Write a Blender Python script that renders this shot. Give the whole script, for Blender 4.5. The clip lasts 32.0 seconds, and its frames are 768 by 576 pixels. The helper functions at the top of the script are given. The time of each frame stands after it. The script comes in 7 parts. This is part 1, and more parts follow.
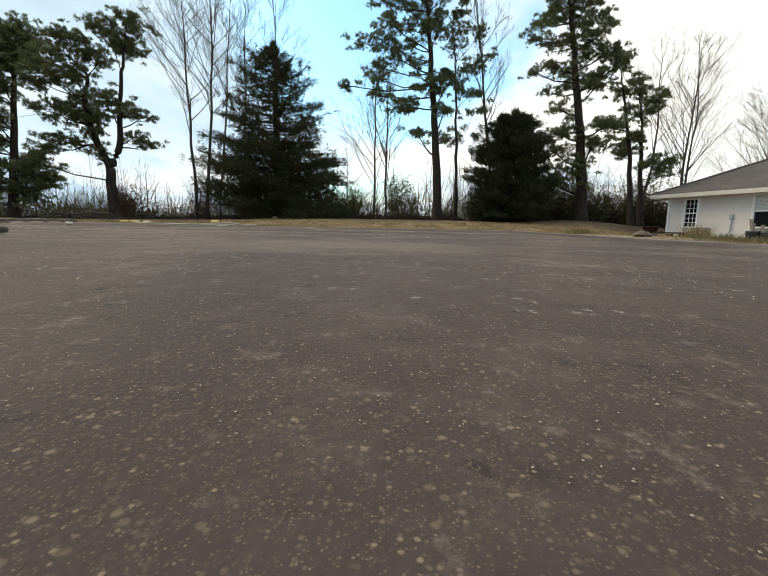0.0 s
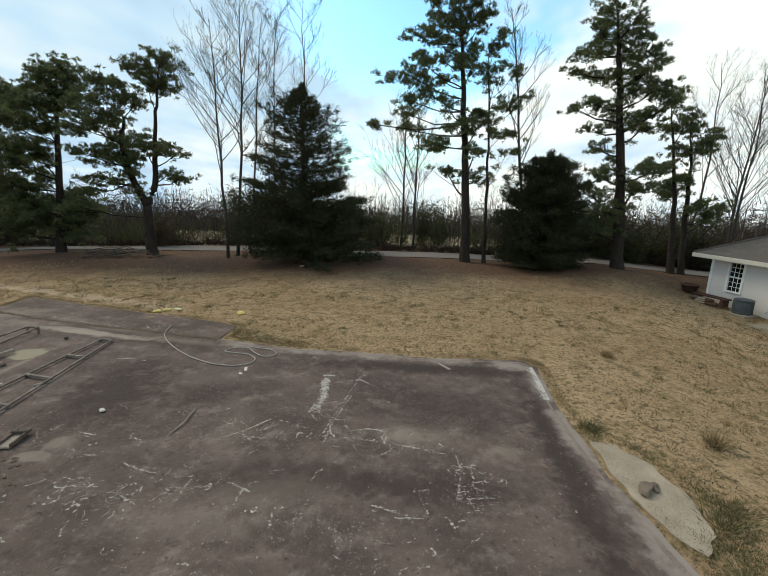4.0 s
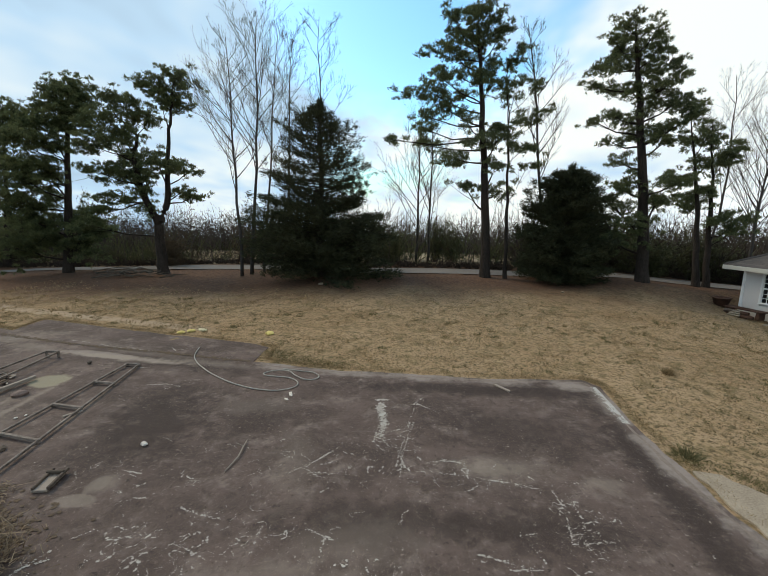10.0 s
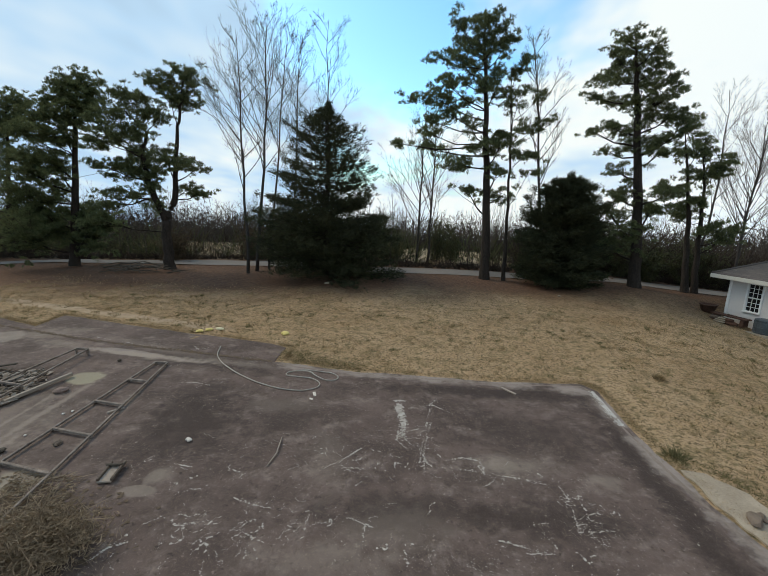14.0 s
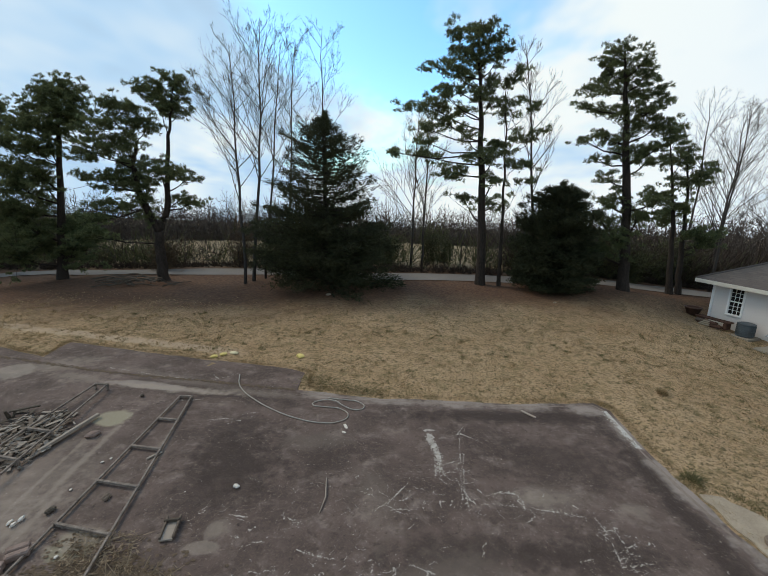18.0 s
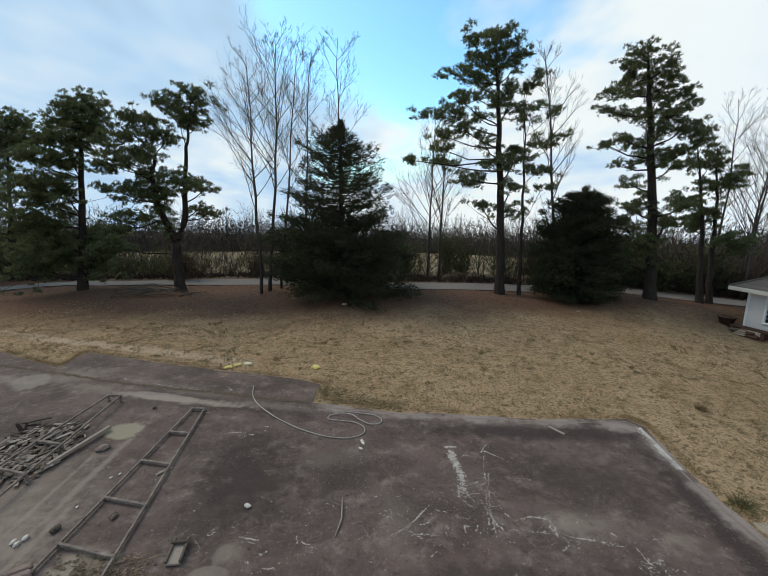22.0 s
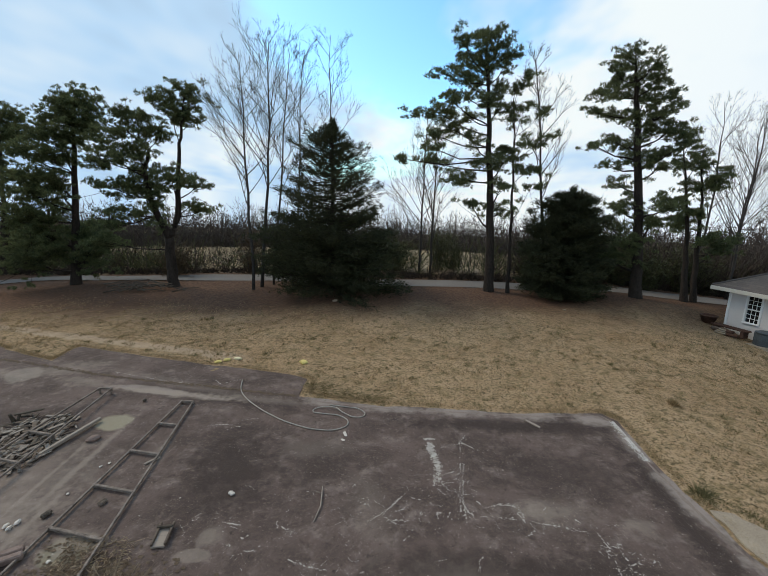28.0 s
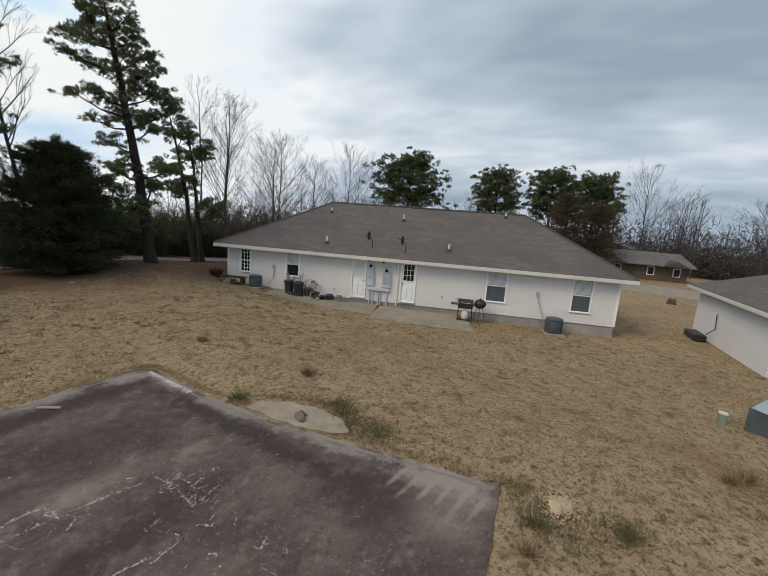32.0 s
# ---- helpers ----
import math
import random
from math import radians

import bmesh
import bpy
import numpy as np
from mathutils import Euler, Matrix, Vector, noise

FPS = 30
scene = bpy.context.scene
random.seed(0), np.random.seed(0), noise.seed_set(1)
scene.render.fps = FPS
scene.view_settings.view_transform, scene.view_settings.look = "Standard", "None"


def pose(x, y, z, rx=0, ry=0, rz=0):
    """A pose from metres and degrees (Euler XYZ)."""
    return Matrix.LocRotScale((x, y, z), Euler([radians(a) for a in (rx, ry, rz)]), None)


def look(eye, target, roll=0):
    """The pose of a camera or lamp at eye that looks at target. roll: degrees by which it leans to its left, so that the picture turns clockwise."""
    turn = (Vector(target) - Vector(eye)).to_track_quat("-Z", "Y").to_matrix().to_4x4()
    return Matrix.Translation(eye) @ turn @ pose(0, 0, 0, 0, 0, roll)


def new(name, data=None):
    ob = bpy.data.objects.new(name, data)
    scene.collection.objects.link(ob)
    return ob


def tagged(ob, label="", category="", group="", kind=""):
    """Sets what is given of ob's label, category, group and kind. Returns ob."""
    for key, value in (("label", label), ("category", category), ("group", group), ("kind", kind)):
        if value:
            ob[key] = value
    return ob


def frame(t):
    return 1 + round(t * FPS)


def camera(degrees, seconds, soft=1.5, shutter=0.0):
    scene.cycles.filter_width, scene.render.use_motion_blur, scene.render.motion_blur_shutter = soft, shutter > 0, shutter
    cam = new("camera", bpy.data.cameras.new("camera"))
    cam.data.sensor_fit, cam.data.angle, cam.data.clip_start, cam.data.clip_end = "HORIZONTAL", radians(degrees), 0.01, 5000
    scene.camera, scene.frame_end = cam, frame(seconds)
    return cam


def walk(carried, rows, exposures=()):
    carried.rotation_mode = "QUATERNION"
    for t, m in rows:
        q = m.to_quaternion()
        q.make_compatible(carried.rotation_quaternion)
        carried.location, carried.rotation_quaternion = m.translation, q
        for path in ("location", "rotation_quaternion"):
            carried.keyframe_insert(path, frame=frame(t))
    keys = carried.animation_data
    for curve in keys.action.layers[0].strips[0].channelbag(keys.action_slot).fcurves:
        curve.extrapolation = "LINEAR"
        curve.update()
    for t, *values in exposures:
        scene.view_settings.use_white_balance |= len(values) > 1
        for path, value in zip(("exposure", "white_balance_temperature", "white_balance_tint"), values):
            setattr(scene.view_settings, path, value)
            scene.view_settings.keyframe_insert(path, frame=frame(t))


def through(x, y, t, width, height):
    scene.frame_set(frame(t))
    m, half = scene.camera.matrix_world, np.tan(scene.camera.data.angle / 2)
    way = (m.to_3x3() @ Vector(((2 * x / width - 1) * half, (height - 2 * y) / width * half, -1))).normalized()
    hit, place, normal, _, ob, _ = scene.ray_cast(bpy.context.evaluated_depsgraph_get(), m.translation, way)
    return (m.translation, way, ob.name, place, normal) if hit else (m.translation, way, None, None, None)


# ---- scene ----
cam = camera(86.05, 32.0, soft=0.6, shutter=0.15)
SIZE = 1.12
PATH = [
    (0, (0.067, 0.102, 0.117), (0.193, 9.977, -1.454), 1.09),
    (0.5, (0.054, 0.087, 0.121), (0.070, 9.933, -1.627), 0.28),
    (1, (0.115, 0.001, 0.398), (-0.296, 9.756, -1.761), 0.23),
    (1.5, (0.280, 0.233, 0.476), (-0.325, 10.102, -1.023), 4.00),
    (2, (0.335, 0.400, 1.589), (-0.388, 10.200, -0.262), 2.03),
    (2.5, (0.353, 0.492, 2.695), (-0.398, 10.213, 0.472), 2.08),
    (3, (0.404, 0.509, 3.202), (-0.177, 10.233, 0.946), 2.45),
    (3.5, (0.371, 0.568, 3.474), (-0.227, 10.267, 1.114), 1.97),
    (5.5, (0.038, 0.802, 3.221), (-0.532, 10.558, 1.101), 1.11),
    (6, (-0.040, 0.813, 3.213), (-0.462, 10.566, 1.045), 0.36),
    (6.5, (-0.235, 0.954, 3.135), (-0.926, 10.690, 0.957), 0.87),
    (7, (-0.329, 1.004, 3.123), (-1.225, 10.756, 1.098), 2.03),
    (7.5, (-0.423, 1.028, 3.166), (-1.273, 10.757, 1.015), 0.51),
    (8, (-0.501, 1.062, 3.215), (-1.418, 10.803, 1.147), 0.84),
    (8.5, (-0.572, 1.098, 3.236), (-1.505, 10.870, 1.328), 1.69),
    (9, (-0.642, 1.116, 3.260), (-1.434, 10.917, 1.439), 1.59),
    (9.5, (-0.746, 1.131, 3.255), (-1.486, 10.932, 1.415), -0.15),
    (10, (-0.789, 1.082, 3.258), (-1.332, 10.887, 1.371), 1.09),
    (10.5, (-0.875, 1.046, 3.250), (-1.502, 10.840, 1.328), 0.54),
    (11, (-0.906, 0.981, 3.316), (-1.421, 10.774, 1.361), 1.10),
    (11.5, (-0.964, 0.916, 3.396), (-1.455, 10.722, 1.502), 0.66),
    (12, (-0.996, 0.834, 3.463), (-1.428, 10.625, 1.472), 1.12),
    (12.5, (-1.061, 0.756, 3.506), (-1.552, 10.521, 1.407), 2.00),
    (13, (-1.160, 0.697, 3.536), (-1.761, 10.476, 1.532), 1.68),
    (13.5, (-1.219, 0.635, 3.572), (-1.684, 10.415, 1.540), 2.11),
    (15.5, (-1.725, 0.385, 4.068), (-1.870, 10.141, 1.876), 2.35),
    (16, (-1.902, 0.388, 4.168), (-2.074, 10.109, 1.830), 1.53),
    (16.5, (-2.077, 0.410, 4.252), (-2.279, 10.125, 1.892), 1.12),
    (17, (-2.204, 0.460, 4.375), (-2.412, 10.181, 2.039), 1.19),
    (17.5, (-2.264, 0.514, 4.459), (-2.391, 10.250, 2.181), 1.38),
    (18, (-2.274, 0.534, 4.522), (-2.071, 10.267, 2.236), 2.01),
    (18.5, (-2.283, 0.545, 4.557), (-1.788, 10.250, 2.195), 2.32),
    (19, (-2.451, 0.623, 4.555), (-2.209, 10.341, 2.210), 1.41),
    (19.5, (-2.649, 0.723, 4.514), (-2.993, 10.447, 2.205), -1.89),
    (20, (-2.625, 0.772, 4.512), (-2.856, 10.525, 2.312), 0.12),
    (20.5, (-2.536, 0.804, 4.493), (-2.582, 10.580, 2.389), 1.45),
    (21, (-2.465, 0.849, 4.449), (-2.519, 10.631, 2.377), 2.01),
    (21.5, (-2.408, 0.896, 4.411), (-2.665, 10.672, 2.322), 0.76),
    (22, (-2.310, 0.859, 4.407), (-2.497, 10.644, 2.355), 1.29),
    (22.5, (-2.172, 0.818, 4.440), (-2.375, 10.569, 2.228), 1.85),
    (23, (-2.026, 0.759, 4.473), (-2.109, 10.552, 2.454), 5.00),
    (23.5, (-2.046, 0.716, 4.482), (-2.349, 10.477, 2.332), 4.00),
    (24, (-2.135, 0.656, 4.511), (-2.537, 10.391, 2.258), 1.15),
    (24.5, (-2.170, 0.576, 4.552), (-2.431, 10.291, 2.198), 1.23),
    (25, (-2.158, 0.515, 4.592), (-2.335, 10.213, 2.160), 1.67),
    (25.5, (-2.118, 0.475, 4.595), (-2.232, 10.178, 2.178), 3.11),
    (27.5, (-2.139, 0.590, 4.590), (-2.255, 10.346, 2.395), 1.51),
    (28, (-2.042, 0.602, 4.503), (-2.140, 10.370, 2.363), 1.81),
    (28.5, (-1.917, 0.560, 4.433), (-1.893, 10.343, 2.358), 4.73),
    (29, (-1.791, 0.367, 4.356), (-1.601, 10.083, 1.997), 1.40),
    (29.5, (-1.865, 0.149, 4.348), (-1.979, 9.763, 1.599), 0.29),
    (30, (-2.018, 0.120, 4.188), (-2.273, 9.752, 1.513), 0.99),
    (30.5, (-1.977, 0.274, 3.944), (-1.239, 9.980, 1.656), 0.63),
    (31, (-2.084, 0.885, 3.560), (4.827, 7.896, 1.809), 2.21),
    (31.5, (-1.796, 1.132, 3.495), (6.932, 5.644, 1.635), 1.80),
    (32, (-1.752, 1.000, 3.506), (6.878, 5.711, 1.683), 4.75),
]
LIGHT = [(0, 0.25, 8000, 9), (1, 0.36, 7750, 6), (2, 0.13, 7700, 5), (3.5, 0.05, 7450, 5), (6, 0.02, 7350, 7.5), (13, -0.08, 7050, 7.5), (24, -0.18, 6850, 8.5), (28, -0.14, 6850, 9), (30, -0.04, 6950, 9.5), (31, -0.08, 6950, 9.5), (32, -0.18, 7150, 12)]
walk(cam, [(t, look(Vector(e) * SIZE, Vector(g) * SIZE, r)) for t, e, g, r in PATH], LIGHT)

# ---- sky and sun ----
SUN_AZ, SUN_EL = radians(-62), radians(42)
world = bpy.data.worlds.new("overcast_sky")
scene.world = world
world.use_nodes = True


def build_sky(tree):
    n, l = tree.nodes, tree.links
    n.clear()
    out, bg = n.new("ShaderNodeOutputWorld"), n.new("ShaderNodeBackground")
    sky = n.new("ShaderNodeTexSky")
    sky.sky_type, sky.sun_disc = "NISHITA", False
    sky.sun_elevation, sky.sun_rotation = SUN_EL, SUN_AZ
    sky.air_density, sky.dust_density, sky.ozone_density = 1.0, 1.2, 1.5
    clear = n.new("ShaderNodeMix")
    clear.data_type, clear.blend_type = "RGBA", "MULTIPLY"
    clear.inputs["Factor"].default_value = 1.0
    clear.inputs["B"].default_value = (0.17, 0.27, 0.29, 1)
    l.new(sky.outputs["Color"], clear.inputs["A"])
    co = n.new("ShaderNodeTexCoord")
    sep = n.new("ShaderNodeSeparateXYZ")
    l.new(co.outputs["Generated"], sep.inputs[0])
    # clouds lie on a flat layer: divide the direction by its height
    def maths(op, a, b=None, clamp=False):
        m = n.new("ShaderNodeMath")
        m.operation, m.use_clamp = op, clamp
        for i, v in enumerate((a, b)):
            if v is None:
                continue
            if isinstance(v, (int, float)):
                m.inputs[i].default_value = v
            else:
                l.new(v, m.inputs[i])
        return m.outputs[0]
    h = maths("ADD", maths("MAXIMUM", sep.outputs["Z"], 0.0), 0.22)
    flat = n.new("ShaderNodeCombineXYZ")
    l.new(maths("DIVIDE", sep.outputs["X"], h), flat.inputs[0])
    l.new(maths("DIVIDE", sep.outputs["Y"], h), flat.inputs[1])
    def cloud_noise(scale, detail, offset, rough=0.55):
        mp = n.new("ShaderNodeMapping")
        mp.inputs["Location"].default_value = offset
        mp.inputs["Rotation"].default_value = (0, 0, radians(35))
        mp.inputs["Scale"].default_value = (1.0, 0.62, 1)
        l.new(flat.outputs[0], mp.inputs[0])
        t = n.new("ShaderNodeTexNoise")
        t.inputs["Scale"].default_value, t.inputs["Detail"].default_value = scale, detail
        t.inputs["Roughness"].default_value = rough
        l.new(mp.outputs[0], t.inputs["Vector"])
        return t.outputs["Fac"]
    big = cloud_noise(0.85, 5, SKY_A)
    tone = cloud_noise(0.75, 4, SKY_B, 0.6)
    cover = n.new("ShaderNodeMapRange")
    cover.interpolation_type = "SMOOTHSTEP"
    cover.inputs["From Min"].default_value, cover.inputs["From Max"].default_value = 0.40, 0.56
    side = maths("MULTIPLY", maths("ABSOLUTE", maths("ADD", sep.outputs["X"], 0.02)), 0.25)
    low = maths("MULTIPLY", maths("MAXIMUM", maths("SUBTRACT", 0.30, sep.outputs["Z"]), 0.0), 0.75)
    east = maths("MULTIPLY", maths("MAXIMUM", maths("SUBTRACT", sep.outputs["X"], 0.42), 0.0), 0.7)
    l.new(maths("ADD", maths("ADD", maths("ADD", big, east), side), maths("SUBTRACT", low, 0.12)), cover.inputs["Value"])
    ramp = n.new("ShaderNodeValToRGB")
    e = ramp.color_ramp.elements
    e[0].position, e[0].color = 0.26, (0.36, 0.50, 0.68, 1)
    e[1].position, e[1].color = 0.66, (0.97, 1.07, 1.14, 1)
    mid = ramp.color_ramp.elements.new(0.46)
    mid.color = (0.53, 0.78, 1.08, 1)
    lift = maths("SUBTRACT", 0.10, maths("MULTIPLY", maths("MAXIMUM", maths("SUBTRACT", sep.outputs["X"], 0.55), 0.0), 0.75))
    west = maths("MULTIPLY", maths("MAXIMUM", maths("MINIMUM", sep.outputs["X"], 0.1), -0.5), 0.22)
    shade = maths("ADD", maths("ADD", tone, lift), west)
    l.new(shade, ramp.inputs[0])
    grey = n.new("ShaderNodeValToRGB")
    e = grey.color_ramp.elements
    e[0].position, e[0].color = 0.22, (0.325, 0.44, 0.58, 1)
    e[1].position, e[1].color = 0.54, (0.92, 1.04, 1.16, 1)
    grey.color_ramp.elements.new(0.38).color = (0.53, 0.67, 0.835, 1)
    l.new(shade, grey.inputs[0])
    turn = n.new("ShaderNodeMapRange")
    turn.interpolation_type = "SMOOTHSTEP"
    turn.inputs["From Min"].default_value, turn.inputs["From Max"].default_value = 0.4, 0.75
    l.new(sep.outputs["X"], turn.inputs["Value"])
    cloud = n.new("ShaderNodeMix")
    cloud.data_type = "RGBA"
    l.new(turn.outputs[0], cloud.inputs["Factor"])
    l.new(ramp.outputs[0], cloud.inputs["A"])
    l.new(grey.outputs[0], cloud.inputs["B"])
    mix = n.new("ShaderNodeMix")
    mix.data_type = "RGBA"
    l.new(cover.outputs[0], mix.inputs["Factor"])
    l.new(clear.outputs["Result"], mix.inputs["A"])
    # unseen sky overhead is blended to a neutral tone to warm the ground light
    zenith_tint = n.new("ShaderNodeMapRange")
    zenith_tint.interpolation_type = "SMOOTHSTEP"
    zenith_tint.inputs["From Min"].default_value, zenith_tint.inputs["From Max"].default_value = 0.45, 0.95
    l.new(sep.outputs["Z"], zenith_tint.inputs["Value"])
    over = n.new("ShaderNodeMix")
    over.data_type = "RGBA"
    over.inputs["B"].default_value = (0.92, 0.90, 0.88, 1)
    l.new(zenith_tint.outputs[0], over.inputs["Factor"])
    l.new(cloud.outputs["Result"], over.inputs["A"])
    l.new(over.outputs["Result"], mix.inputs["B"])
    l.new(mix.outputs["Result"], bg.inputs["Color"])
    bg.inputs["Strength"].default_value = 1.0
    l.new(bg.outputs[0], out.inputs[0])


SKY_A, SKY_B = (0.35, 0.1, 0), (2.1, 4.3, 0)
build_sky(world.node_tree)
sun_data = bpy.data.lights.new("sun", "SUN")
sun_data.energy, sun_data.angle, sun_data.color = 1.9, radians(25), (1.0, 0.90, 0.77)
sun = new("sun", sun_data)
sun.matrix_world = look((0, 0, 60), (-60 * math.sin(SUN_AZ) / math.tan(SUN_EL), -60 * math.cos(SUN_AZ) / math.tan(SUN_EL), 0))


# ---- materials ----
def material(name):
    m = bpy.data.materials.new(name)
    m.use_nodes = True
    return m, m.node_tree.nodes, m.node_tree.links, m.node_tree.nodes["Principled BSDF"]


def surf(name, dark, light, scale=4.0, fine=60.0, rough=0.8, bump=0.3, metal=0.0, fleck=None, per_piece=0.0, stretch=(1, 1, 1), dist=0.01):
    """A worn surface: patches at one scale, grain at another, an optional fleck colour, relief from the grain."""
    m, n, l, b = material(name)
    co = n.new("ShaderNodeTexCoord")
    mp = n.new("ShaderNodeMapping")
    mp.inputs["Scale"].default_value = stretch
    l.new(co.outputs["Object"], mp.inputs[0])
    big, small = n.new("ShaderNodeTexNoise"), n.new("ShaderNodeTexNoise")
    big.inputs["Scale"].default_value, big.inputs["Detail"].default_value = scale, 5
    small.inputs["Scale"].default_value, small.inputs["Detail"].default_value = fine, 4
    for t in (big, small):
        l.new(mp.outputs[0], t.inputs["Vector"])
    add = n.new("ShaderNodeMath")
    add.operation = "MULTIPLY_ADD"
    add.inputs[1].default_value = 0.5
    l.new(small.outputs["Fac"], add.inputs[0])
    half = n.new("ShaderNodeMath")
    half.operation = "MULTIPLY"
    half.inputs[1].default_value = 0.5
    l.new(big.outputs["Fac"], half.inputs[0])
    l.new(half.outputs[0], add.inputs[2])
    src = add.outputs[0]
    if per_piece:
        info = n.new("ShaderNodeObjectInfo")
        vary = n.new("ShaderNodeMath")
        vary.operation = "MULTIPLY_ADD"
        vary.inputs[1].default_value = per_piece
        l.new(info.outputs["Random"], vary.inputs[0])
        l.new(src, vary.inputs[2])
        src = vary.outputs[0]
    ramp = n.new("ShaderNodeValToRGB")
    e = ramp.color_ramp.elements
    e[0].position, e[0].color = 0.32, (*dark, 1)
    e[1].position, e[1].color = 0.68, (*light, 1)
    if fleck:
        f = ramp.color_ramp.elements.new(0.74)
        f.color = (*fleck, 1)
    l.new(src, ramp.inputs[0])
    l.new(ramp.outputs[0], b.inputs["Base Color"])
    rr = n.new("ShaderNodeMapRange")
    rr.inputs["To Min"].default_value, rr.inputs["To Max"].default_value = max(0.05, rough - 0.12), min(1, rough + 0.1)
    l.new(big.outputs["Fac"], rr.inputs["Value"])
    l.new(rr.outputs[0], b.inputs["Roughness"])
    b.inputs["Metallic"].default_value = metal
    b.inputs["Specular IOR Level"].default_value = 0.5 if rough < 0.7 else 0.18
    if bump:
        bp = n.new("ShaderNodeBump")
        bp.inputs["Strength"].default_value, bp.inputs["Distance"].default_value = bump, dist
        l.new(small.outputs["Fac"], bp.inputs["Height"])
        l.new(bp.outputs[0], b.inputs["Normal"])
    return m


def foliage(name, dark, light, rough=0.7, through=0.25, clump=0.8):
    """Leaves and needles: each blade a little different, some light passing through."""
    m, n, l, b = material(name)
    geo = n.new("ShaderNodeNewGeometry")
    co = n.new("ShaderNodeTexCoord")
    t = n.new("ShaderNodeTexNoise")
    t.inputs["Scale"].default_value, t.inputs["Detail"].default_value = clump, 4
    l.new(co.outputs["Object"], t.inputs["Vector"])
    mix = n.new("ShaderNodeMath")
    mix.operation = "MULTIPLY_ADD"
    mix.inputs[1].default_value = 0.5
    half = n.new("ShaderNodeMath")
    half.operation = "MULTIPLY"
    half.inputs[1].default_value = 0.55
    l.new(t.outputs["Fac"], half.inputs[0])
    l.new(geo.outputs["Random Per Island"], mix.inputs[0])
    l.new(half.outputs[0], mix.inputs[2])
    ramp = n.new("ShaderNodeValToRGB")
    e = ramp.color_ramp.elements
    e[0].position, e[0].color = 0.2, (*dark, 1)
    e[1].position, e[1].color = 0.85, (*light, 1)
    l.new(mix.outputs[0], ramp.inputs[0])
    l.new(ramp.outputs[0], b.inputs["Base Color"])
    b.inputs["Roughness"].default_value = rough
    b.inputs["Specular IOR Level"].default_value = 0.2
    tr = n.new("ShaderNodeBsdfTranslucent")
    l.new(ramp.outputs[0], tr.inputs["Color"])
    ms = n.new("ShaderNodeMixShader")
    ms.inputs[0].default_value = through
    l.new(b.outputs[0], ms.inputs[1])
    l.new(tr.outputs[0], ms.inputs[2])
    l.new(ms.outputs[0], n["Material Output"].inputs["Surface"])
    return m


def mix_rgb(n, l, fac, a, b, blend="MIX"):
    m = n.new("ShaderNodeMix")
    m.data_type, m.blend_type = "RGBA", blend
    for key, v in (("Factor", fac), ("A", a), ("B", b)):
        if isinstance(v, (int, float)):
            m.inputs[key].default_value = v
        elif isinstance(v, tuple):
            m.inputs[key].default_value = (*v, 1)
        else:
            l.new(v, m.inputs[key])
    return m.outputs["Result"]


def noise_node(n, l, co, scale, detail=4, rough=0.55, low=0.0, high=1.0, stretch=None):
    t = n.new("ShaderNodeTexNoise")
    t.inputs["Scale"].default_value, t.inputs["Detail"].default_value, t.inputs["Roughness"].default_value = scale, detail, rough
    if stretch:
        mp = n.new("ShaderNodeMapping")
        mp.inputs["Scale"].default_value = stretch
        l.new(co, mp.inputs[0])
        co = mp.outputs[0]
    l.new(co, t.inputs["Vector"])
    if (low, high) == (0.0, 1.0):
        return t.outputs["Fac"]
    r = n.new("ShaderNodeMapRange")
    r.interpolation_type = "SMOOTHSTEP"
    r.inputs["From Min"].default_value, r.inputs["From Max"].default_value = low, high
    l.new(t.outputs["Fac"], r.inputs["Value"])
    return r.outputs[0]


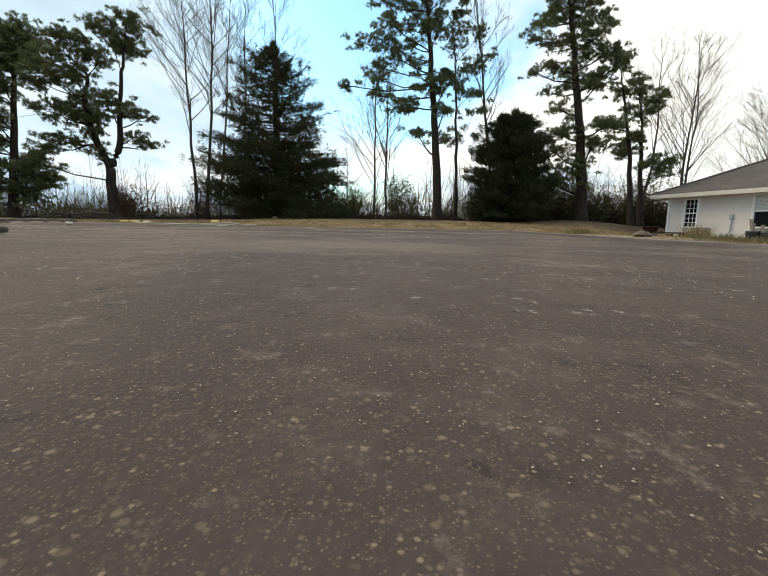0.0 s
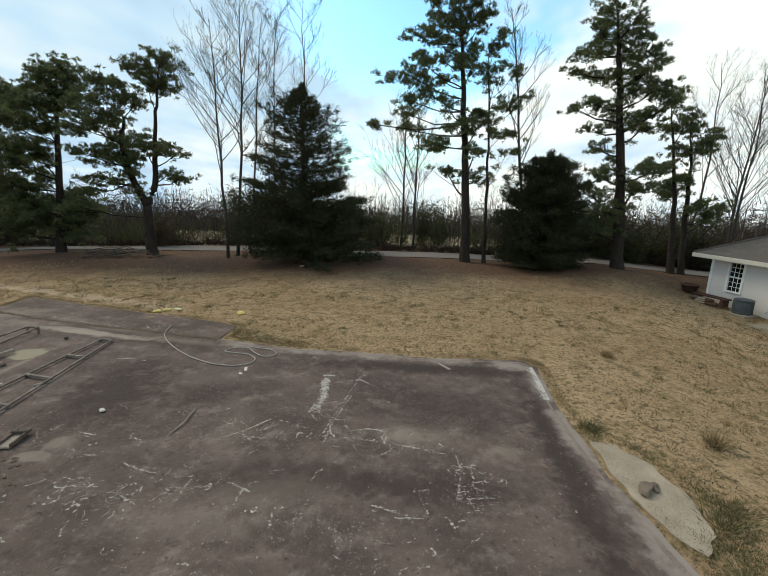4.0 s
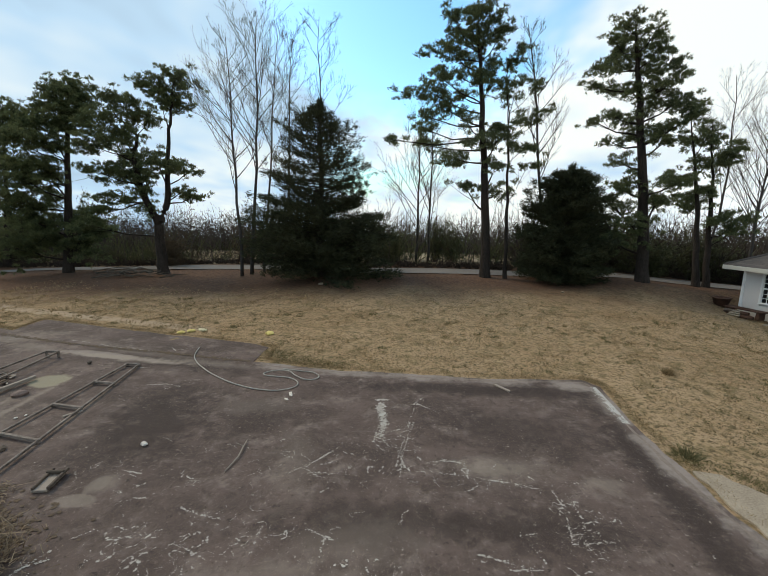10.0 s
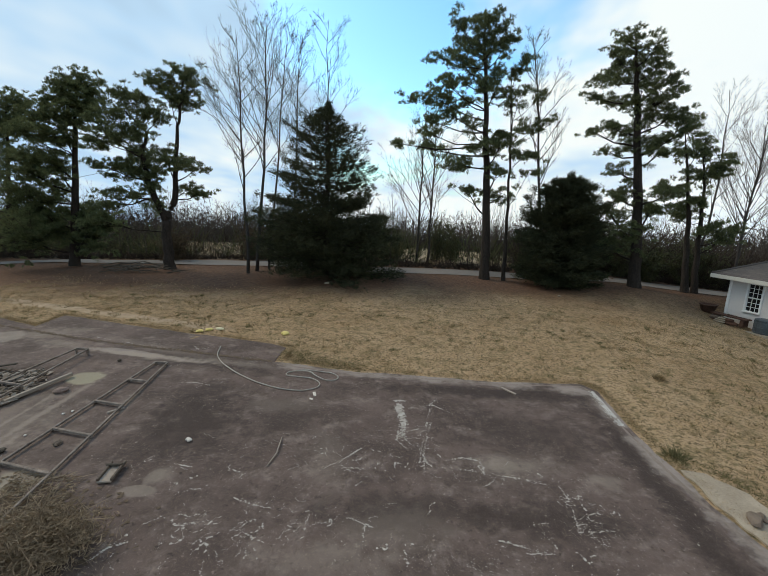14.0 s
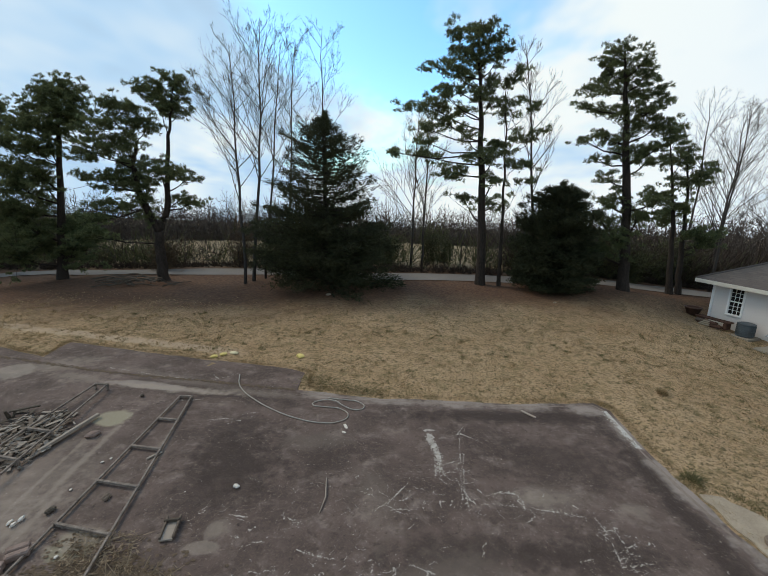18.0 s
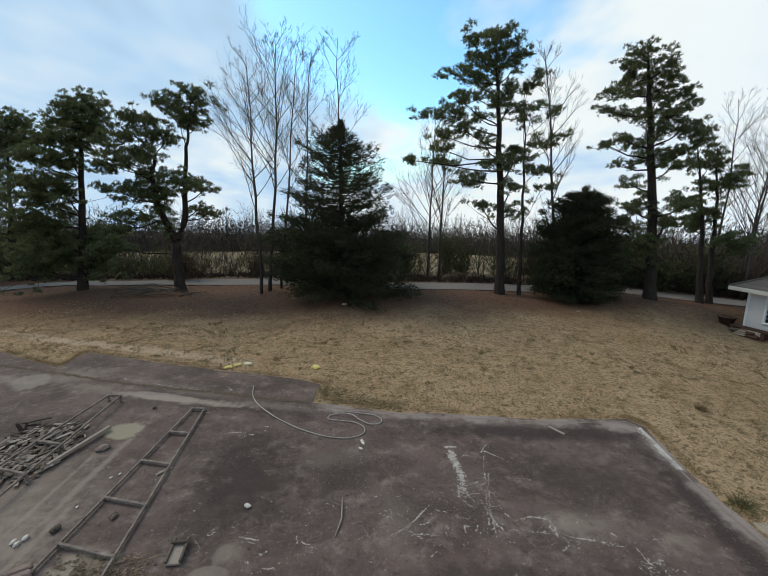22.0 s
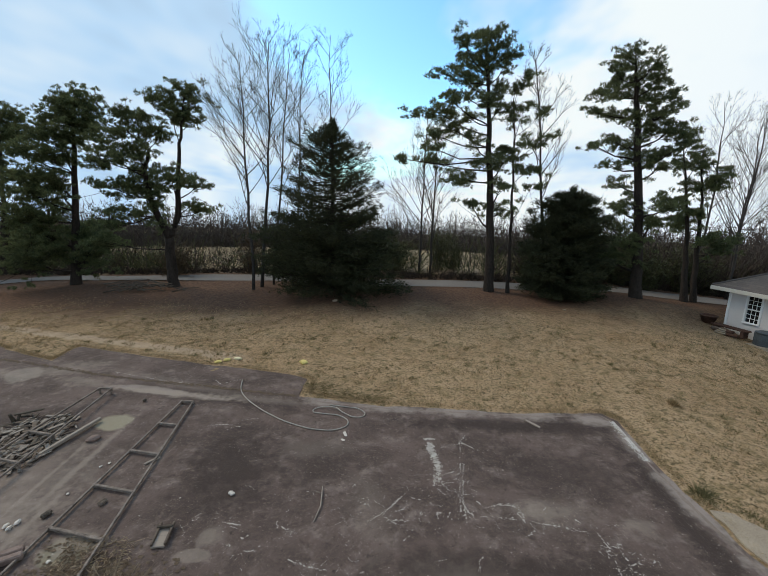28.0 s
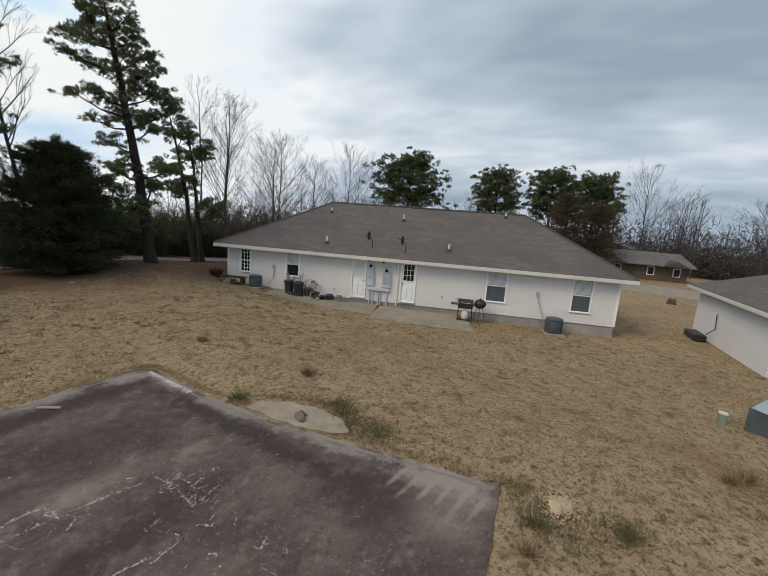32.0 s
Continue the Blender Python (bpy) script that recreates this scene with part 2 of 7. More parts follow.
STAINS = [(-7.5, 6.0, 1.2, 1.5, 0.3, 0.4),  (-4.3, 5.25, 0.2, 0.22, 0, 0.35), (-6.0, 5.0, 0.34, 0.28, 0, 0.7), (-10.2, 10.2, 1.1, 0.5, 0.5, 0.5),
          (-7.2, 9.75, 2.4, 0.22, -0.28, 0.3), (-4.9, 9.05, 1.6, 0.16, -0.1, 0.4), (-8.6, 5.4, 1.6, 0.7, 0.3, 0.4), (-3.2, 7.3, 0.7, 0.3, 0.1, 0.25), (-1.2, 4.6, 0.8, 0.4, 0.2, 0.25),
          (0.5, 5.9, 0.8, 0.35, 0.1, 0.3), (3.1, 2.5, 0.3, 0.85, 0.1, 0.8), (2.6, 2.3, 0.6, 0.5, 0.3, 0.4), (-2.2, 5.9, 0.35, 0.9, 0.2, 0.25), (1.7, 5.7, 0.25, 0.2, 0, 0.35), (-0.3, 2.2, 1.2, 0.6, 0, 0.3), (-7.05, 6.6, 0.07, 1.5, 0.03, 0.5), (-7.35, 6.1, 0.05, 1.7, 0.05, 0.5), (-6.85, 5.2, 0.06, 1.2, 0.0, 0.45),
          (-7.3, 5.2, 0.9, 0.6, 0.2, 0.4), (-5.95, 7.0, 0.12, 0.7, 0.1, 0.35), (0.25, 5.95, 0.5, 0.2, 0, 0.4), (-1.9, 4.1, 0.9, 0.25, 0.1, 0.3), (-9.2, 9.6, 0.9, 0.25, -0.2, 0.5), (-7.0, 9.2, 1.7, 0.16, -0.13, 0.9), (-12.0, 10.0, 1.3, 0.25, -0.2, 0.6)] + [(2.95, 1.95 + 0.22 * k, 0.42, 0.05, -0.12, 0.75) for k in range(6)]

# darker, smoother tar: along the edges and where oil has soaked in
DARK_PATCHES = [(2.45, 5.8, 0.3, 2.9, -0.04, 0.75), (0.6, 8.3, 2.9, 0.3, 0.0, 0.75), (-5.6, 9.0, 2.2, 0.45, -0.15, 0.6), (-4.6, 6.7, 0.9, 1.3, 0.2, 0.75), (-3.2, 6.9, 0.7, 0.8, 0.2, 0.5), (2.3, 3.2, 0.7, 0.9, 0, 0.6),
       # the last patch darkens the ground near the start against the raised exposure
       (0.9, 6.9, 1.3, 0.8, 0, 0.5), (-1.2, 4.9, 1.6, 0.35, 0.1, 0.6), (-9.5, 7.6, 1.2, 0.6, 0.3, 0.4), (0.6, 4.9, 1.4, 0.3, 0.0, 0.6), (0.0, 0.5, 4.0, 1.7, 0, 0.25)]
# pale crumbled rim along the free edges
EDGE_LINE = [(3.42, 1.9), (3.18, 3.4), (2.85, 5.3), (2.76, 7.2), (2.85, 8.55), (1.9, 8.8), (0.4, 8.78), (-1.2, 8.85), (-2.8, 8.98), (-3.9, 9.15)]
RIM = [((a + c) / 2, (b + d) / 2, math.hypot(c - a, d - b) * 0.5, 0.25, math.atan2(d - b, c - a), 0.85, (0.285, 0.235, 0.205)) for (a, b), (c, d) in zip(EDGE_LINE[:-1], EDGE_LINE[1:])]

# dried-out puddles with olive silt
POOLS = [(-7.36, 7.9, 0.36, 0.34, 0.1, 0.95, (0.27, 0.235, 0.165)), (-4.42, 4.93, 0.26, 0.12, 0.05, 0.55, (0.245, 0.20, 0.165)), (-4.36, 5.2, 0.12, 0.18, 0.0, 0.3, (0.22, 0.18, 0.15)), (-6.0, 4.92, 0.33, 0.3, 0.0, 0.85, (0.21, 0.185, 0.125)), (-10.9, 9.85, 0.42, 0.5, 0.5, 0.6, (0.25, 0.21, 0.175)), (-7.4, 9.3, 1.1, 0.18, -0.17, 0.75, (0.26, 0.215, 0.185))]


def asphalt_material():
    m, n, l, b = material("old_asphalt")
    co = n.new("ShaderNodeTexCoord").outputs["Object"]
    base = mix_rgb(n, l, noise_node(n, l, co, 0.75, 6, 0.65, 0.36, 0.66), (0.06599, 0.0458, 0.04022), (0.1276, 0.08997, 0.07774))
    base = mix_rgb(n, l, noise_node(n, l, co, 2.3, 8, 0.72, 0.48, 0.72), base, (0.198, 0.1505, 0.1294))
    base = mix_rgb(n, l, noise_node(n, l, co, 4.5, 6, 0.7, 0.52, 0.72), base, (0.05939, 0.04144, 0.03588))
    base = mix_rgb(n, l, noise_node(n, l, co, 15, 7, 0.75, 0.55, 0.70), base, (0.2145, 0.1603, 0.1327))
    base = mix_rgb(n, l, noise_node(n, l, co, 11, 7, 0.75, 0.56, 0.68), base, (0.0396, 0.02836, 0.02392))
    # pale dried mud, each stain with a soft ragged rim
    warp = noise_node(n, l, co, 3.6, 8, 0.68)
    for sx, sy, rx_, ry_, turn, amount, tone in [(*q[:5], min(0.95, q[5] * 1.25), (0.03739, 0.02562, 0.02306)) for q in DARK_PATCHES] + RIM + POOLS + [(*q[:5], q[5] if q[2] * q[3] < 0.12 or q[5] > 0.6 else q[5] * 0.8, (0.2878, 0.2333, 0.191)) for q in STAINS]:
        mp = n.new("ShaderNodeMapping")
        mp.vector_type = "TEXTURE"
        mp.inputs["Location"].default_value = (sx, sy, 0)
        mp.inputs["Rotation"].default_value = (0, 0, turn)
        mp.inputs["Scale"].default_value = (rx_, ry_, 1000)
        l.new(co, mp.inputs[0])
        ln_ = n.new("ShaderNodeVectorMath")
        ln_.operation = "LENGTH"
        l.new(mp.outputs[0], ln_.inputs[0])
        ad = n.new("ShaderNodeMath")
        ad.operation = "MULTIPLY_ADD"
        clear_rim = (sx, sy, rx_, ry_, turn, amount, tone) in POOLS
        ad.inputs[1].default_value = 0.9 if clear_rim else 2.6
        l.new(warp, ad.inputs[0])
        l.new(ln_.outputs["Value"], ad.inputs[2])
        rg = n.new("ShaderNodeMapRange")
        rg.interpolation_type = "SMOOTHSTEP"
        rg.inputs["From Min"].default_value, rg.inputs["From Max"].default_value = (1.2, 1.5) if clear_rim else (1.55, 2.55)
        rg.inputs["To Min"].default_value, rg.inputs["To Max"].default_value = amount, 0.0
        l.new(ad.outputs[0], rg.inputs["Value"])
        base = mix_rgb(n, l, rg.outputs[0], base, tone)
    fleck = noise_node(n, l, co, 19, 7, 0.82, 0.585, 0.64)
    zone = noise_node(n, l, co, 0.9, 5, 0.65, 0.42, 0.58)
    both = n.new("ShaderNodeMath")
    both.operation = "MULTIPLY"
    l.new(fleck, both.inputs[0])
    l.new(zone, both.inputs[1])
    base = mix_rgb(n, l, both.outputs[0], base, (0.3838, 0.3256, 0.2769))
    # aggregate: rounded stones of two sizes in dark binder
    for scale, keep, amount in ((620, 0.45, 0.55), (300, 0.74, 0.7), (165, 0.86, 0.65)):
        v = n.new("ShaderNodeTexVoronoi")
        v.inputs["Scale"].default_value = scale
        l.new(co, v.inputs["Vector"])
        sep = n.new("ShaderNodeSeparateColor")
        l.new(v.outputs["Color"], sep.inputs[0])
        pick = n.new("ShaderNodeMapRange")
        pick.inputs["From Min"].default_value, pick.inputs["From Max"].default_value = keep, 1.0
        pick.inputs["To Max"].default_value = amount
        l.new(sep.outputs[0], pick.inputs["Value"])
        core = n.new("ShaderNodeMapRange")
        core.interpolation_type = "SMOOTHSTEP"
        core.inputs["From Min"].default_value, core.inputs["From Max"].default_value = 0.2, 0.55
        core.inputs["To Min"].default_value, core.inputs["To Max"].default_value = 1.0, 0.0
        l.new(v.outputs["Distance"], core.inputs["Value"])
        fac = n.new("ShaderNodeMath")
        fac.operation = "MULTIPLY"
        l.new(pick.outputs[0], fac.inputs[0])
        l.new(core.outputs[0], fac.inputs[1])
        base = mix_rgb(n, l, fac.outputs[0], base, mix_rgb(n, l, sep.outputs[1], (0.058, 0.042, 0.028), (0.33, 0.25, 0.155)))
    l.new(base, b.inputs["Base Color"])
    b.inputs["Roughness"].default_value = 0.88
    b.inputs["Specular IOR Level"].default_value = 0.2
    bp = n.new("ShaderNodeBump")
    bp.inputs["Strength"].default_value, bp.inputs["Distance"].default_value = 0.3, 0.003
    l.new(v.outputs["Distance"], bp.inputs["Height"])
    l.new(bp.outputs[0], b.inputs["Normal"])
    return m


def lawn_material():
    m, n, l, b = material("dormant_lawn")
    co = n.new("ShaderNodeTexCoord").outputs["Object"]
    sep = n.new("ShaderNodeSeparateXYZ")
    l.new(co, sep.inputs[0])
    grass = mix_rgb(n, l, noise_node(n, l, co, 0.35, 5, 0.6, 0.35, 0.65), (0.3283, 0.2158, 0.1251), (0.4141, 0.2867, 0.1757))
    grass = mix_rgb(n, l, noise_node(n, l, co, 1.9, 7, 0.7, 0.46, 0.68), grass, (0.1767, 0.1322, 0.06494))
    grass = mix_rgb(n, l, noise_node(n, l, co, 4.0, 6, 0.7, 0.48, 0.66), grass, (0.4141, 0.2897, 0.1738))
    grass = mix_rgb(n, l, noise_node(n, l, co, 5.0, 6, 0.7, 0.52, 0.63), grass, (0.1313, 0.105, 0.05348))
    grass = mix_rgb(n, l, noise_node(n, l, co, 9, 6, 0.7, 0.42, 0.7), grass, (0.3838, 0.2605, 0.1452))
    grass = mix_rgb(n, l, noise_node(n, l, co, 24, 5, 0.7, 0.52, 0.64), grass, (0.1616, 0.1128, 0.05921))
    grass = mix_rgb(n, l, noise_node(n, l, co, 0.22, 4, 0.6, 0.54, 0.8), grass, (0.2727, 0.1672, 0.08786))
    grass = mix_rgb(n, l, noise_node(n, l, co, 13, 6, 0.75, 0.50, 0.64), grass, (0.09595, 0.0729, 0.0382))
    # a trodden strip along the far side of the drive
    line = n.new("ShaderNodeMath")
    line.operation = "MULTIPLY_ADD"
    line.inputs[1].default_value = 0.21
    l.new(sep.outputs["X"], line.inputs[0])
    l.new(sep.outputs["Y"], line.inputs[2])
    wob = n.new("ShaderNodeMath")
    wob.operation = "MULTIPLY_ADD"
    wob.inputs[1].default_value = 0.5
    l.new(noise_node(n, l, co, 1.3, 6, 0.7), wob.inputs[0])
    l.new(line.outputs[0], wob.inputs[2])
    off_ = n.new("ShaderNodeMath")
    off_.operation, off_.inputs[1].default_value = "SUBTRACT", 10.42
    l.new(wob.outputs[0], off_.inputs[0])
    far_ = n.new("ShaderNodeMath")
    far_.operation = "ABSOLUTE"
    l.new(off_.outputs[0], far_.inputs[0])
    band = n.new("ShaderNodeMapRange")
    band.interpolation_type = "SMOOTHSTEP"
    band.inputs["From Min"].default_value, band.inputs["From Max"].default_value = 0.12, 0.30
    band.inputs["To Min"].default_value, band.inputs["To Max"].default_value = 0.68, 0.0
    l.new(far_.outputs[0], band.inputs["Value"])
    ends = n.new("ShaderNodeMapRange")
    ends.inputs["From Min"].default_value, ends.inputs["From Max"].default_value = -5.6, -6.6
    l.new(sep.outputs["X"], ends.inputs["Value"])
    trod = n.new("ShaderNodeMath")
    trod.operation = "MULTIPLY"
    l.new(band.outputs[0], trod.inputs[0])
    l.new(ends.outputs[0], trod.inputs[1])
    grass = mix_rgb(n, l, trod.outputs[0], grass, (0.4444, 0.3353, 0.234))
    # fallen needles and painted tree shade under the row, ragged towards the lawn
    edge = n.new("ShaderNodeMath")
    edge.operation = "MULTIPLY_ADD"
    edge.inputs[1].default_value = 5.0
    l.new(noise_node(n, l, co, 0.5, 6, 0.7), edge.inputs[0])
    l.new(sep.outputs["Y"], edge.inputs[2])
    litter_shade = n.new("ShaderNodeMapRange")
    litter_shade.interpolation_type = "SMOOTHSTEP"
    litter_shade.inputs["From Min"].default_value, litter_shade.inputs["From Max"].default_value = 16.4, 20.6
    lean_ = n.new("ShaderNodeMath")
    lean_.operation, lean_.inputs[1].default_value = "MULTIPLY_ADD", -0.1
    l.new(sep.outputs["X"], lean_.inputs[0])
    l.new(edge.outputs[0], lean_.inputs[2])
    l.new(lean_.outputs[0], litter_shade.inputs["Value"])
    # needle brown with the trees' shade put into the colour
    litter = mix_rgb(n, l, noise_node(n, l, co, 9, 6, 0.7, 0.35, 0.7), (0.072, 0.041, 0.027), (0.152, 0.086, 0.052))
    far = n.new("ShaderNodeMapRange")
    far.inputs["From Min"].default_value, far.inputs["From Max"].default_value = 23.2, 25.2
    l.new(sep.outputs["Y"], far.inputs["Value"])
    litter = mix_rgb(n, l, far.outputs[0], litter, mix_rgb(n, l, noise_node(n, l, co, 0.12, 5, 0.6), (0.2121, 0.1604, 0.0955), (0.3131, 0.243, 0.1528)))
    l.new(mix_rgb(n, l, litter_shade.outputs[0], grass, litter), b.inputs["Base Color"])
    b.inputs["Roughness"].default_value = 0.95
    b.inputs["Specular IOR Level"].default_value = 0.1
    bp = n.new("ShaderNodeBump")
    bp.inputs["Strength"].default_value, bp.inputs["Distance"].default_value = 0.9, 0.03
    l.new(noise_node(n, l, co, 26, 6, 0.75), bp.inputs["Height"])
    l.new(bp.outputs[0], b.inputs["Normal"])
    return m


M_ASPHALT, M_LAWN = asphalt_material(), lawn_material()
M_EDGE = surf("worn_pad_edge", (0.135, 0.104, 0.087), (0.29, 0.23, 0.195), 3.0, 40, 0.9, 0.5)
M_LICHEN = surf("pale_crack_growth", (0.22, 0.185, 0.16), (0.54, 0.49, 0.43), 8, 90, 0.95, 0.4)
M_CHALK = surf("whitish_crumbled_mortar", (0.34, 0.31, 0.28), (0.62, 0.58, 0.53), 9, 80, 0.95, 0.4)
M_SAND = surf("washed_sand", (0.20, 0.155, 0.11), (0.42, 0.345, 0.26), 2.5, 60, 0.95, 0.4)
M_PALESAND = surf("pale_dry_sand", (0.33, 0.235, 0.14), (0.56, 0.425, 0.265), 12, 90, 0.95, 0.5)
M_CONCRETE = surf("weathered_concrete", (0.21, 0.17, 0.125), (0.36, 0.30, 0.225), 1.5, 60, 0.9, 0.3)
M_ROAD = surf("grey_road", (0.135, 0.118, 0.103), (0.195, 0.172, 0.152), 0.6, 80, 0.95, 0.3)
M_ROAD.node_tree.nodes["Principled BSDF"].inputs["Specular IOR Level"].default_value = 0.15
M_GRIT = surf("loose_stone", (0.13, 0.105, 0.08), (0.40, 0.335, 0.26), 40, 200, 0.85, 0.3, per_piece=0.2)
M_SIDING = surf("white_vinyl_siding", (0.58, 0.54, 0.505), (0.68, 0.635, 0.60), 0.7, 30, 0.55, 0.05, per_piece=0.05, stretch=(1, 1, 4))
M_TRIM = surf("white_trim_paint", (0.70, 0.695, 0.67), (0.82, 0.81, 0.79), 2, 40, 0.45, 0.05)
M_CREAM = surf("cream_fascia", (0.50, 0.475, 0.41), (0.62, 0.595, 0.52), 1.2, 40, 0.5, 0.05)
M_BLOCK = surf("grey_foundation", (0.20, 0.185, 0.165), (0.36, 0.33, 0.30), 1.8, 50, 0.92, 0.4)
M_GREY = surf("grey_enamel", (0.27, 0.30, 0.33), (0.38, 0.41, 0.44), 3, 60, 0.5, 0.05)
M_PANEL = surf("pale_grey_meter_box", (0.40, 0.43, 0.45), (0.52, 0.55, 0.57), 3, 60, 0.45, 0.05)
M_UNIT = surf("weathered_blue_grey_metal", (0.055, 0.066, 0.072), (0.105, 0.122, 0.132), 5, 70, 0.55, 0.1, 0.3)
M_BLACK = surf("black_metal", (0.012, 0.012, 0.013), (0.04, 0.04, 0.042), 6, 80, 0.5, 0.1, 0.3)
M_RUBBER = surf("black_plastic", (0.015, 0.015, 0.017), (0.05, 0.05, 0.055), 5, 60, 0.6, 0.1)
M_BLIND = surf("drawn_blind", (0.52, 0.53, 0.53), (0.66, 0.67, 0.66), 1.0, 90, 0.7, 0.1, stretch=(1, 1, 10))
M_RUST = surf("weathered_frame_metal", (0.06, 0.045, 0.036), (0.34, 0.28, 0.235), 9, 90, 0.8, 0.3, 0.2)
M_WOOD = surf("grey_scrap_wood", (0.06, 0.047, 0.038), (0.30, 0.25, 0.205), 5, 60, 0.92, 0.4, per_piece=0.35, stretch=(1, 6, 6))
M_DARKWOOD = surf("dark_weathered_wood", (0.035, 0.028, 0.022), (0.13, 0.105, 0.08), 5, 60, 0.9, 0.4)
M_YELLOW = surf("faded_yellow_foam", (0.50, 0.38, 0.10), (0.74, 0.62, 0.26), 9, 60, 0.8, 0.3)
M_STRAW = surf("cream_foam", (0.58, 0.50, 0.30), (0.75, 0.68, 0.46), 9, 60, 0.8, 0.3)
M_HOSE = surf("sun_bleached_hose", (0.24, 0.215, 0.18), (0.38, 0.35, 0.30), 8, 60, 0.6, 0.1)
M_WHITE = surf("white_scrap", (0.48, 0.43, 0.37), (0.72, 0.65, 0.57), 9, 60, 0.7, 0.2)
M_BRICK = surf("brown_brick", (0.075, 0.05, 0.034), (0.15, 0.105, 0.072), 3, 40, 0.9, 0.3)
M_GREEN = surf("green_pedestal_plastic", (0.13, 0.18, 0.13), (0.20, 0.26, 0.20), 5, 60, 0.6, 0.1)
M_DARKROOF = surf("grey_brown_roof", (0.10, 0.088, 0.078), (0.17, 0.15, 0.135), 1, 30, 0.95, 0.2)
M_BARK = surf("pine_bark", (0.013, 0.010, 0.008), (0.052, 0.040, 0.032), 6, 40, 0.95, 0.9, stretch=(1, 1, 0.25), dist=0.03)
M_BAREBARK = surf("grey_bark", (0.026, 0.023, 0.021), (0.085, 0.075, 0.068), 4, 40, 0.95, 0.5, stretch=(1, 1, 0.3))
M_TWIG = surf("brown_twigs", (0.042, 0.034, 0.029), (0.105, 0.084, 0.071), 2, 30, 0.95, 0.0)
M_BANK = foliage("dark_dead_brush", (0.022, 0.016, 0.013), (0.078, 0.057, 0.043), 0.9, 0.1)
M_NEEDLE = foliage("pine_needles", (0.024, 0.038, 0.022), (0.198, 0.222, 0.097), through=0.46, clump=1.6)
M_CEDAR = foliage("cedar_foliage", (0.012, 0.016, 0.009), (0.072, 0.076, 0.036), 0.9, through=0.16)
M_HAZEL = foliage("evergreen_brush", (0.034, 0.040, 0.018), (0.120, 0.118, 0.055), through=0.3)
M_GRASS = foliage("dry_grass_blades", (0.092, 0.064, 0.031), (0.50, 0.365, 0.205), 0.9, 0.2, 7.0)
M_WEED = foliage("green_weeds", (0.085, 0.080, 0.036), (0.215, 0.182, 0.088), 0.85, 0.2)
M_RUSSET = foliage("russet_foliage", (0.045, 0.03, 0.018), (0.12, 0.085, 0.05), 0.85, 0.1)
M_PALEBRICK = surf("weathered_pink_brick", (0.15, 0.10, 0.08), (0.30, 0.225, 0.19), 9, 70, 0.92, 0.4)
M_BOARD = surf("brown_weathered_board", (0.05, 0.036, 0.028), (0.17, 0.13, 0.10), 6, 60, 0.92, 0.4, per_piece=0.15, stretch=(1, 4, 4))
M_REDWOOD = surf("dark_red_brown_timber", (0.035, 0.018, 0.013), (0.125, 0.068, 0.048), 5, 60, 0.9, 0.4)
M_DIRT = surf("brown_leaf_dirt", (0.055, 0.038, 0.026), (0.17, 0.122, 0.083), 14, 90, 0.95, 0.8)
M_RUSTRED = surf("rust_red_board", (0.13, 0.05, 0.025), (0.26, 0.11, 0.06), 5, 60, 0.9, 0.3)
M_DRYBUSH = foliage("dry_brown_stalks", (0.11, 0.078, 0.05), (0.38, 0.285, 0.19), 0.9, 0.1, 6.0)


def shingle_material():
    m, n, l, b = material("brown_shingles")
    co = n.new("ShaderNodeTexCoord").outputs["UV"]
    br = n.new("ShaderNodeTexBrick")
    br.inputs["Scale"].default_value = 1.0
    br.inputs["Brick Width"].default_value, br.inputs["Row Height"].default_value = 0.32, 0.145
    br.inputs["Mortar Size"].default_value, br.inputs["Bias"].default_value = 0.006, -0.2
    br.inputs["Color1"].default_value, br.inputs["Color2"].default_value = (0.108, 0.085, 0.071, 1), (0.145, 0.116, 0.098, 1)
    br.inputs["Mortar"].default_value = (0.07, 0.06, 0.054, 1)
    l.new(co, br.inputs["Vector"])
    stain = noise_node(n, l, co, 0.5, 5, 0.6, 0.4, 0.7)
    l.new(mix_rgb(n, l, stain, br.outputs["Color"], (0.085, 0.072, 0.063)), b.inputs["Base Color"])
    b.inputs["Roughness"].default_value = 0.92
    bp = n.new("ShaderNodeBump")
    bp.inputs["Strength"].default_value, bp.inputs["Distance"].default_value = 0.6, 0.01
    l.new(br.outputs["Fac"], bp.inputs["Height"])
    bp.invert = True
    l.new(bp.outputs[0], b.inputs["Normal"])
    return m


def glass_material():
    m, n, l, b = material("dark_window_glass")
    b.inputs["Base Color"].default_value = (0.012, 0.014, 0.016, 1)
    b.inputs["Roughness"].default_value = 0.06
    b.inputs["IOR"].default_value = 1.5
    bp = n.new("ShaderNodeBump")
    bp.inputs["Strength"].default_value, bp.inputs["Distance"].default_value = 0.05, 0.01
    co = n.new("ShaderNodeTexCoord").outputs["Object"]
    l.new(noise_node(n, l, co, 1.2, 2), bp.inputs["Height"])
    l.new(bp.outputs[0], b.inputs["Normal"])
    return m


M_SHINGLE, M_GLASS = shingle_material(), glass_material()


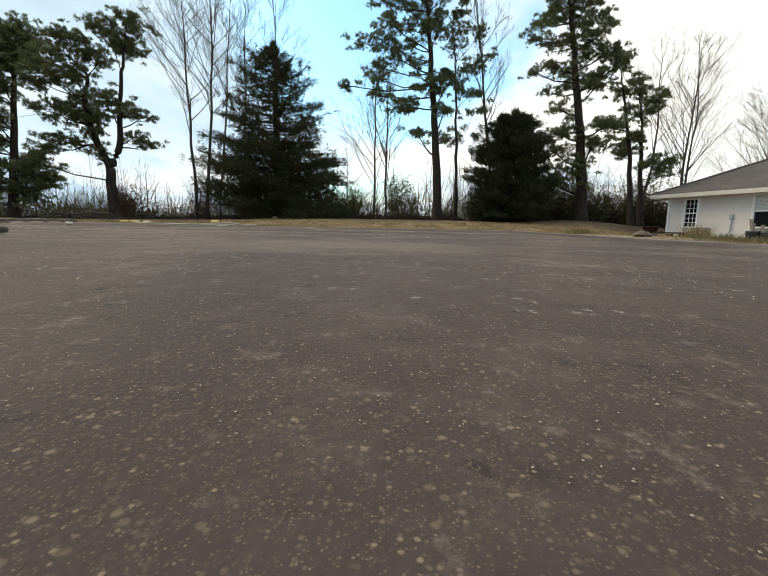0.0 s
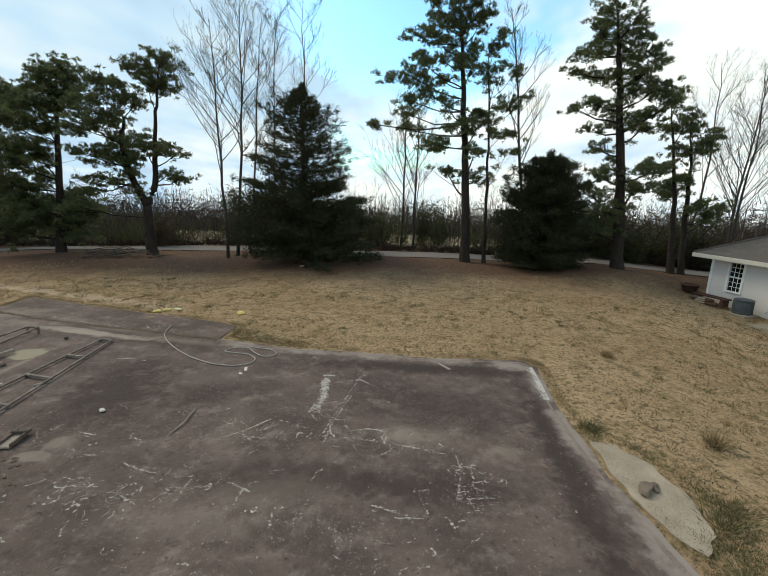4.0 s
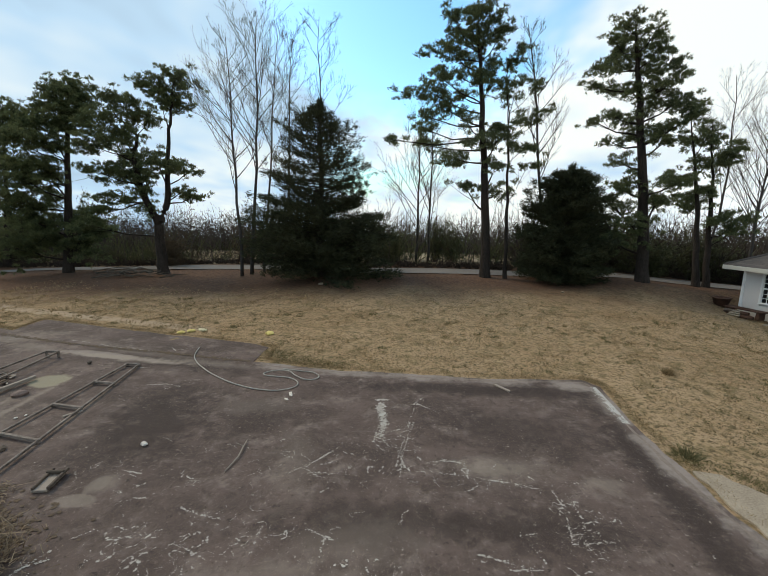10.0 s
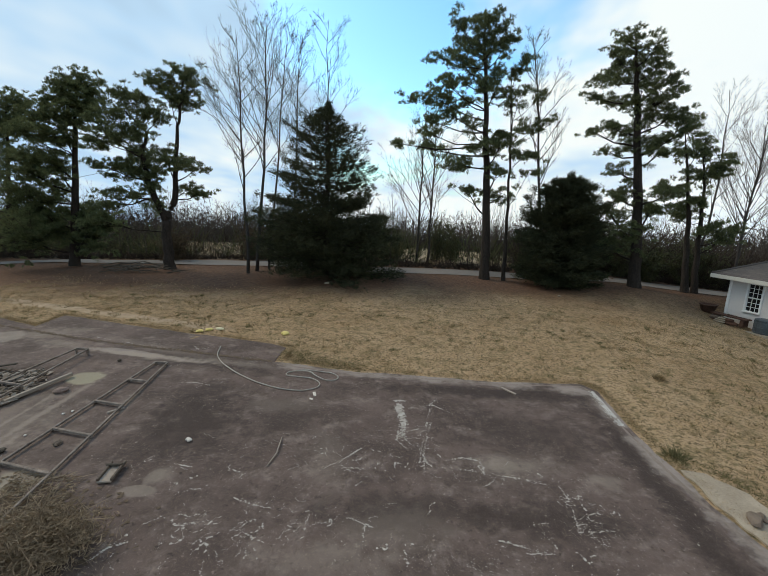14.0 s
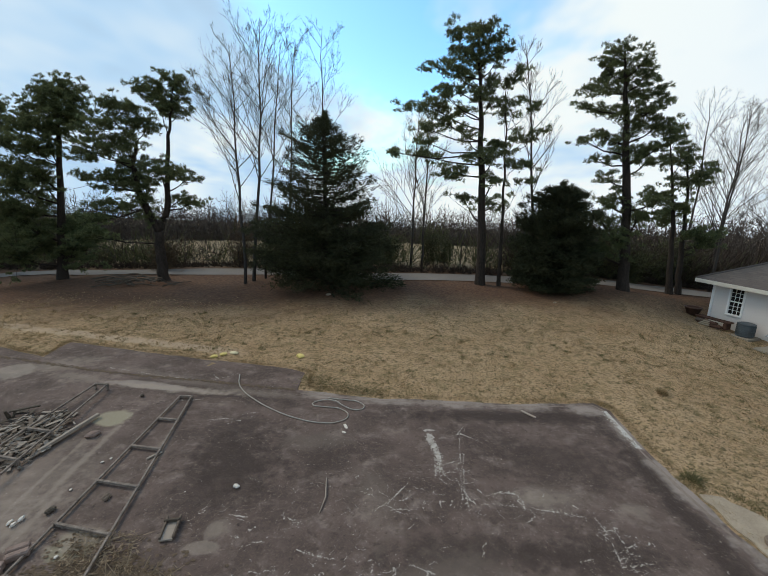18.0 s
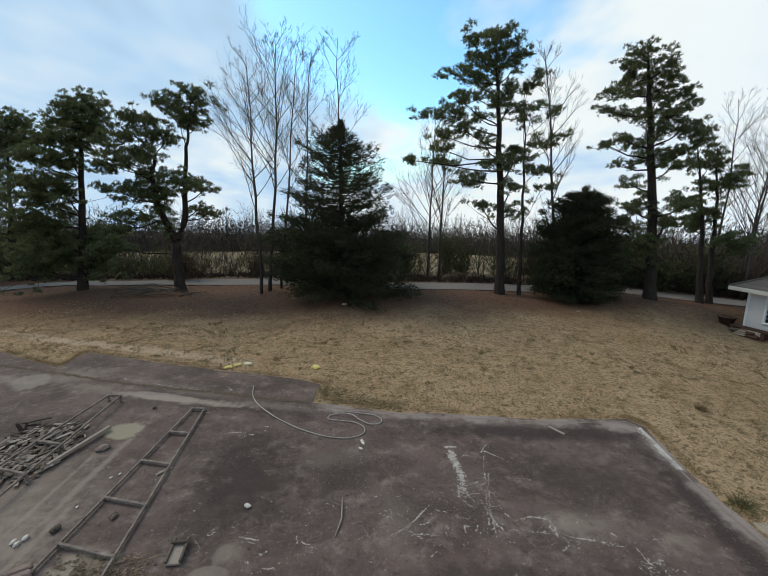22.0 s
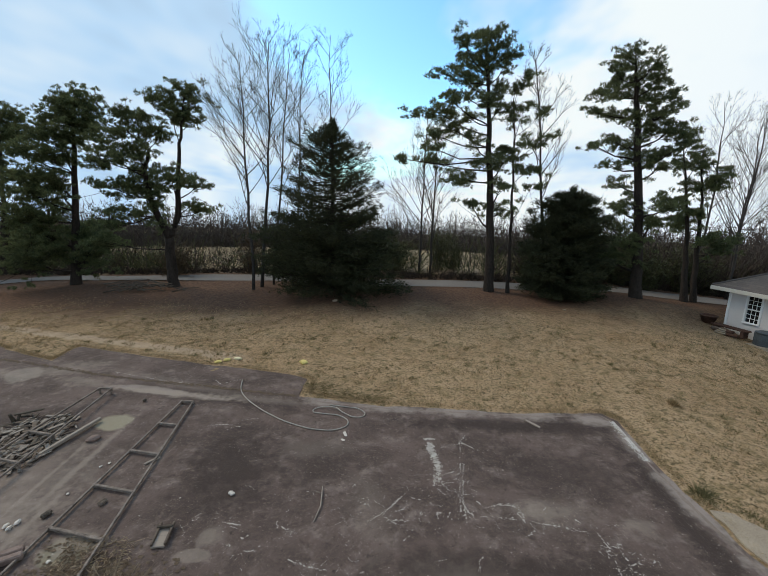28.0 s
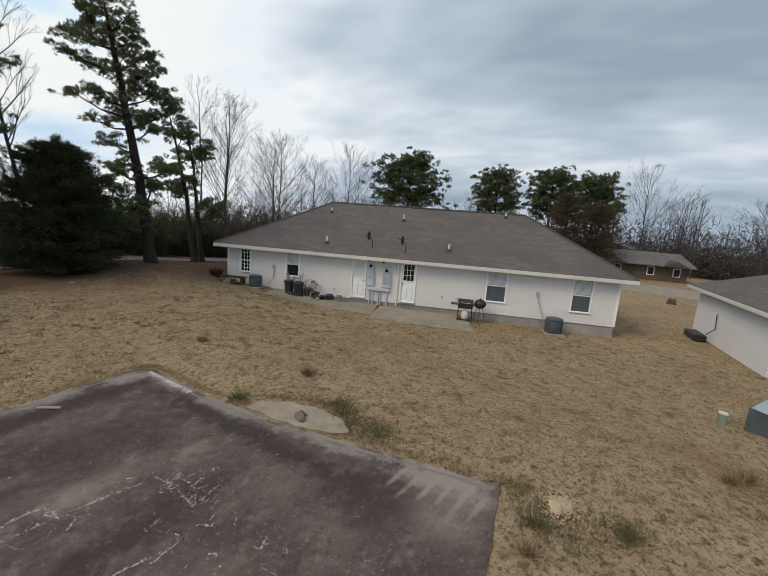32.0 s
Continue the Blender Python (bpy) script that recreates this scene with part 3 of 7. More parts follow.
# ---- mesh helpers ----
class Build:
    """Collects points and faces for one mesh."""

    def __init__(self):
        self.v, self.f, self.n = [], [], 0

    def add(self, verts, faces):
        self.v.append(np.asarray(verts, float).reshape(-1, 3))
        k = self.n
        self.f.extend([tuple(i + k for i in q) for q in faces])
        self.n += len(self.v[-1])
        return self

    def box(self, c, s, m=None, bevel=0.0):
        x, y, z = (a / 2 for a in s)
        if bevel:
            e = min(bevel, x * 0.9, y * 0.9, z * 0.9)
            ring = [(-x + e, -y), (x - e, -y), (x, -y + e), (x, y - e), (x - e, y), (-x + e, y), (-x, y - e), (-x, -y + e)]
            vs = []
            for zz, k in ((-z, e), (-z + e, 0), (z - e, 0), (z, e)):
                vs += [(px * (x - k) / x, py * (y - k) / y, zz) for px, py in ring]
            fs = [tuple(range(7, -1, -1)), tuple(range(24, 32))]
            for r in range(3):
                fs += [(r * 8 + i, r * 8 + (i + 1) % 8, r * 8 + 8 + (i + 1) % 8, r * 8 + 8 + i) for i in range(8)]
        else:
            vs = [(i * x, j * y, k * z) for k in (-1, 1) for j in (-1, 1) for i in (-1, 1)]
            fs = [(0, 2, 3, 1), (4, 5, 7, 6), (0, 1, 5, 4), (2, 6, 7, 3), (0, 4, 6, 2), (1, 3, 7, 5)]
        mt = Matrix.Translation(c) if m is None else m @ Matrix.Translation(c)
        return self.add([tuple(mt @ Vector(p)) for p in vs], fs)

    def tube(self, pts, radii, sides=6, caps=True):
        pts = np.asarray(pts, float)
        k = len(pts)
        radii = np.broadcast_to(np.asarray(radii, float), (k,))
        t = np.gradient(pts, axis=0)
        t /= np.linalg.norm(t, axis=1)[:, None] + 1e-9
        ref = np.where(np.abs(t[:, 2:3]) > 0.9, np.array([[1.0, 0, 0]]), np.array([[0, 0, 1.0]]))
        a = np.cross(t, ref)
        a /= np.linalg.norm(a, axis=1)[:, None] + 1e-9
        b = np.cross(t, a)
        ang = np.arange(sides) * 2 * math.pi / sides
        ring = pts[:, None] + radii[:, None, None] * (np.cos(ang)[None, :, None] * a[:, None] + np.sin(ang)[None, :, None] * b[:, None])
        fs = [(i * sides + j, i * sides + (j + 1) % sides, (i + 1) * sides + (j + 1) % sides, (i + 1) * sides + j) for i in range(k - 1) for j in range(sides)]
        if caps:
            fs += [tuple(range(sides - 1, -1, -1)), tuple(range((k - 1) * sides, k * sides))]
        return self.add(ring.reshape(-1, 3), fs)

    def prism(self, poly, z0, z1):
        k = len(poly)
        vs = [(x, y, z0) for x, y in poly] + [(x, y, z1) for x, y in poly]
        return self.add(vs, [tuple(range(k - 1, -1, -1)), tuple(range(k, 2 * k))] + [(i, (i + 1) % k, k + (i + 1) % k, k + i) for i in range(k)])

    def lathe(self, prof, c=(0, 0, 0), sides=20):
        vs, fs = [], []
        for r, z in prof:
            vs += [(c[0] + r * math.cos(2 * math.pi * j / sides), c[1] + r * math.sin(2 * math.pi * j / sides), c[2] + z) for j in range(sides)]
        for i in range(len(prof) - 1):
            fs += [(i * sides + j, i * sides + (j + 1) % sides, (i + 1) * sides + (j + 1) % sides, (i + 1) * sides + j) for j in range(sides)]
        fs += [tuple(range(sides - 1, -1, -1)), tuple(range((len(prof) - 1) * sides, len(prof) * sides))]
        return self.add(vs, fs)

    def lump(self, c, s, seed, rag=0.16):
        """A crumpled or broken lump: a subdivided octahedron with uneven corners."""
        g = np.random.default_rng(seed)
        p = [(1, 0, 0), (-1, 0, 0), (0, 1, 0), (0, -1, 0), (0, 0, 1), (0, 0, -1)]
        tri = [(0, 2, 4), (2, 1, 4), (1, 3, 4), (3, 0, 4), (2, 0, 5), (1, 2, 5), (3, 1, 5), (0, 3, 5)]
        p, mids, fs = [np.array(q, float) for q in p], {}, []
        def mid(i, j):
            k = (min(i, j), max(i, j))
            if k not in mids:
                q = p[i] + p[j]
                p.append(q / np.linalg.norm(q))
                mids[k] = len(p) - 1
            return mids[k]
        for a, b, d in tri:
            ab, bd, da = mid(a, b), mid(b, d), mid(d, a)
            fs += [(a, ab, da), (ab, b, bd), (da, bd, d), (ab, bd, da)]
        p = [q / np.sum(np.abs(q) ** 3.5) ** (1 / 3.5) for q in p]
        vs = np.array(p) * g.uniform(1 - rag, 1 + rag, (len(p), 1)) * np.array(s) / 2 + np.array(c)
        vs[:, 2] = np.maximum(vs[:, 2], 0.0)
        return self.add(vs, fs)

    def blades(self, base, tip, width):
        """One thin triangle from each base to each tip."""
        base, tip = np.asarray(base), np.asarray(tip)
        d = tip - base
        side = np.cross(d, np.random.normal(size=d.shape))
        side /= np.linalg.norm(side, axis=1)[:, None] + 1e-9
        side *= np.broadcast_to(np.asarray(width, float), (len(d),))[:, None] / 2
        vs = np.stack([base - side, base + side, tip], 1).reshape(-1, 3)
        k = self.n
        self.v.append(vs)
        self.f.append(np.arange(len(vs)).reshape(-1, 3) + k)
        self.n += len(vs)
        return self

    def mesh(self, name):
        me = bpy.data.meshes.new(name)
        vs = np.concatenate(self.v)
        flat = all(isinstance(q, np.ndarray) for q in self.f)
        if flat:
            fs = np.concatenate(self.f)
            me.vertices.add(len(vs))
            me.vertices.foreach_set("co", vs.ravel())
            me.loops.add(fs.size)
            me.loops.foreach_set("vertex_index", fs.ravel().astype(np.int32))
            me.polygons.add(len(fs))
            me.polygons.foreach_set("loop_start", np.arange(0, fs.size, 3, dtype=np.int32))
            me.update(calc_edges=True)
        else:
            me.from_pydata(vs.tolist(), [], self.f)
        return me


def smooth(ob):
    ob.data.polygons.foreach_set("use_smooth", [True] * len(ob.data.polygons))
    return ob


def part(name, build, mat, parent=None, label="", round_=False):
    ob = new(name, build.mesh(name) if isinstance(build, Build) else build)
    if not ob.data.materials:
        ob.data.materials.append(mat)
    if parent:
        ob.parent = parent
    if label:
        ob["label"] = label
    return smooth(ob) if round_ else ob


def thing(name, m, label, category, group="", kind=""):
    ob = new(name)
    ob.empty_display_size = 0.1
    ob.matrix_basis = m
    return tagged(ob, label, category, group, kind)


def setting(name, build, mat, label, category, kind="structure", round_=False):
    return tagged(part(name, build, mat, None, "", round_), label, category, "", kind)


def ease(t):
    t = np.clip(t, 0, 1)
    return t * t * (3 - 2 * t)


def terrain(x, y):
    """Height of the lawn: level at the pad, a low swell towards the trees, falling to the house and away to the distance."""
    x, y = np.asarray(x, float), np.asarray(y, float)
    back, right = ease((y - 16.2) / 2.4), ease((x - 5) / 5)
    rise = (0.28 + 0.67 * right) * np.exp(-((x - 1) / 11) ** 2) * ease((y - 8.8 - 3.4 * ease((-3.6 - x) / 4)) / (10 - 2 * right))
    z = rise * (1 - 0.42 * right * back * np.exp(-((x - 1) / 5) ** 2)) - 0.75 * ease((x - 4) / 8) * (1 - 0.75 * back) - 0.10 * ease((x - 10) / 7) * ease((9 - y) / 9)
    r = np.hypot(x, y - 2)
    slope = 0.03 + 0.053 * np.clip(y / np.maximum(r, 1e-6), 0, 1) ** 2
    return -0.02 + z * np.clip(1 - (r - 24) / 20, 0, 1) - slope * np.maximum(0, r - 24)


def ground(x, y):
    return float(terrain(x, y))


# ---- ground, pad, road ----
def ground_sheet():
    b = Build()
    a = np.concatenate([-np.geomspace(900, 26, 26), np.linspace(-24, 26, 101), np.geomspace(28, 900, 26)])
    c = np.concatenate([-np.geomspace(900, 8, 22), np.linspace(-6, 32, 77), np.geomspace(34, 900, 28)])
    gx, gy = np.meshgrid(a, c)
    gz = terrain(gx, gy)
    near = (np.abs(gx) < 25) & (gy > -6) & (gy < 32)
    gz = gz + np.where(near & (gy > 10.2), np.random.normal(0, 0.012, gz.shape), 0)
    k = len(a)
    idx = np.arange(gx.size).reshape(gx.shape)
    q = np.stack([idx[:-1, :-1], idx[:-1, 1:], idx[1:, 1:], idx[1:, :-1]], -1).reshape(-1, 4)
    b.add(np.stack([gx, gy, gz], -1).reshape(-1, 3), [tuple(r) for r in q.tolist()])
    return setting("ground", b, M_LAWN, "tan dormant grass lawn with brown needle litter and painted tree shade", "lawn", round_=True)


ground_sheet()


def wavy(points, step=0.25, amp=0.03, seed=1):
    """Points along a line with small uneven steps to the side."""
    rnd = random.Random(seed)
    out = []
    for (x0, y0), (x1, y1) in zip(points[:-1], points[1:]):
        d = math.hypot(x1 - x0, y1 - y0)
        k = max(1, int(d / step))
        for i in range(k):
            t = i / k
            s = rnd.uniform(-amp, amp)
            out.append((x0 + (x1 - x0) * t - (y1 - y0) / d * s, y0 + (y1 - y0) * t + (x1 - x0) / d * s))
    return out + [points[-1]]


PAD_BACK = [(2.75, 8.95), (1.2, 8.85), (-2.0, 8.95), (-4.0, 9.25), (-3.98, 10.2), (-4.8, 10.5), (-6.9, 10.87), (-8.8, 11.3), (-11.0, 11.8), (-10.9, 10.72), (-12.0, 11.1), (-13.3, 11.65), (-14.5, 11.6)]
PAD_RIGHT = [(1.0, -1.2), (1.95, 1.6), (3.5, 1.82), (3.25, 3.4), (2.92, 5.3), (2.84, 7.2), (2.95, 8.65)]
pad_outline = wavy(PAD_RIGHT, 0.22, 0.025, 3) + wavy(PAD_BACK, 0.3, 0.035, 4) + [(-20, 11.9), (-20, -1.2)]
setting("driveway", Build().prism(pad_outline, -0.16, 0.0), M_ASPHALT, "cracked dark asphalt pad with pale stains", "driveway")


def ribbon(line, inner, z, seed, b=None):
    """A flat strip along a line, its inner edge ragged."""
    rnd = random.Random(seed)
    b = b or Build()
    pts = wavy(line, 0.12, 0.0, seed)
    lo, hi = [], []
    for i, (x, y) in enumerate(pts):
        xa, ya = pts[max(0, i - 1)]
        xb, yb = pts[min(len(pts) - 1, i + 1)]
        d = math.hypot(xb - xa, yb - ya) + 1e-9
        nx, ny = -(yb - ya) / d, (xb - xa) / d
        w = inner * (1 + 0.22 * math.sin(i * 0.37 + seed) + 0.12 * math.sin(i * 1.1)) * rnd.uniform(0.92, 1.08)
        lo.append((x + nx * 0.04, y + ny * 0.04, z))
        hi.append((x + nx * w, y + ny * w, z))
    k = len(pts)
    return b.add(lo + hi, [(i, i + 1, k + i + 1, k + i) for i in range(k - 1)])


setting("pad_edge_strip", ribbon([(3.44, 1.9), (3.2, 3.4), (2.87, 5.3), (2.78, 7.2), (2.9, 8.6), (2.72, 8.9), (1.2, 8.8), (-2.0, 8.9), (-3.9, 9.15)], 0.09, 0.004, 8), M_EDGE,
        "pale worn strip along the asphalt edge", "pad edge")

# road behind the trees
road = Build()
rx = np.linspace(90, -17, 100)
ry = 20.05 + 0.002 * (rx - 2) * (rx > 2) + 1.5 * np.exp(-((rx - 3) / 10) ** 2) + 1.75 * ease((-3 - rx) / 5)
bend = [(-19.0, 22.2), (-20.6, 21.75), (-21.7, 20.6), (-22.3, 19.0), (-23.0, 16.0), (-24.5, 11.0), (-27.0, 4.0), (-32.0, -8.0), (-45.0, -30.0)]
mid_line = np.concatenate([np.stack([rx, ry], 1), np.array(bend)])
along = np.gradient(mid_line, axis=0)
along /= np.linalg.norm(along, axis=1)[:, None]
sides_ = [mid_line + np.stack([-along[:, 1], along[:, 0]], 1) * w for w in (-0.85, 0.85)]
k = len(mid_line)
road.add(np.concatenate([np.column_stack([p, terrain(p[:, 0], p[:, 1]) + 0.03]) for p in sides_]), [(i, i + 1, k + i + 1, k + i) for i in range(k - 1)])
setting("road", road, M_ROAD, "grey asphalt country road behind the trees", "road")


slab = Build()
slab.prism(wavy([(2.98, 6.1), (3.28, 6.02), (3.58, 5.64), (3.72, 5.0), (3.6, 4.5), (3.34, 4.2), (3.12, 4.6), (2.99, 5.3), (2.98, 6.1)], 0.12, 0.03, 17)[:-1], -0.2, 0.004)
setting("concrete_slab", slab, M_SAND, "broken pale concrete apron beside the pad", "slab")
# pale growth in the cracks and stains of the asphalt
growth = Build()


def speck(b, x, y, r, z, rnd):
    """A tiny ragged flake lying flat."""
    z += 0.00002 * (len(b.v) % 150)
    a0, k = rnd.uniform(0, 6.28), 5
    b.add([(x + r * rnd.uniform(0.45, 1.25) * math.cos(a0 + 6.283 * i / k), y + r * rnd.uniform(0.35, 1.0) * math.sin(a0 + 6.283 * i / k), z) for i in range(k)], [tuple(range(k))])


def crack(points, width, fill, seed, branches=2):
    """A pale broken line of flakes that thickens and thins, with side cracks and crumbs beside it."""
    rnd = random.Random(seed)
    pts = wavy(points, 0.012, 0.008, seed)
    drift = 0.0
    for i, (x, y) in enumerate(pts):
        drift = max(-1.2, min(1.2, drift + rnd.gauss(0, 0.12)))
        swell = 0.5 + 0.5 * math.sin(i * 0.11 + seed) * math.sin(i * 0.037 + 2 * seed)
        for _ in range(1 + int(width > 0.05) * 3):
            if rnd.random() < fill * (0.3 + 0.8 * swell):
                o = rnd.gauss(0, width * 0.32)
                a = rnd.uniform(0, 6.28)
                speck(growth, x + drift * 0.01 + o * math.cos(a), y + o * math.sin(a), rnd.uniform(0.006, 0.017) * (0.55 + swell * 0.8) * (1.5 if width > 0.05 else 1.0), 0.0035, rnd)
        if rnd.random() < 0.5 * fill:
            speck(growth, x + rnd.gauss(0, 0.06), y + rnd.gauss(0, 0.06), rnd.uniform(0.003, 0.008), 0.0035, rnd)
    for i in range(branches):
        x, y = rnd.choice(pts)
        a = rnd.uniform(0, 6.28)
        ln = rnd.uniform(0.12, 0.4)
        crack([(x, y), (x + ln * math.cos(a), y + ln * math.sin(a))], width * 0.6, fill * 0.7, seed + 100 + i, 0)


CRACKS = [
     ([(-1.11, 6.91), (-1.09, 6.51), (-0.95, 6.29), (-0.81, 6.09), (-0.74, 5.83)], 0.026, 1.1),
    ([(-1.16, 6.8), (-1.2, 6.4), (-1.05, 6.2)], 0.016, 0.8), ([(-0.97, 7.46), (-0.54, 7.62), (-0.2, 7.34)], 0.022, 1.1), ([(-0.56, 7.68), (-0.7, 6.8), (-0.86, 5.82)], 0.018, 0.6), ([(-0.62, 7.0), (-0.78, 6.1)], 0.024, 0.6),
    ([(-0.43, 5.78), (0.04, 5.73), (0.7, 5.62)], 0.02, 0.8), ([(-0.16, 6.04), (0.03, 5.99), (0.06, 5.8)], 0.022, 1.0), ([(-0.5, 5.95), (-0.2, 6.05)], 0.02, 0.8), ([(-2.19, 5.62), (-1.95, 5.84), (-1.73, 6.12)], 0.017, 0.9),
    ([(-1.63, 5.73), (-1.44, 5.68)], 0.024, 0.9), ([(1.01, 5.54), (1.05, 5.17), (0.96, 4.74), (1.4, 4.8)], 0.014, 0.8), ([(1.16, 5.5), (1.18, 5.1), (1.08, 4.75)], 0.012, 0.6), ([(-0.02, 4.54), (0.22, 4.48), (0.53, 4.4)], 0.024, 1.1),
    ([(-1.76, 4.73), (-1.44, 4.61)], 0.028, 0.9), ([(-1.08, 4.42), (-1.04, 4.12)], 0.026, 0.7), ([(-2.37, 4.58), (-2.1, 4.59)], 0.022, 0.9), ([(0.43, 4.81), (0.65, 4.86)], 0.02, 0.7), ([(-3.18, 4.92), (-2.99, 4.84), (-2.69, 4.79)], 0.024, 1.0),
    ([(-4.25, 5.49), (-3.98, 5.45)], 0.016, 0.9), ([(-4.25, 3.93), (-4.18, 4.1), (-4.1, 4.26)], 0.03, 0.9), ([(-5.49, 7.91), (-5.15, 7.97), (-4.87, 7.9)], 0.015, 1.0), ([(-4.71, 8.05), (-4.61, 8.24)], 0.018, 1.0),
    ([(-6.43, 8.63), (-5.96, 8.7)], 0.014, 0.8), ([(-3.69, 4.6), (-3.22, 4.5)], 0.022, 0.6), ([(-2.96, 4.43), (-2.51, 4.26)], 0.026, 0.7), ([(-8.83, 10.17), (-7.48, 9.81), (-6.14, 9.58), (-5.61, 10.01)], 0.016, 0.7)]
for i, (line_, wide, full) in enumerate(CRACKS):
    crack(line_, wide, full, 20 + i, 1 if wide < 0.05 else 0)
rnd = random.Random(5)
for cx, cy, sx, sy, k in ((-1.16, 7.72, 0.05, 0.018, 60), (-1.16, 7.45, 0.03, 0.10, 170), (-1.11, 7.22, 0.035, 0.07, 150), (-1.08, 6.95, 0.035, 0.10, 130), (-1.1, 6.65, 0.03, 0.1, 40)):
    for _ in range(k):
        speck(growth, rnd.gauss(cx, sx), rnd.gauss(cy, sy), rnd.uniform(0.008, 0.026), 0.0035, rnd)
for i in range(430):
    cx, cy, sx, sy = rnd.choice([(-2.6, 4.6, 0.5, 0.2), (0.2, 5.7, 0.6, 0.14), (-0.4, 4.2, 0.9, 0.5), (-3.9, 5.4, 0.7, 0.5), (0.6, 3.7, 0.5, 0.2), (-0.8, 6.2, 0.3, 0.35), (-1.8, 3.2, 0.8, 0.3), (-3.4, 4.2, 0.4, 0.2), (-2.0, 5.7, 0.5, 0.3), (1.1, 5.1, 0.14, 0.4)])
    x, y = rnd.gauss(cx, sx), rnd.gauss(cy, sy)
    if x < 2.6 and y > 2.2:
        a, big_ = rnd.uniform(0, 6.28), rnd.random() ** 2
        for _ in range(int(2 + 16 * rnd.random() ** 2)):
            speck(growth, x, y, (0.003 + 0.011 * rnd.random() ** 2) * (0.7 + big_), 0.0035, rnd)
            a += rnd.gauss(0, 0.6)
            x, y = x + 0.018 * math.cos(a), y + 0.018 * math.sin(a)
setting("crack_growth", growth, M_LICHEN, "pale lichen and grit in asphalt cracks", "lichen", "stuff")
# white scuffed edge and washed sand on the pad
white = Build()
for i in range(1000):
    t = rnd.random()
    o = abs(rnd.gauss(0, 0.05))
    if rnd.random() < 0.7 + 0.3 * math.sin(t * 21) * math.sin(t * 9 + 1):
        speck(white, 2.85 - 0.07 * t - o, 8.62 - 1.35 * t, rnd.uniform(0.006, 0.022), 0.007, rnd)
setting("edge_chalk", white, M_CHALK, "whitish crumbled edge of the asphalt pad", "worn edge", "stuff")
# loose grit, densest round the take-off spot
grit = Build()
rng = np.random.default_rng(11)
STONE = [(0.5, 0, 0), (-0.5, 0.05, 0), (0, 0.45, 0.05), (0.05, -0.5, 0), (0, 0, 0.45)]
for i in range(4200):
    d = 0.3 + abs(rng.normal(0, 1.0)) * 1.7
    a = rng.uniform(0.15, math.pi - 0.15)
    x, y = d * math.cos(a), d * math.sin(a)
    if x > 2.4:
        continue
    s = rng.uniform(0.0008, 0.0022) * (1.0 if d < 1.0 else 2.2) * (2.0 if rng.random() < 0.02 else 1)
    q = rng.uniform(0, 6.28)
    c_, s_ = math.cos(q) * s, math.sin(q) * s
    grit.add([(x + c_ * u - s_ * v, y + s_ * u + c_ * v, 0.001 + s * w * 0.8) for u, v, w in STONE], [(0, 2, 4), (2, 1, 4), (1, 3, 4), (3, 0, 4)])
dirt = Build()
for i in range(2600):
    x, y = rnd.gauss(-5.35, 0.42), rnd.gauss(4.35, 0.26)
    speck(dirt, x - 0.5 * (y - 4.35), y, rnd.uniform(0.012, 0.04), 0.006, rnd)
setting("leaf_dirt", dirt, M_DIRT, "brown dirt and crumbled leaves on asphalt", "dirt", "stuff")
setting("loose_grit", grit, M_GRIT, "small pale stones loose on asphalt", "gravel", "stuff")


# earth-filled seam between the pad and an older strip of asphalt
SEAM = [(-13.2, 10.87), (-11.43, 10.54), (-10.0, 10.22), (-8.66, 9.89), (-7.22, 9.69), (-6.2, 9.57), (-5.1, 9.4), (-4.1, 9.24)]
seam = Build()
rnd = random.Random(77)
for x, y in wavy(SEAM, 0.035, 0.05, 77):
    speck(seam, x, y, rnd.uniform(0.02, 0.075), 0.005, rnd)
setting("earth_seam", seam, M_DIRT, "brown earth filling a seam in the asphalt", "seam", "stuff")


# ---- lawn grass ----
def grass_field(name, count, xr, yr, h, mat, label, seed, clump=0.0):
    g = np.random.default_rng(seed)
    x, y = g.uniform(*xr, count), g.uniform(*yr, count)
    if clump:
        k = count // 22
        ci = g.integers(0, k, count)
        x, y = g.uniform(*xr, k)[ci] + g.normal(0, clump, count), g.uniform(*yr, k)[ci] + g.normal(0, clump, count)
    # keep off the pad, the slab, the road and the buildings
    old = np.where(x > -10.95, 10.62 - 0.2 * (x + 4.8), 10.85 - 0.36 * (np.maximum(x, -13.3) + 10.9))
    off = ((x < 3.6) & (y < 9.1)) | ((x < -3.9) & (y < np.minimum(old, 12.0))) | ((y > 19.0) & (y < 22.8))
    house = (x - 11.83) * 0.949 + (y - 17.05) * 0.316
    off |= house > -0.2
    off |= g.uniform(0, 1, len(x)) < ease((y - 12.8 + 0.12 * np.minimum(x + 5, 0)) / 4.2)
    keep = ~off
    x, y = x[keep], y[keep]
    z = terrain(x, y)
    d = np.hypot(x, y)
    patchy = g.uniform(0.1, 1.9, (160, 160))[((x + 20) * 4.2).astype(int) % 160, ((y + 10) * 4.2).astype(int) % 160]
    size = h * g.uniform(0.5, 1.3, len(x)) * patchy
    base = np.stack([x, y, z - 0.01], 1)
    tip = base + np.stack([g.normal(0, 0.55, len(x)) * size, g.normal(0, 0.55, len(x)) * size, size], 1)
    setting(name, Build().blades(base, tip, 0.008 + 0.0008 * d), mat, label, "grass", "stuff")


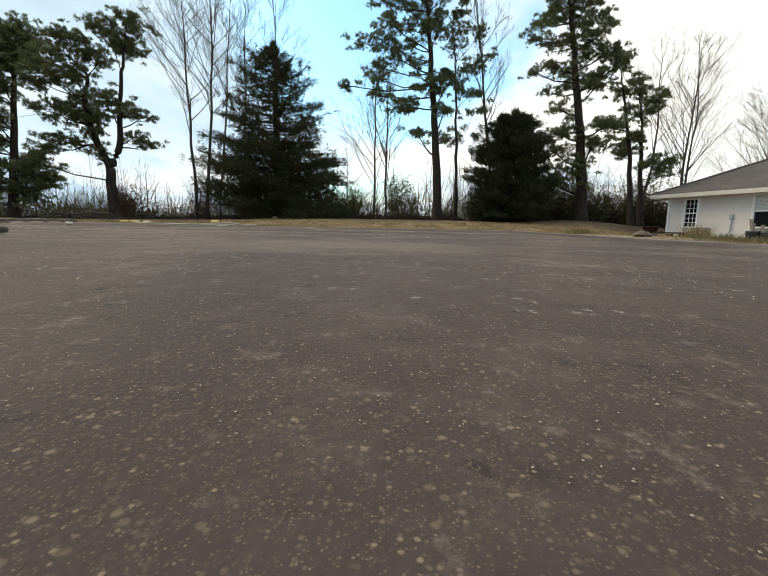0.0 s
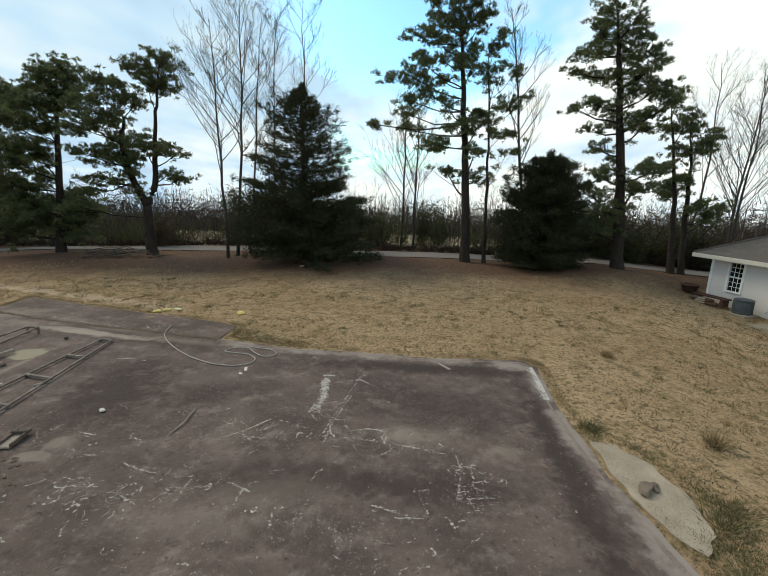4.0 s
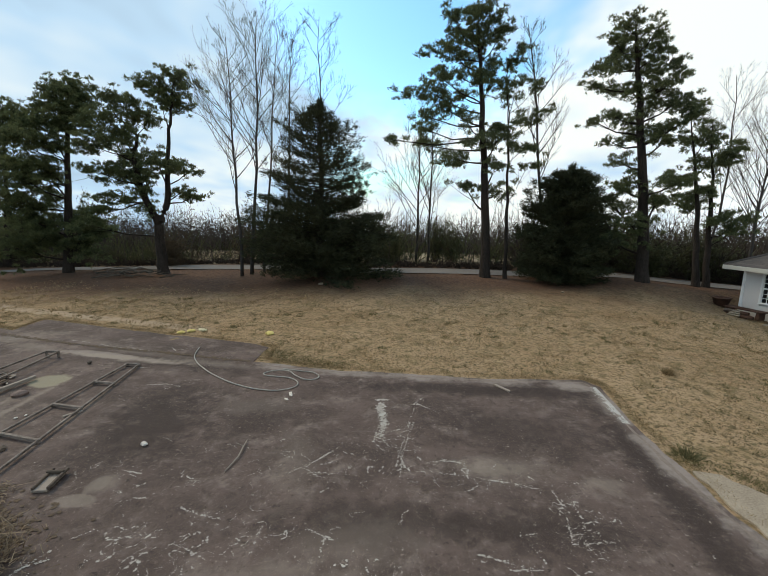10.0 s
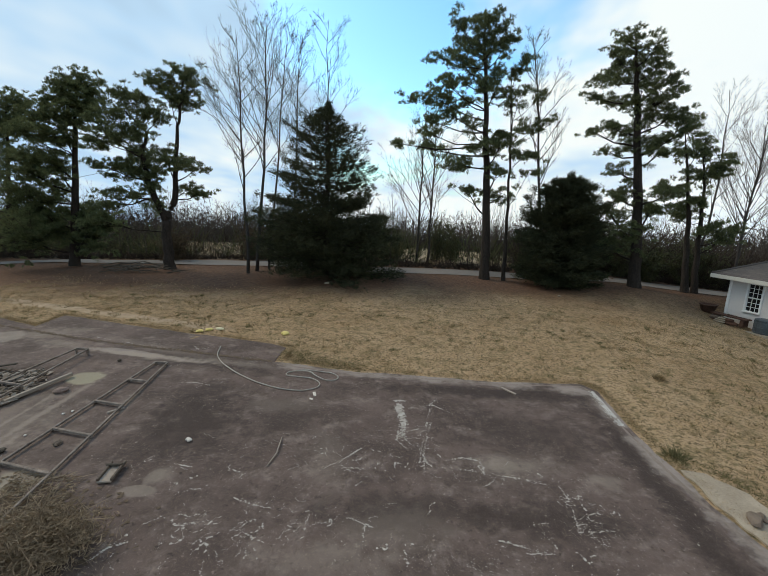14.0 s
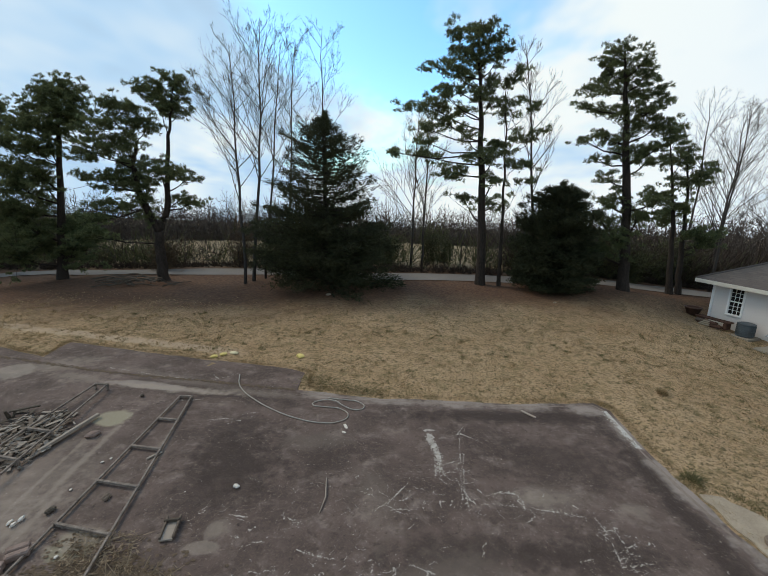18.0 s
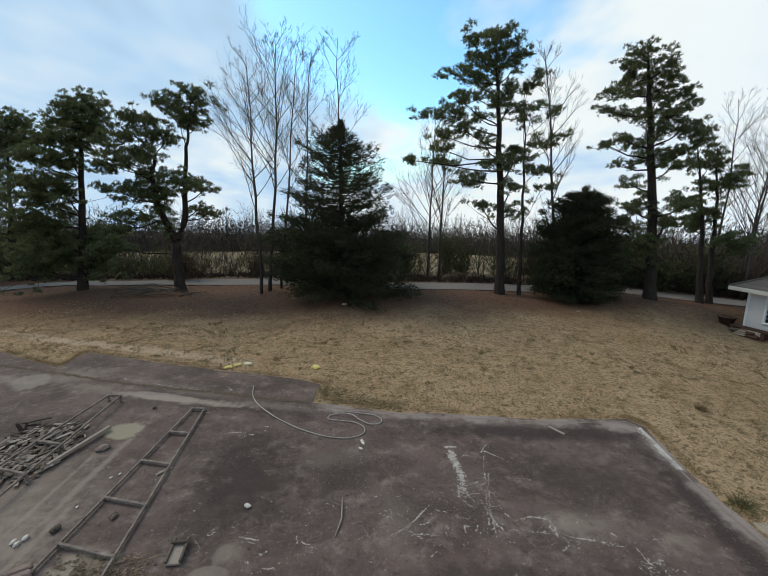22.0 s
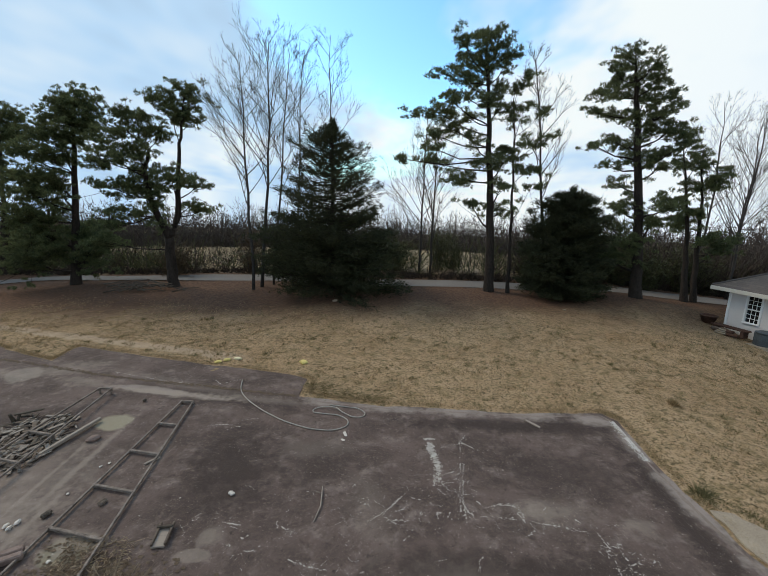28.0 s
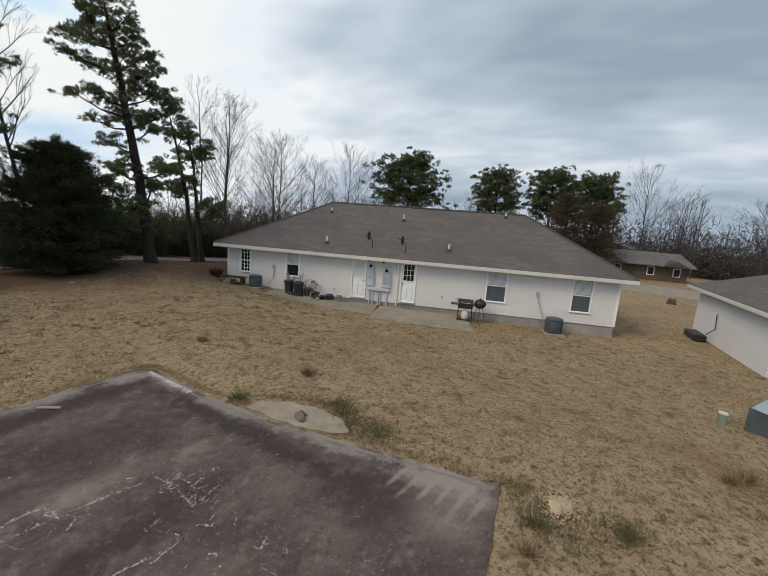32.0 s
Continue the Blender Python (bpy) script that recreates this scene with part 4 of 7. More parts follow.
grass_field("lawn_grass", 330000, (-16, 16), (-5, 19.0), 0.034, M_GRASS, "short dry tan lawn grass", 1)
def fringe(name, line, count, h, seed, mat, label, spread=0.06):
    g = np.random.default_rng(seed)
    pts = np.array(line)
    seg = g.integers(0, len(pts) - 1, count)
    f = g.uniform(0, 1, count)[:, None]
    p = pts[seg] * (1 - f) + pts[seg + 1] * f + g.normal(0, spread, (count, 2))
    size = h * g.uniform(0.4, 1.3, count)
    base = np.stack([p[:, 0], p[:, 1], np.maximum(terrain(p[:, 0], p[:, 1]), 0.0) - 0.015], 1)
    tip = base + np.stack([g.normal(0, 0.5, count) * size, g.normal(0, 0.5, count) * size, size], 1)
    setting(name, Build().blades(base, tip, 0.011), mat, label, "grass", "stuff")


fringe("edge_grass", [(3.7, 1.5), (3.62, 1.9), (3.4, 3.4), (3.1, 5.3), (3.02, 7.2), (3.08, 8.8), (2.8, 9.1), (1.2, 9.02), (-2.0, 9.12), (-3.8, 9.45), (-3.85, 10.3), (-4.8, 10.6), (-6.9, 10.97), (-8.8, 11.4), (-11.1, 11.95), (-11.0, 10.85), (-12.0, 11.2), (-13.3, 11.75)], 12000, 0.035, 5, M_GRASS, "ragged dry grass along the pad edge", 0.07)
fringe("seam_weeds", SEAM, 1100, 0.03, 6, M_WEED, "low weeds in the asphalt seam", 0.07)
fringe("edge_weeds", [(2.9, 6.4), (3.2, 6.3), (3.6, 6.1), (3.95, 5.2), (3.85, 4.4)], 700, 0.035, 7, M_WEED, "low weeds round the concrete apron", 0.1)
fringe("edge_weeds", [(-3.7, 10.1), (-3.4, 9.6), (-2.6, 9.3), (-1.6, 9.15)], 900, 0.03, 8, M_WEED, "low weeds beside the pad corner", 0.15)
grass_field("lawn_tufts", 64000, (-12, 16), (-5, 16), 0.036, M_WEED, "small olive weed tufts in the lawn", 2, 0.06)
fringe("edge_weeds", [(3.35, 4.25), (3.62, 4.5), (3.95, 4.0), (3.62, 3.65)], 1700, 0.035, 9, M_WEED, "low green weeds beside the concrete apron", 0.14)
fringe("edge_weeds", [(3.55, 6.05), (4.0, 5.2), (4.11, 4.42)], 900, 0.03, 10, M_WEED, "low green weeds behind the concrete apron", 0.09)
fringe("edge_weeds", [(3.65, 1.6), (3.0, 1.2), (3.3, 0.6), (3.7, 0.2)], 2000, 0.04, 11, M_WEED, "low green weeds at the pad corner", 0.22)



def weed_tuft(x, y, r, h, seed, mat, label):
    g = np.random.default_rng(seed)
    t = thing("weed_tuft", pose(x, y, ground(x, y)), label, "weeds", "taller tufts in the lawn")
    k = 260
    base = np.stack([g.normal(0, r * 0.45, k), g.normal(0, r * 0.45, k), np.full(k, -0.01)], 1)
    size = h * g.uniform(0.4, 1.15, k)
    tip = base + np.stack([g.normal(0, 0.45, k) * size + base[:, 0] * 0.6, g.normal(0, 0.45, k) * size + base[:, 1] * 0.6, size], 1)
    part("clump", Build().blades(base, tip, 0.012), mat, t)


for i, (x, y, r, h, olive) in enumerate(((4.82, 6.27, 0.12, 0.24, 0), (6.17, -1.35, 0.14, 0.26, 0), (5.92, -1.09, 0.1, 0.2, 0), (3.5, 0.3, 0.16, 0.11, 1), (3.05, 1.3, 0.14, 0.10, 1), (3.84, 4.66, 0.2, 0.1, 1), (3.6, 3.9, 0.22, 0.09, 1),
                                         (4.76, 9.57, 0.1, 0.16, 0), (4.1, 4.9, 0.2, 0.09, 1), (3.15, 6.45, 0.14, 0.13, 1), (2.55, 1.3, 0.1, 0.12, 0), (-3.65, 9.75, 0.34, 0.06, 1), (-3.1, 9.5, 0.34, 0.05, 1), (-2.5, 9.35, 0.3, 0.05, 1))):
    weed_tuft(x, y, r, h, 600 + i, M_WEED if olive else M_GRASS, "low olive weed patch beside the pad" if olive else "taller clump of dry brown grass")


# ---- trees ----
def wander(start, end, steps, amp, g):
    t = np.linspace(0, 1, steps)[:, None]
    p = np.asarray(start) * (1 - t) + np.asarray(end) * t
    w = np.cumsum(g.normal(0, amp, (steps, 3)), axis=0)
    return p + (w - w[-1] * t) * np.array([1, 1, 0.3])


def tufts(b, centres, dirs, needles, length, width, g):
    k = len(centres)
    c = np.repeat(centres, needles, axis=0)
    d = np.repeat(dirs, needles, axis=0) * 0.75 + g.normal(0, 0.6, (k * needles, 3)) + np.array([0, 0, 0.12])
    d /= np.linalg.norm(d, axis=1)[:, None]
    start = c + g.normal(0, length * 0.22, c.shape)
    b.blades(start, start + d * (length * g.uniform(0.6, 1.2, len(c)))[:, None], width)


def pine(base, seed, label, masses, stems, radius=0.2, fill=1.0, size=1.0, group="row of trees along the road", puff=1.0, spread=0.47):
    """A pine: trunk, limbs to each mass of the crown, and rounded puffs of short needles within the masses.
    masses: (sideways, height, half width, half height), sideways across the line from the pad; stems: lines of (sideways, height)."""
    g = np.random.default_rng(seed)
    x, y = base
    away = np.array([x, y - 2.0, 0.0]) / math.hypot(x, y - 2.0)
    across = np.array([away[1], -away[0], 0.0])
    root = thing("pine_tree", pose(x, y, ground(x, y)) @ Matrix.Scale(size, 4), label, "tree", group)
    wood, leaves = Build(), Build()
    lines = []
    for n_, line in enumerate(stems):
        pts = np.array([across * a + np.array([0, 0, h]) for a, h in line])
        t = np.linspace(0, len(pts) - 1, 6 * (len(pts) - 1) + 1)
        p = np.stack([np.interp(t, np.arange(len(pts)), pts[:, c]) for c in range(3)], 1)
        for _ in range(3):
            p[1:-1] = (p[:-2] + 2 * p[1:-1] + p[2:]) / 4
        p[1:-1] += g.normal(0, 0.018, (len(p) - 2, 3))
        r = radius if n_ == 0 else radius * 0.68
        taper = r * (1 - (0.88 if n_ or len(stems) == 1 else 0.25) * np.linspace(0, 1, len(p)) ** 0.9)
        if n_ == 0:
            p = np.concatenate([[p[0] - (0, 0, 0.15)], p])
            taper = np.concatenate([[r * 1.45], taper])
            taper[1] *= 1.2
        wood.tube(p, taper, 9)
        lines.append((p, r))
    cs, ds = [], []
    for sx, sz, rw, rh in masses:
        rw, rh = rw * 1.45, rh * 1.7
        rd = min(1.15, max(rw * 0.95, 0.5))
        centre = across * sx + away * g.normal(0, 0.4) + (0, 0, sz)
        want = centre - np.array([0, 0, 0.3 + 0.45 * abs(g.normal(0.8, 0.3))])
        stem, r = min(lines, key=lambda q: np.min(np.linalg.norm(q[0] - want, axis=1)))
        k = int(np.argmin(np.linalg.norm(stem - want, axis=1)))
        q = stem[k]
        mid = (q + centre) / 2 + (0, 0, -0.07 * np.linalg.norm(centre - q)) + g.normal(0, 0.03, 3)
        lr = max(0.013, r * 0.23 * (1 - 0.6 * k / len(stem)))
        wood.tube([q, (q + mid) / 2 + g.normal(0, 0.03, 3), mid, centre], [lr, lr * 0.88, lr * 0.7, lr * 0.4], 5, False)
        n_ = int(fill * 20 / puff ** 2 * (rw * rd + rw * rh + rd * rh)) + 3
        for i in range(n_):
            d = np.clip(g.normal(0, spread, 3), -1.25, 1.25)
            c = centre + across * d[0] * rw + away * d[1] * rd + np.array([0, 0, d[2] * rh])
            if i % 8 == 7:
                c = mid + (centre - mid) * g.uniform(0.1, 0.9) + g.normal(0, 0.16, 3)
            pr = g.uniform(0.10, 0.20) * puff
            if i % 4 == 0:
                m0 = mid + (centre - mid) * g.uniform(0, 1)
                wood.tube([m0, (m0 + c) / 2 - (0, 0, 0.03), c], [lr * 0.32, lr * 0.22, 0.006], 3, False)
            kk = int(22 * (pr / puff / 0.2) ** 1.5)
            e = g.normal(0, 1, (kk, 3))
            e[:, 2] = np.abs(e[:, 2]) * 1.15 - 0.35
            e /= np.linalg.norm(e, axis=1)[:, None]
            cs.append(c + e * pr * g.uniform(0.35, 1.0, (kk, 1)) * np.array([1.1, 1.1, 0.8]))
            ds.append(e + np.array([0, 0, 0.25]))
    tufts(leaves, np.concatenate(cs), np.concatenate(ds), 10, 0.098 * puff, 0.023 * puff, g)
    part("trunk", wood, M_BARK, root, "dark furrowed trunk and limbs", True)
    part("crown", leaves, M_NEEDLE, root, "dark green needle clumps")
    return root


def cedar(base, height, width, seed, label, sprays=8000, round_top=False, size=1.0):
    g = np.random.default_rng(seed)
    x, y = base
    z = ground(x, y)
    root = thing("cedar_tree", pose(x, y, z) @ Matrix.Scale(size, 4), label, "tree", "row of trees along the road")
    wood, leaves = Build(), Build()
    wood.tube(wander((0, 0, -0.1), (0.05, 0, height * 0.98), 9, 0.02, g), np.linspace(0.16, 0.015, 9), 8)
    n_br = 250
    cs, ds, ts = [], [], []
    for i in range(n_br):
        f = ((i + g.uniform(0, 1)) / n_br) ** 1.05
        if round_top:
            prof = math.sqrt(max(0.02, 1 - (abs(f - 0.3) / 0.72) ** 2.0))
        else:
            prof = 0.02 + (max(0.0, 1 - f) ** 0.47) * min(1.0, (1 - f) / 0.16) ** 0.6 * (0.93 if f < 0.08 else 1.0)
        ln = width * prof * (g.uniform(0.55, 1.1) if f > 0.3 else g.uniform(0.72, 1.1))
        az = i * 2.399 + g.normal(0, 0.3)
        q = np.array([0, 0, height * (0.03 + (0.9 if round_top else 0.94) * f)])
        rise = 0.05 + 0.35 * f + g.normal(0, 0.1)
        e = q + np.array([math.cos(az) * ln, math.sin(az) * ln, ln * rise])
        mid = (q + e) / 2 - (0, 0, 0.07 * ln)
        wood.tube([q, mid, e], [0.026, 0.017, 0.005], 3, False)
        k = int(sprays / n_br * (0.35 + 0.9 * prof) * (0.36 if f > 0.42 and not round_top else 1.0))
        t = g.uniform(0.12, 1.02, k) ** 0.75
        along = np.where(t[:, None] < 0.5, q + (mid - q) * (t * 2)[:, None], mid + (e - mid) * (t * 2 - 1)[:, None])
        fan = (0.04 + (0.15 if f < 0.42 else 0.10) * ln * (1 - 0.65 * t))[:, None]
        cs.append(along + g.normal(0, 1, (k, 3)) * fan * np.array([1, 1, 0.3]))
        ds.append(np.tile([math.cos(az), math.sin(az), 0.2 + rise], (k, 1)))
    c, d = np.concatenate(cs), np.concatenate(ds)
    c = np.concatenate([c, np.array([0.05, 0, height]) - np.abs(g.normal(0, 1, (60, 3))) * (0.0, 0.0, 0.2) + g.normal(0, 0.04, (60, 3))])
    d = np.concatenate([d, np.tile([0, 0, 1.0], (60, 1))])
    c[:, 2] = np.maximum(c[:, 2], 0.04)
    k = 12
    cc, dd = np.repeat(c, k, axis=0), np.repeat(d, k, axis=0)
    dd = dd + g.normal(0, 0.5, dd.shape)
    dd /= np.linalg.norm(dd, axis=1)[:, None]
    st = cc + g.normal(0, 0.05, cc.shape)
    leaves.blades(st, st + dd * g.uniform(0.05, 0.14, len(cc))[:, None], 0.027)
    part("trunk", wood, M_BARK, root, "", True)
    part("crown", leaves, M_CEDAR, root, "dense very dark green sprays")
    return root


def bare_limbs(b, start, direction, length, r, depth, g, up=0.25, split=3, sides=4):
    """A leafless branch that divides again and again."""
    d = np.asarray(direction) / np.linalg.norm(direction)
    k = 5 if depth > 1 else 3
    pts = [np.asarray(start, float)]
    for i in range(k):
        d = d + g.normal(0, 0.04, 3) + np.array([0, 0, up * 0.12])
        d /= np.linalg.norm(d)
        pts.append(pts[-1] + d * length / k)
    b.tube(pts, np.linspace(r, max(0.003, r * 0.4), k + 1), sides if depth > 1 else 3, False)
    if depth <= 0:
        return
    for i in range(split + 1):
        f = g.uniform(0.3, 1.0)
        j = min(k - 1, int(f * k))
        side = g.normal(0, 1, 3)
        side -= side @ d * d
        side /= np.linalg.norm(side)
        nd = d * g.uniform(0.85, 1.15) + side * g.uniform(0.35, 0.8) + np.array([0, 0, up])
        bare_limbs(b, pts[j] + (pts[j + 1] - pts[j]) * (f * k - j if f < 1 else 1), nd, length * g.uniform(0.36, 0.6), r * 0.4, depth - 1, g, up, split, sides)


def bare_mesh(height, r, seed, depth=4, clear=0.35, limbs=13, spread=0.5, lean=(0, 0), b=None, origin=(0, 0, 0), up=0.2, reach=0.36, trunk=None):
    g = np.random.default_rng(seed)
    b = b or Build()
    trunk = trunk or b
    o = np.asarray(origin, float)
    p = wander(o + (0, 0, -0.1), o + (lean[0], lean[1], height * 0.97), 10, height * 0.006, g)
    trunk.tube(p, np.linspace(r, r * 0.12, 10), 8 if depth > 2 else 4)
    for i in range(limbs):
        f = clear + (0.98 - clear) * (i + g.uniform(0, 1)) / limbs
        j = min(8, int(f * 9))
        q = p[j] + (p[j + 1] - p[j]) * (f * 9 - j)
        a = g.uniform(0, 2 * math.pi)
        ln = height * min(reach * (1.05 - f * 0.7), max(0.07, 1.0 - f)) * g.uniform(0.75, 1.1)
        bare_limbs(b, q, (math.cos(a) * spread, math.sin(a) * spread, 0.75), ln, max(0.008, r * (0.4 - 0.28 * f)), depth - 1, g, up, 3)
    return b


def bare_tree(base, height, r, seed, label, size=1.0, **kw):
    x, y = base
    root = thing("bare_tree", pose(x, y, ground(x, y)) @ Matrix.Scale(size, 4), label, "tree", "leafless trees")
    stem = Build()
    b = bare_mesh(height, r, seed, trunk=stem, **kw)
    part("trunk", stem, M_BAREBARK, root, "", True)
    part("crown", b, M_BAREBARK, root, "leafless grey twigs", True)
    return root


FULL = [(0.88, 8.4, 0.71, 0.34), (0.28, 7.98, 0.43, 0.29), (1.32, 8.23, 0.48, 0.39), (-0.19, 7.57, 0.35, 0.25), (0.61, 7.52, 0.74, 0.38), (1.23, 7.36, 0.48, 0.31), (-0.82, 6.78, 0.37, 0.25), (-0.19, 6.83, 0.49, 0.29),
        (0.44, 6.71, 0.51, 0.3), (-1.37, 5.94, 0.49, 0.22), (-0.51, 5.9, 0.61, 0.29), (0.17, 5.83, 0.36, 0.26), (-1.59, 4.97, 0.65, 0.29), (-0.52, 4.99, 0.67, 0.24), (-1.26, 4.37, 0.76, 0.27), (-0.23, 4.5, 0.5, 0.17),
        (-1.44, 3.41, 0.84, 0.42), (-0.35, 3.71, 0.5, 0.24), (-1.12, 2.56, 0.78, 0.44), (0.67, 2.56, 0.58, 0.32), (-1.74, 1.47, 0.76, 0.56), (-0.61, 1.66, 0.72, 0.45), (0.65, 1.39, 0.75, 0.56), (1.31, 2.08, 0.57, 0.43)]
FORKED_TOP = [(0.99, 8.51, 0.48, 0.25), (0.17, 8.09, 0.61, 0.25), (-0.32, 8.08, 0.21, 0.15), (1.45, 8.2, 0.47, 0.36), (0.74, 7.66, 0.65, 0.3), (1.39, 7.35, 0.34, 0.22), (0.44, 7.36, 0.38, 0.22), (-1.32, 7.2, 0.43, 0.24),
              (-0.82, 7.07, 0.39, 0.25), (-1.62, 6.59, 0.47, 0.28), (-0.6, 6.62, 0.45, 0.25), (-0.07, 6.57, 0.41, 0.22), (-2.2, 6.15, 0.41, 0.24), (-1.34, 5.98, 0.66, 0.29), (-2.45, 5.47, 0.45, 0.28), (-1.73, 5.37, 0.65, 0.25),
              (-0.97, 5.73, 0.35, 0.21)]
FORKED_LOW = [(-0.74, 4.86, 0.6, 0.26), (0.07, 4.82, 0.63, 0.27), (0.73, 4.74, 0.51, 0.27), (1.37, 4.6, 0.41, 0.15), (-2.07, 4.38, 0.64, 0.25), (-1.23, 4.32, 0.75, 0.26), (-0.35, 4.14, 0.52, 0.23), (-0.67, 3.64, 0.44, 0.23),
              (1.44, 3.41, 0.58, 0.11), (-1.5, 3.2, 0.58, 0.2), (-0.45, 2.92, 0.34, 0.21), (-2.22, 2.79, 0.51, 0.24), (0.95, 3.63, 0.3, 0.13), (-2.52, 2.21, 0.44, 0.24)]
OPEN_PINE = [(-1.15, 9.21, 0.33, 0.18), (-0.65, 9.06, 0.41, 0.2), (-1.63, 8.77, 0.34, 0.2), (-0.96, 8.63, 0.4, 0.18), (-0.39, 8.74, 0.29, 0.2), (0.1, 8.64, 0.21, 0.14), (-1.27, 8.26, 0.45, 0.17), (-0.6, 8.15, 0.33, 0.17),
             (-0.11, 8.21, 0.23, 0.12), (-2.27, 7.96, 0.35, 0.1), (-1.58, 7.73, 0.41, 0.16), (-0.99, 7.7, 0.33, 0.16), (-0.14, 7.44, 0.28, 0.16), (-0.61, 6.99, 0.45, 0.19), (-1.38, 7.28, 0.31, 0.13), (-2.31, 6.58, 0.73, 0.15),
             (-1.93, 6.88, 0.38, 0.13), (-0.26, 6.72, 0.3, 0.13), (-1.26, 6.45, 0.27, 0.11), (-2.46, 5.92, 0.39, 0.1), (-1.76, 6.05, 0.31, 0.13), (-1.04, 5.64, 0.31, 0.13), (-2.47, 5.4, 0.32, 0.12), (-0.39, 4.84, 0.48, 0.22)]
OPEN_LOW = [(0.25, 5.34, 0.37, 0.13), (0.16, 5.0, 0.34, 0.13), (-3.67, 4.92, 0.34, 0.09), (-2.51, 4.9, 0.4, 0.15), (-1.5, 4.32, 0.53, 0.21), (0.09, 4.01, 0.31, 0.14), (-0.91, 3.33, 0.39, 0.12), (0.32, 3.17, 0.38, 0.16)]
SLIM = [(0.09, 7.77, 0.27, 0.11), (-0.29, 7.55, 0.27, 0.12), (-0.15, 6.7, 0.27, 0.14), (0.51, 6.51, 0.21, 0.11), (0.09, 5.63, 0.21, 0.15), (0.52, 5.55, 0.21, 0.11), (0.86, 5.69, 0.21, 0.08), (0.41, 4.66, 0.42, 0.1),
        (0.01, 4.58, 0.23, 0.1), (0.47, 4.01, 0.36, 0.12), (-0.38, 6.48, 0.2, 0.13)]
TALL = [(-1.33, 9.78, 0.49, 0.25), (-1.99, 9.8, 0.37, 0.22), (-0.65, 9.38, 0.35, 0.21), (-1.84, 9.25, 0.47, 0.22), (-1.07, 9.01, 0.48, 0.23), (-0.44, 8.98, 0.34, 0.21), (-2.47, 8.72, 0.39, 0.17), (-1.67, 8.5, 0.42, 0.22),
        (-0.75, 8.27, 0.54, 0.25), (0.01, 8.41, 0.33, 0.26), (0.37, 7.92, 0.21, 0.17), (-2.64, 7.83, 0.36, 0.1), (-1.92, 7.72, 0.35, 0.11), (-1.23, 7.54, 0.4, 0.18), (-0.27, 7.59, 0.53, 0.2), (-0.52, 7.07, 0.6, 0.22),
        (0.33, 7.06, 0.45, 0.26), (-1.81, 6.68, 0.38, 0.13), (-2.41, 6.45, 0.36, 0.1), (-1.1, 6.42, 0.45, 0.19), (-0.87, 5.94, 0.4, 0.17), (0.08, 6.05, 0.53, 0.18), (0.79, 6.43, 0.35, 0.32), (-1.69, 5.64, 0.35, 0.1)]
TALL_LOW = [(0.07, 5.53, 0.47, 0.15), (-1.34, 4.85, 0.38, 0.16), (-0.66, 4.14, 0.33, 0.15), (-1.1, 3.75, 0.41, 0.2), (0.17, 3.38, 0.55, 0.21), (0.66, 3.92, 0.46, 0.2), (-1.41, 3.06, 0.44, 0.22), (-0.61, 2.29, 0.64, 0.44),
            (-1.25, 1.65, 0.44, 0.33)]
UNEVEN = [(-0.94, 5.93, 0.39, 0.25), (-0.41, 6.07, 0.26, 0.21), (-1.0, 4.46, 0.55, 0.22), (-0.51, 3.85, 0.54, 0.26), (-0.77, 3.35, 0.49, 0.22), (-0.52, 5.13, 0.22, 0.16), (-0.87, 7.17, 0.22, 0.34)]
SPARSE = [(-0.65, 6.52, 0.25, 0.19), (-0.5, 6.01, 0.34, 0.19), (-0.02, 5.31, 0.49, 0.21), (0.3, 5.67, 0.18, 0.24), (-0.37, 5.04, 0.37, 0.18), (0.24, 2.88, 0.45, 0.26), (0.6, 2.5, 0.44, 0.25), (-0.42, 3.97, 0.28, 0.2),
          (0.97, 2.81, 0.17, 0.21)]
pine((-24.6, 24.1), 41, "dense dark pine at the end of the row", [(a * 1.1, b * 0.94, c * 1.15, d * 1.1) for a, b, c, d in FULL], [[(0, 0), (0.35, 3.4), (0.7, 8.0)]], 0.19, 1.3, 1.12)
pine((-17.21, 19.95), 42, "full dark pine with limbs down to the ground", FULL, [[(0.0, -0.0), (0.33, 3.47), (0.61, 6.78), (0.82, 8.49)]], 0.22, 1.95, 1.01)
pine((-12.36, 19.83), 43, "forked pine with one thin bare leader", FORKED_TOP + FORKED_LOW,
     [[(0, 0), (-0.02, 1.1), (-0.03, 2.2)], [(-0.03, 2.2), (0.43, 3.28), (0.51, 5.16), (0.78, 6.81), (0.99, 8.42)], [(-0.03, 2.2), (-0.57, 3.66), (-0.78, 5.06), (-0.48, 5.87), (-1.28, 6.65)]], 0.25, 1.25, 1.05)
cedar((-4.72, 19.37), 6.4, 3.0, 44, "broad conical cedar, very dark green, branches to the ground", 19000, size=1.17)
pine((2.82, 20.11), 45, "tall open pine with layered limbs", OPEN_PINE + OPEN_LOW, [[(0.0, 0.0), (-0.15, 2.9), (-0.43, 5.46), (-0.64, 7.56), (-0.83, 9.26)]], 0.19, 1.2, 1.22)
pine((3.68, 19.92), 46, "slim pine beside a larger pine", SLIM, [[(-0.0, -0.0), (-0.12, 2.9), (-0.25, 5.43), (-0.49, 7.66)]], 0.075, 0.9, 1.22)
cedar((6.00, 19.49), 4.15, 1.6, 47, "rounded dark cedar beside the pines", 11000, True, size=1.18)
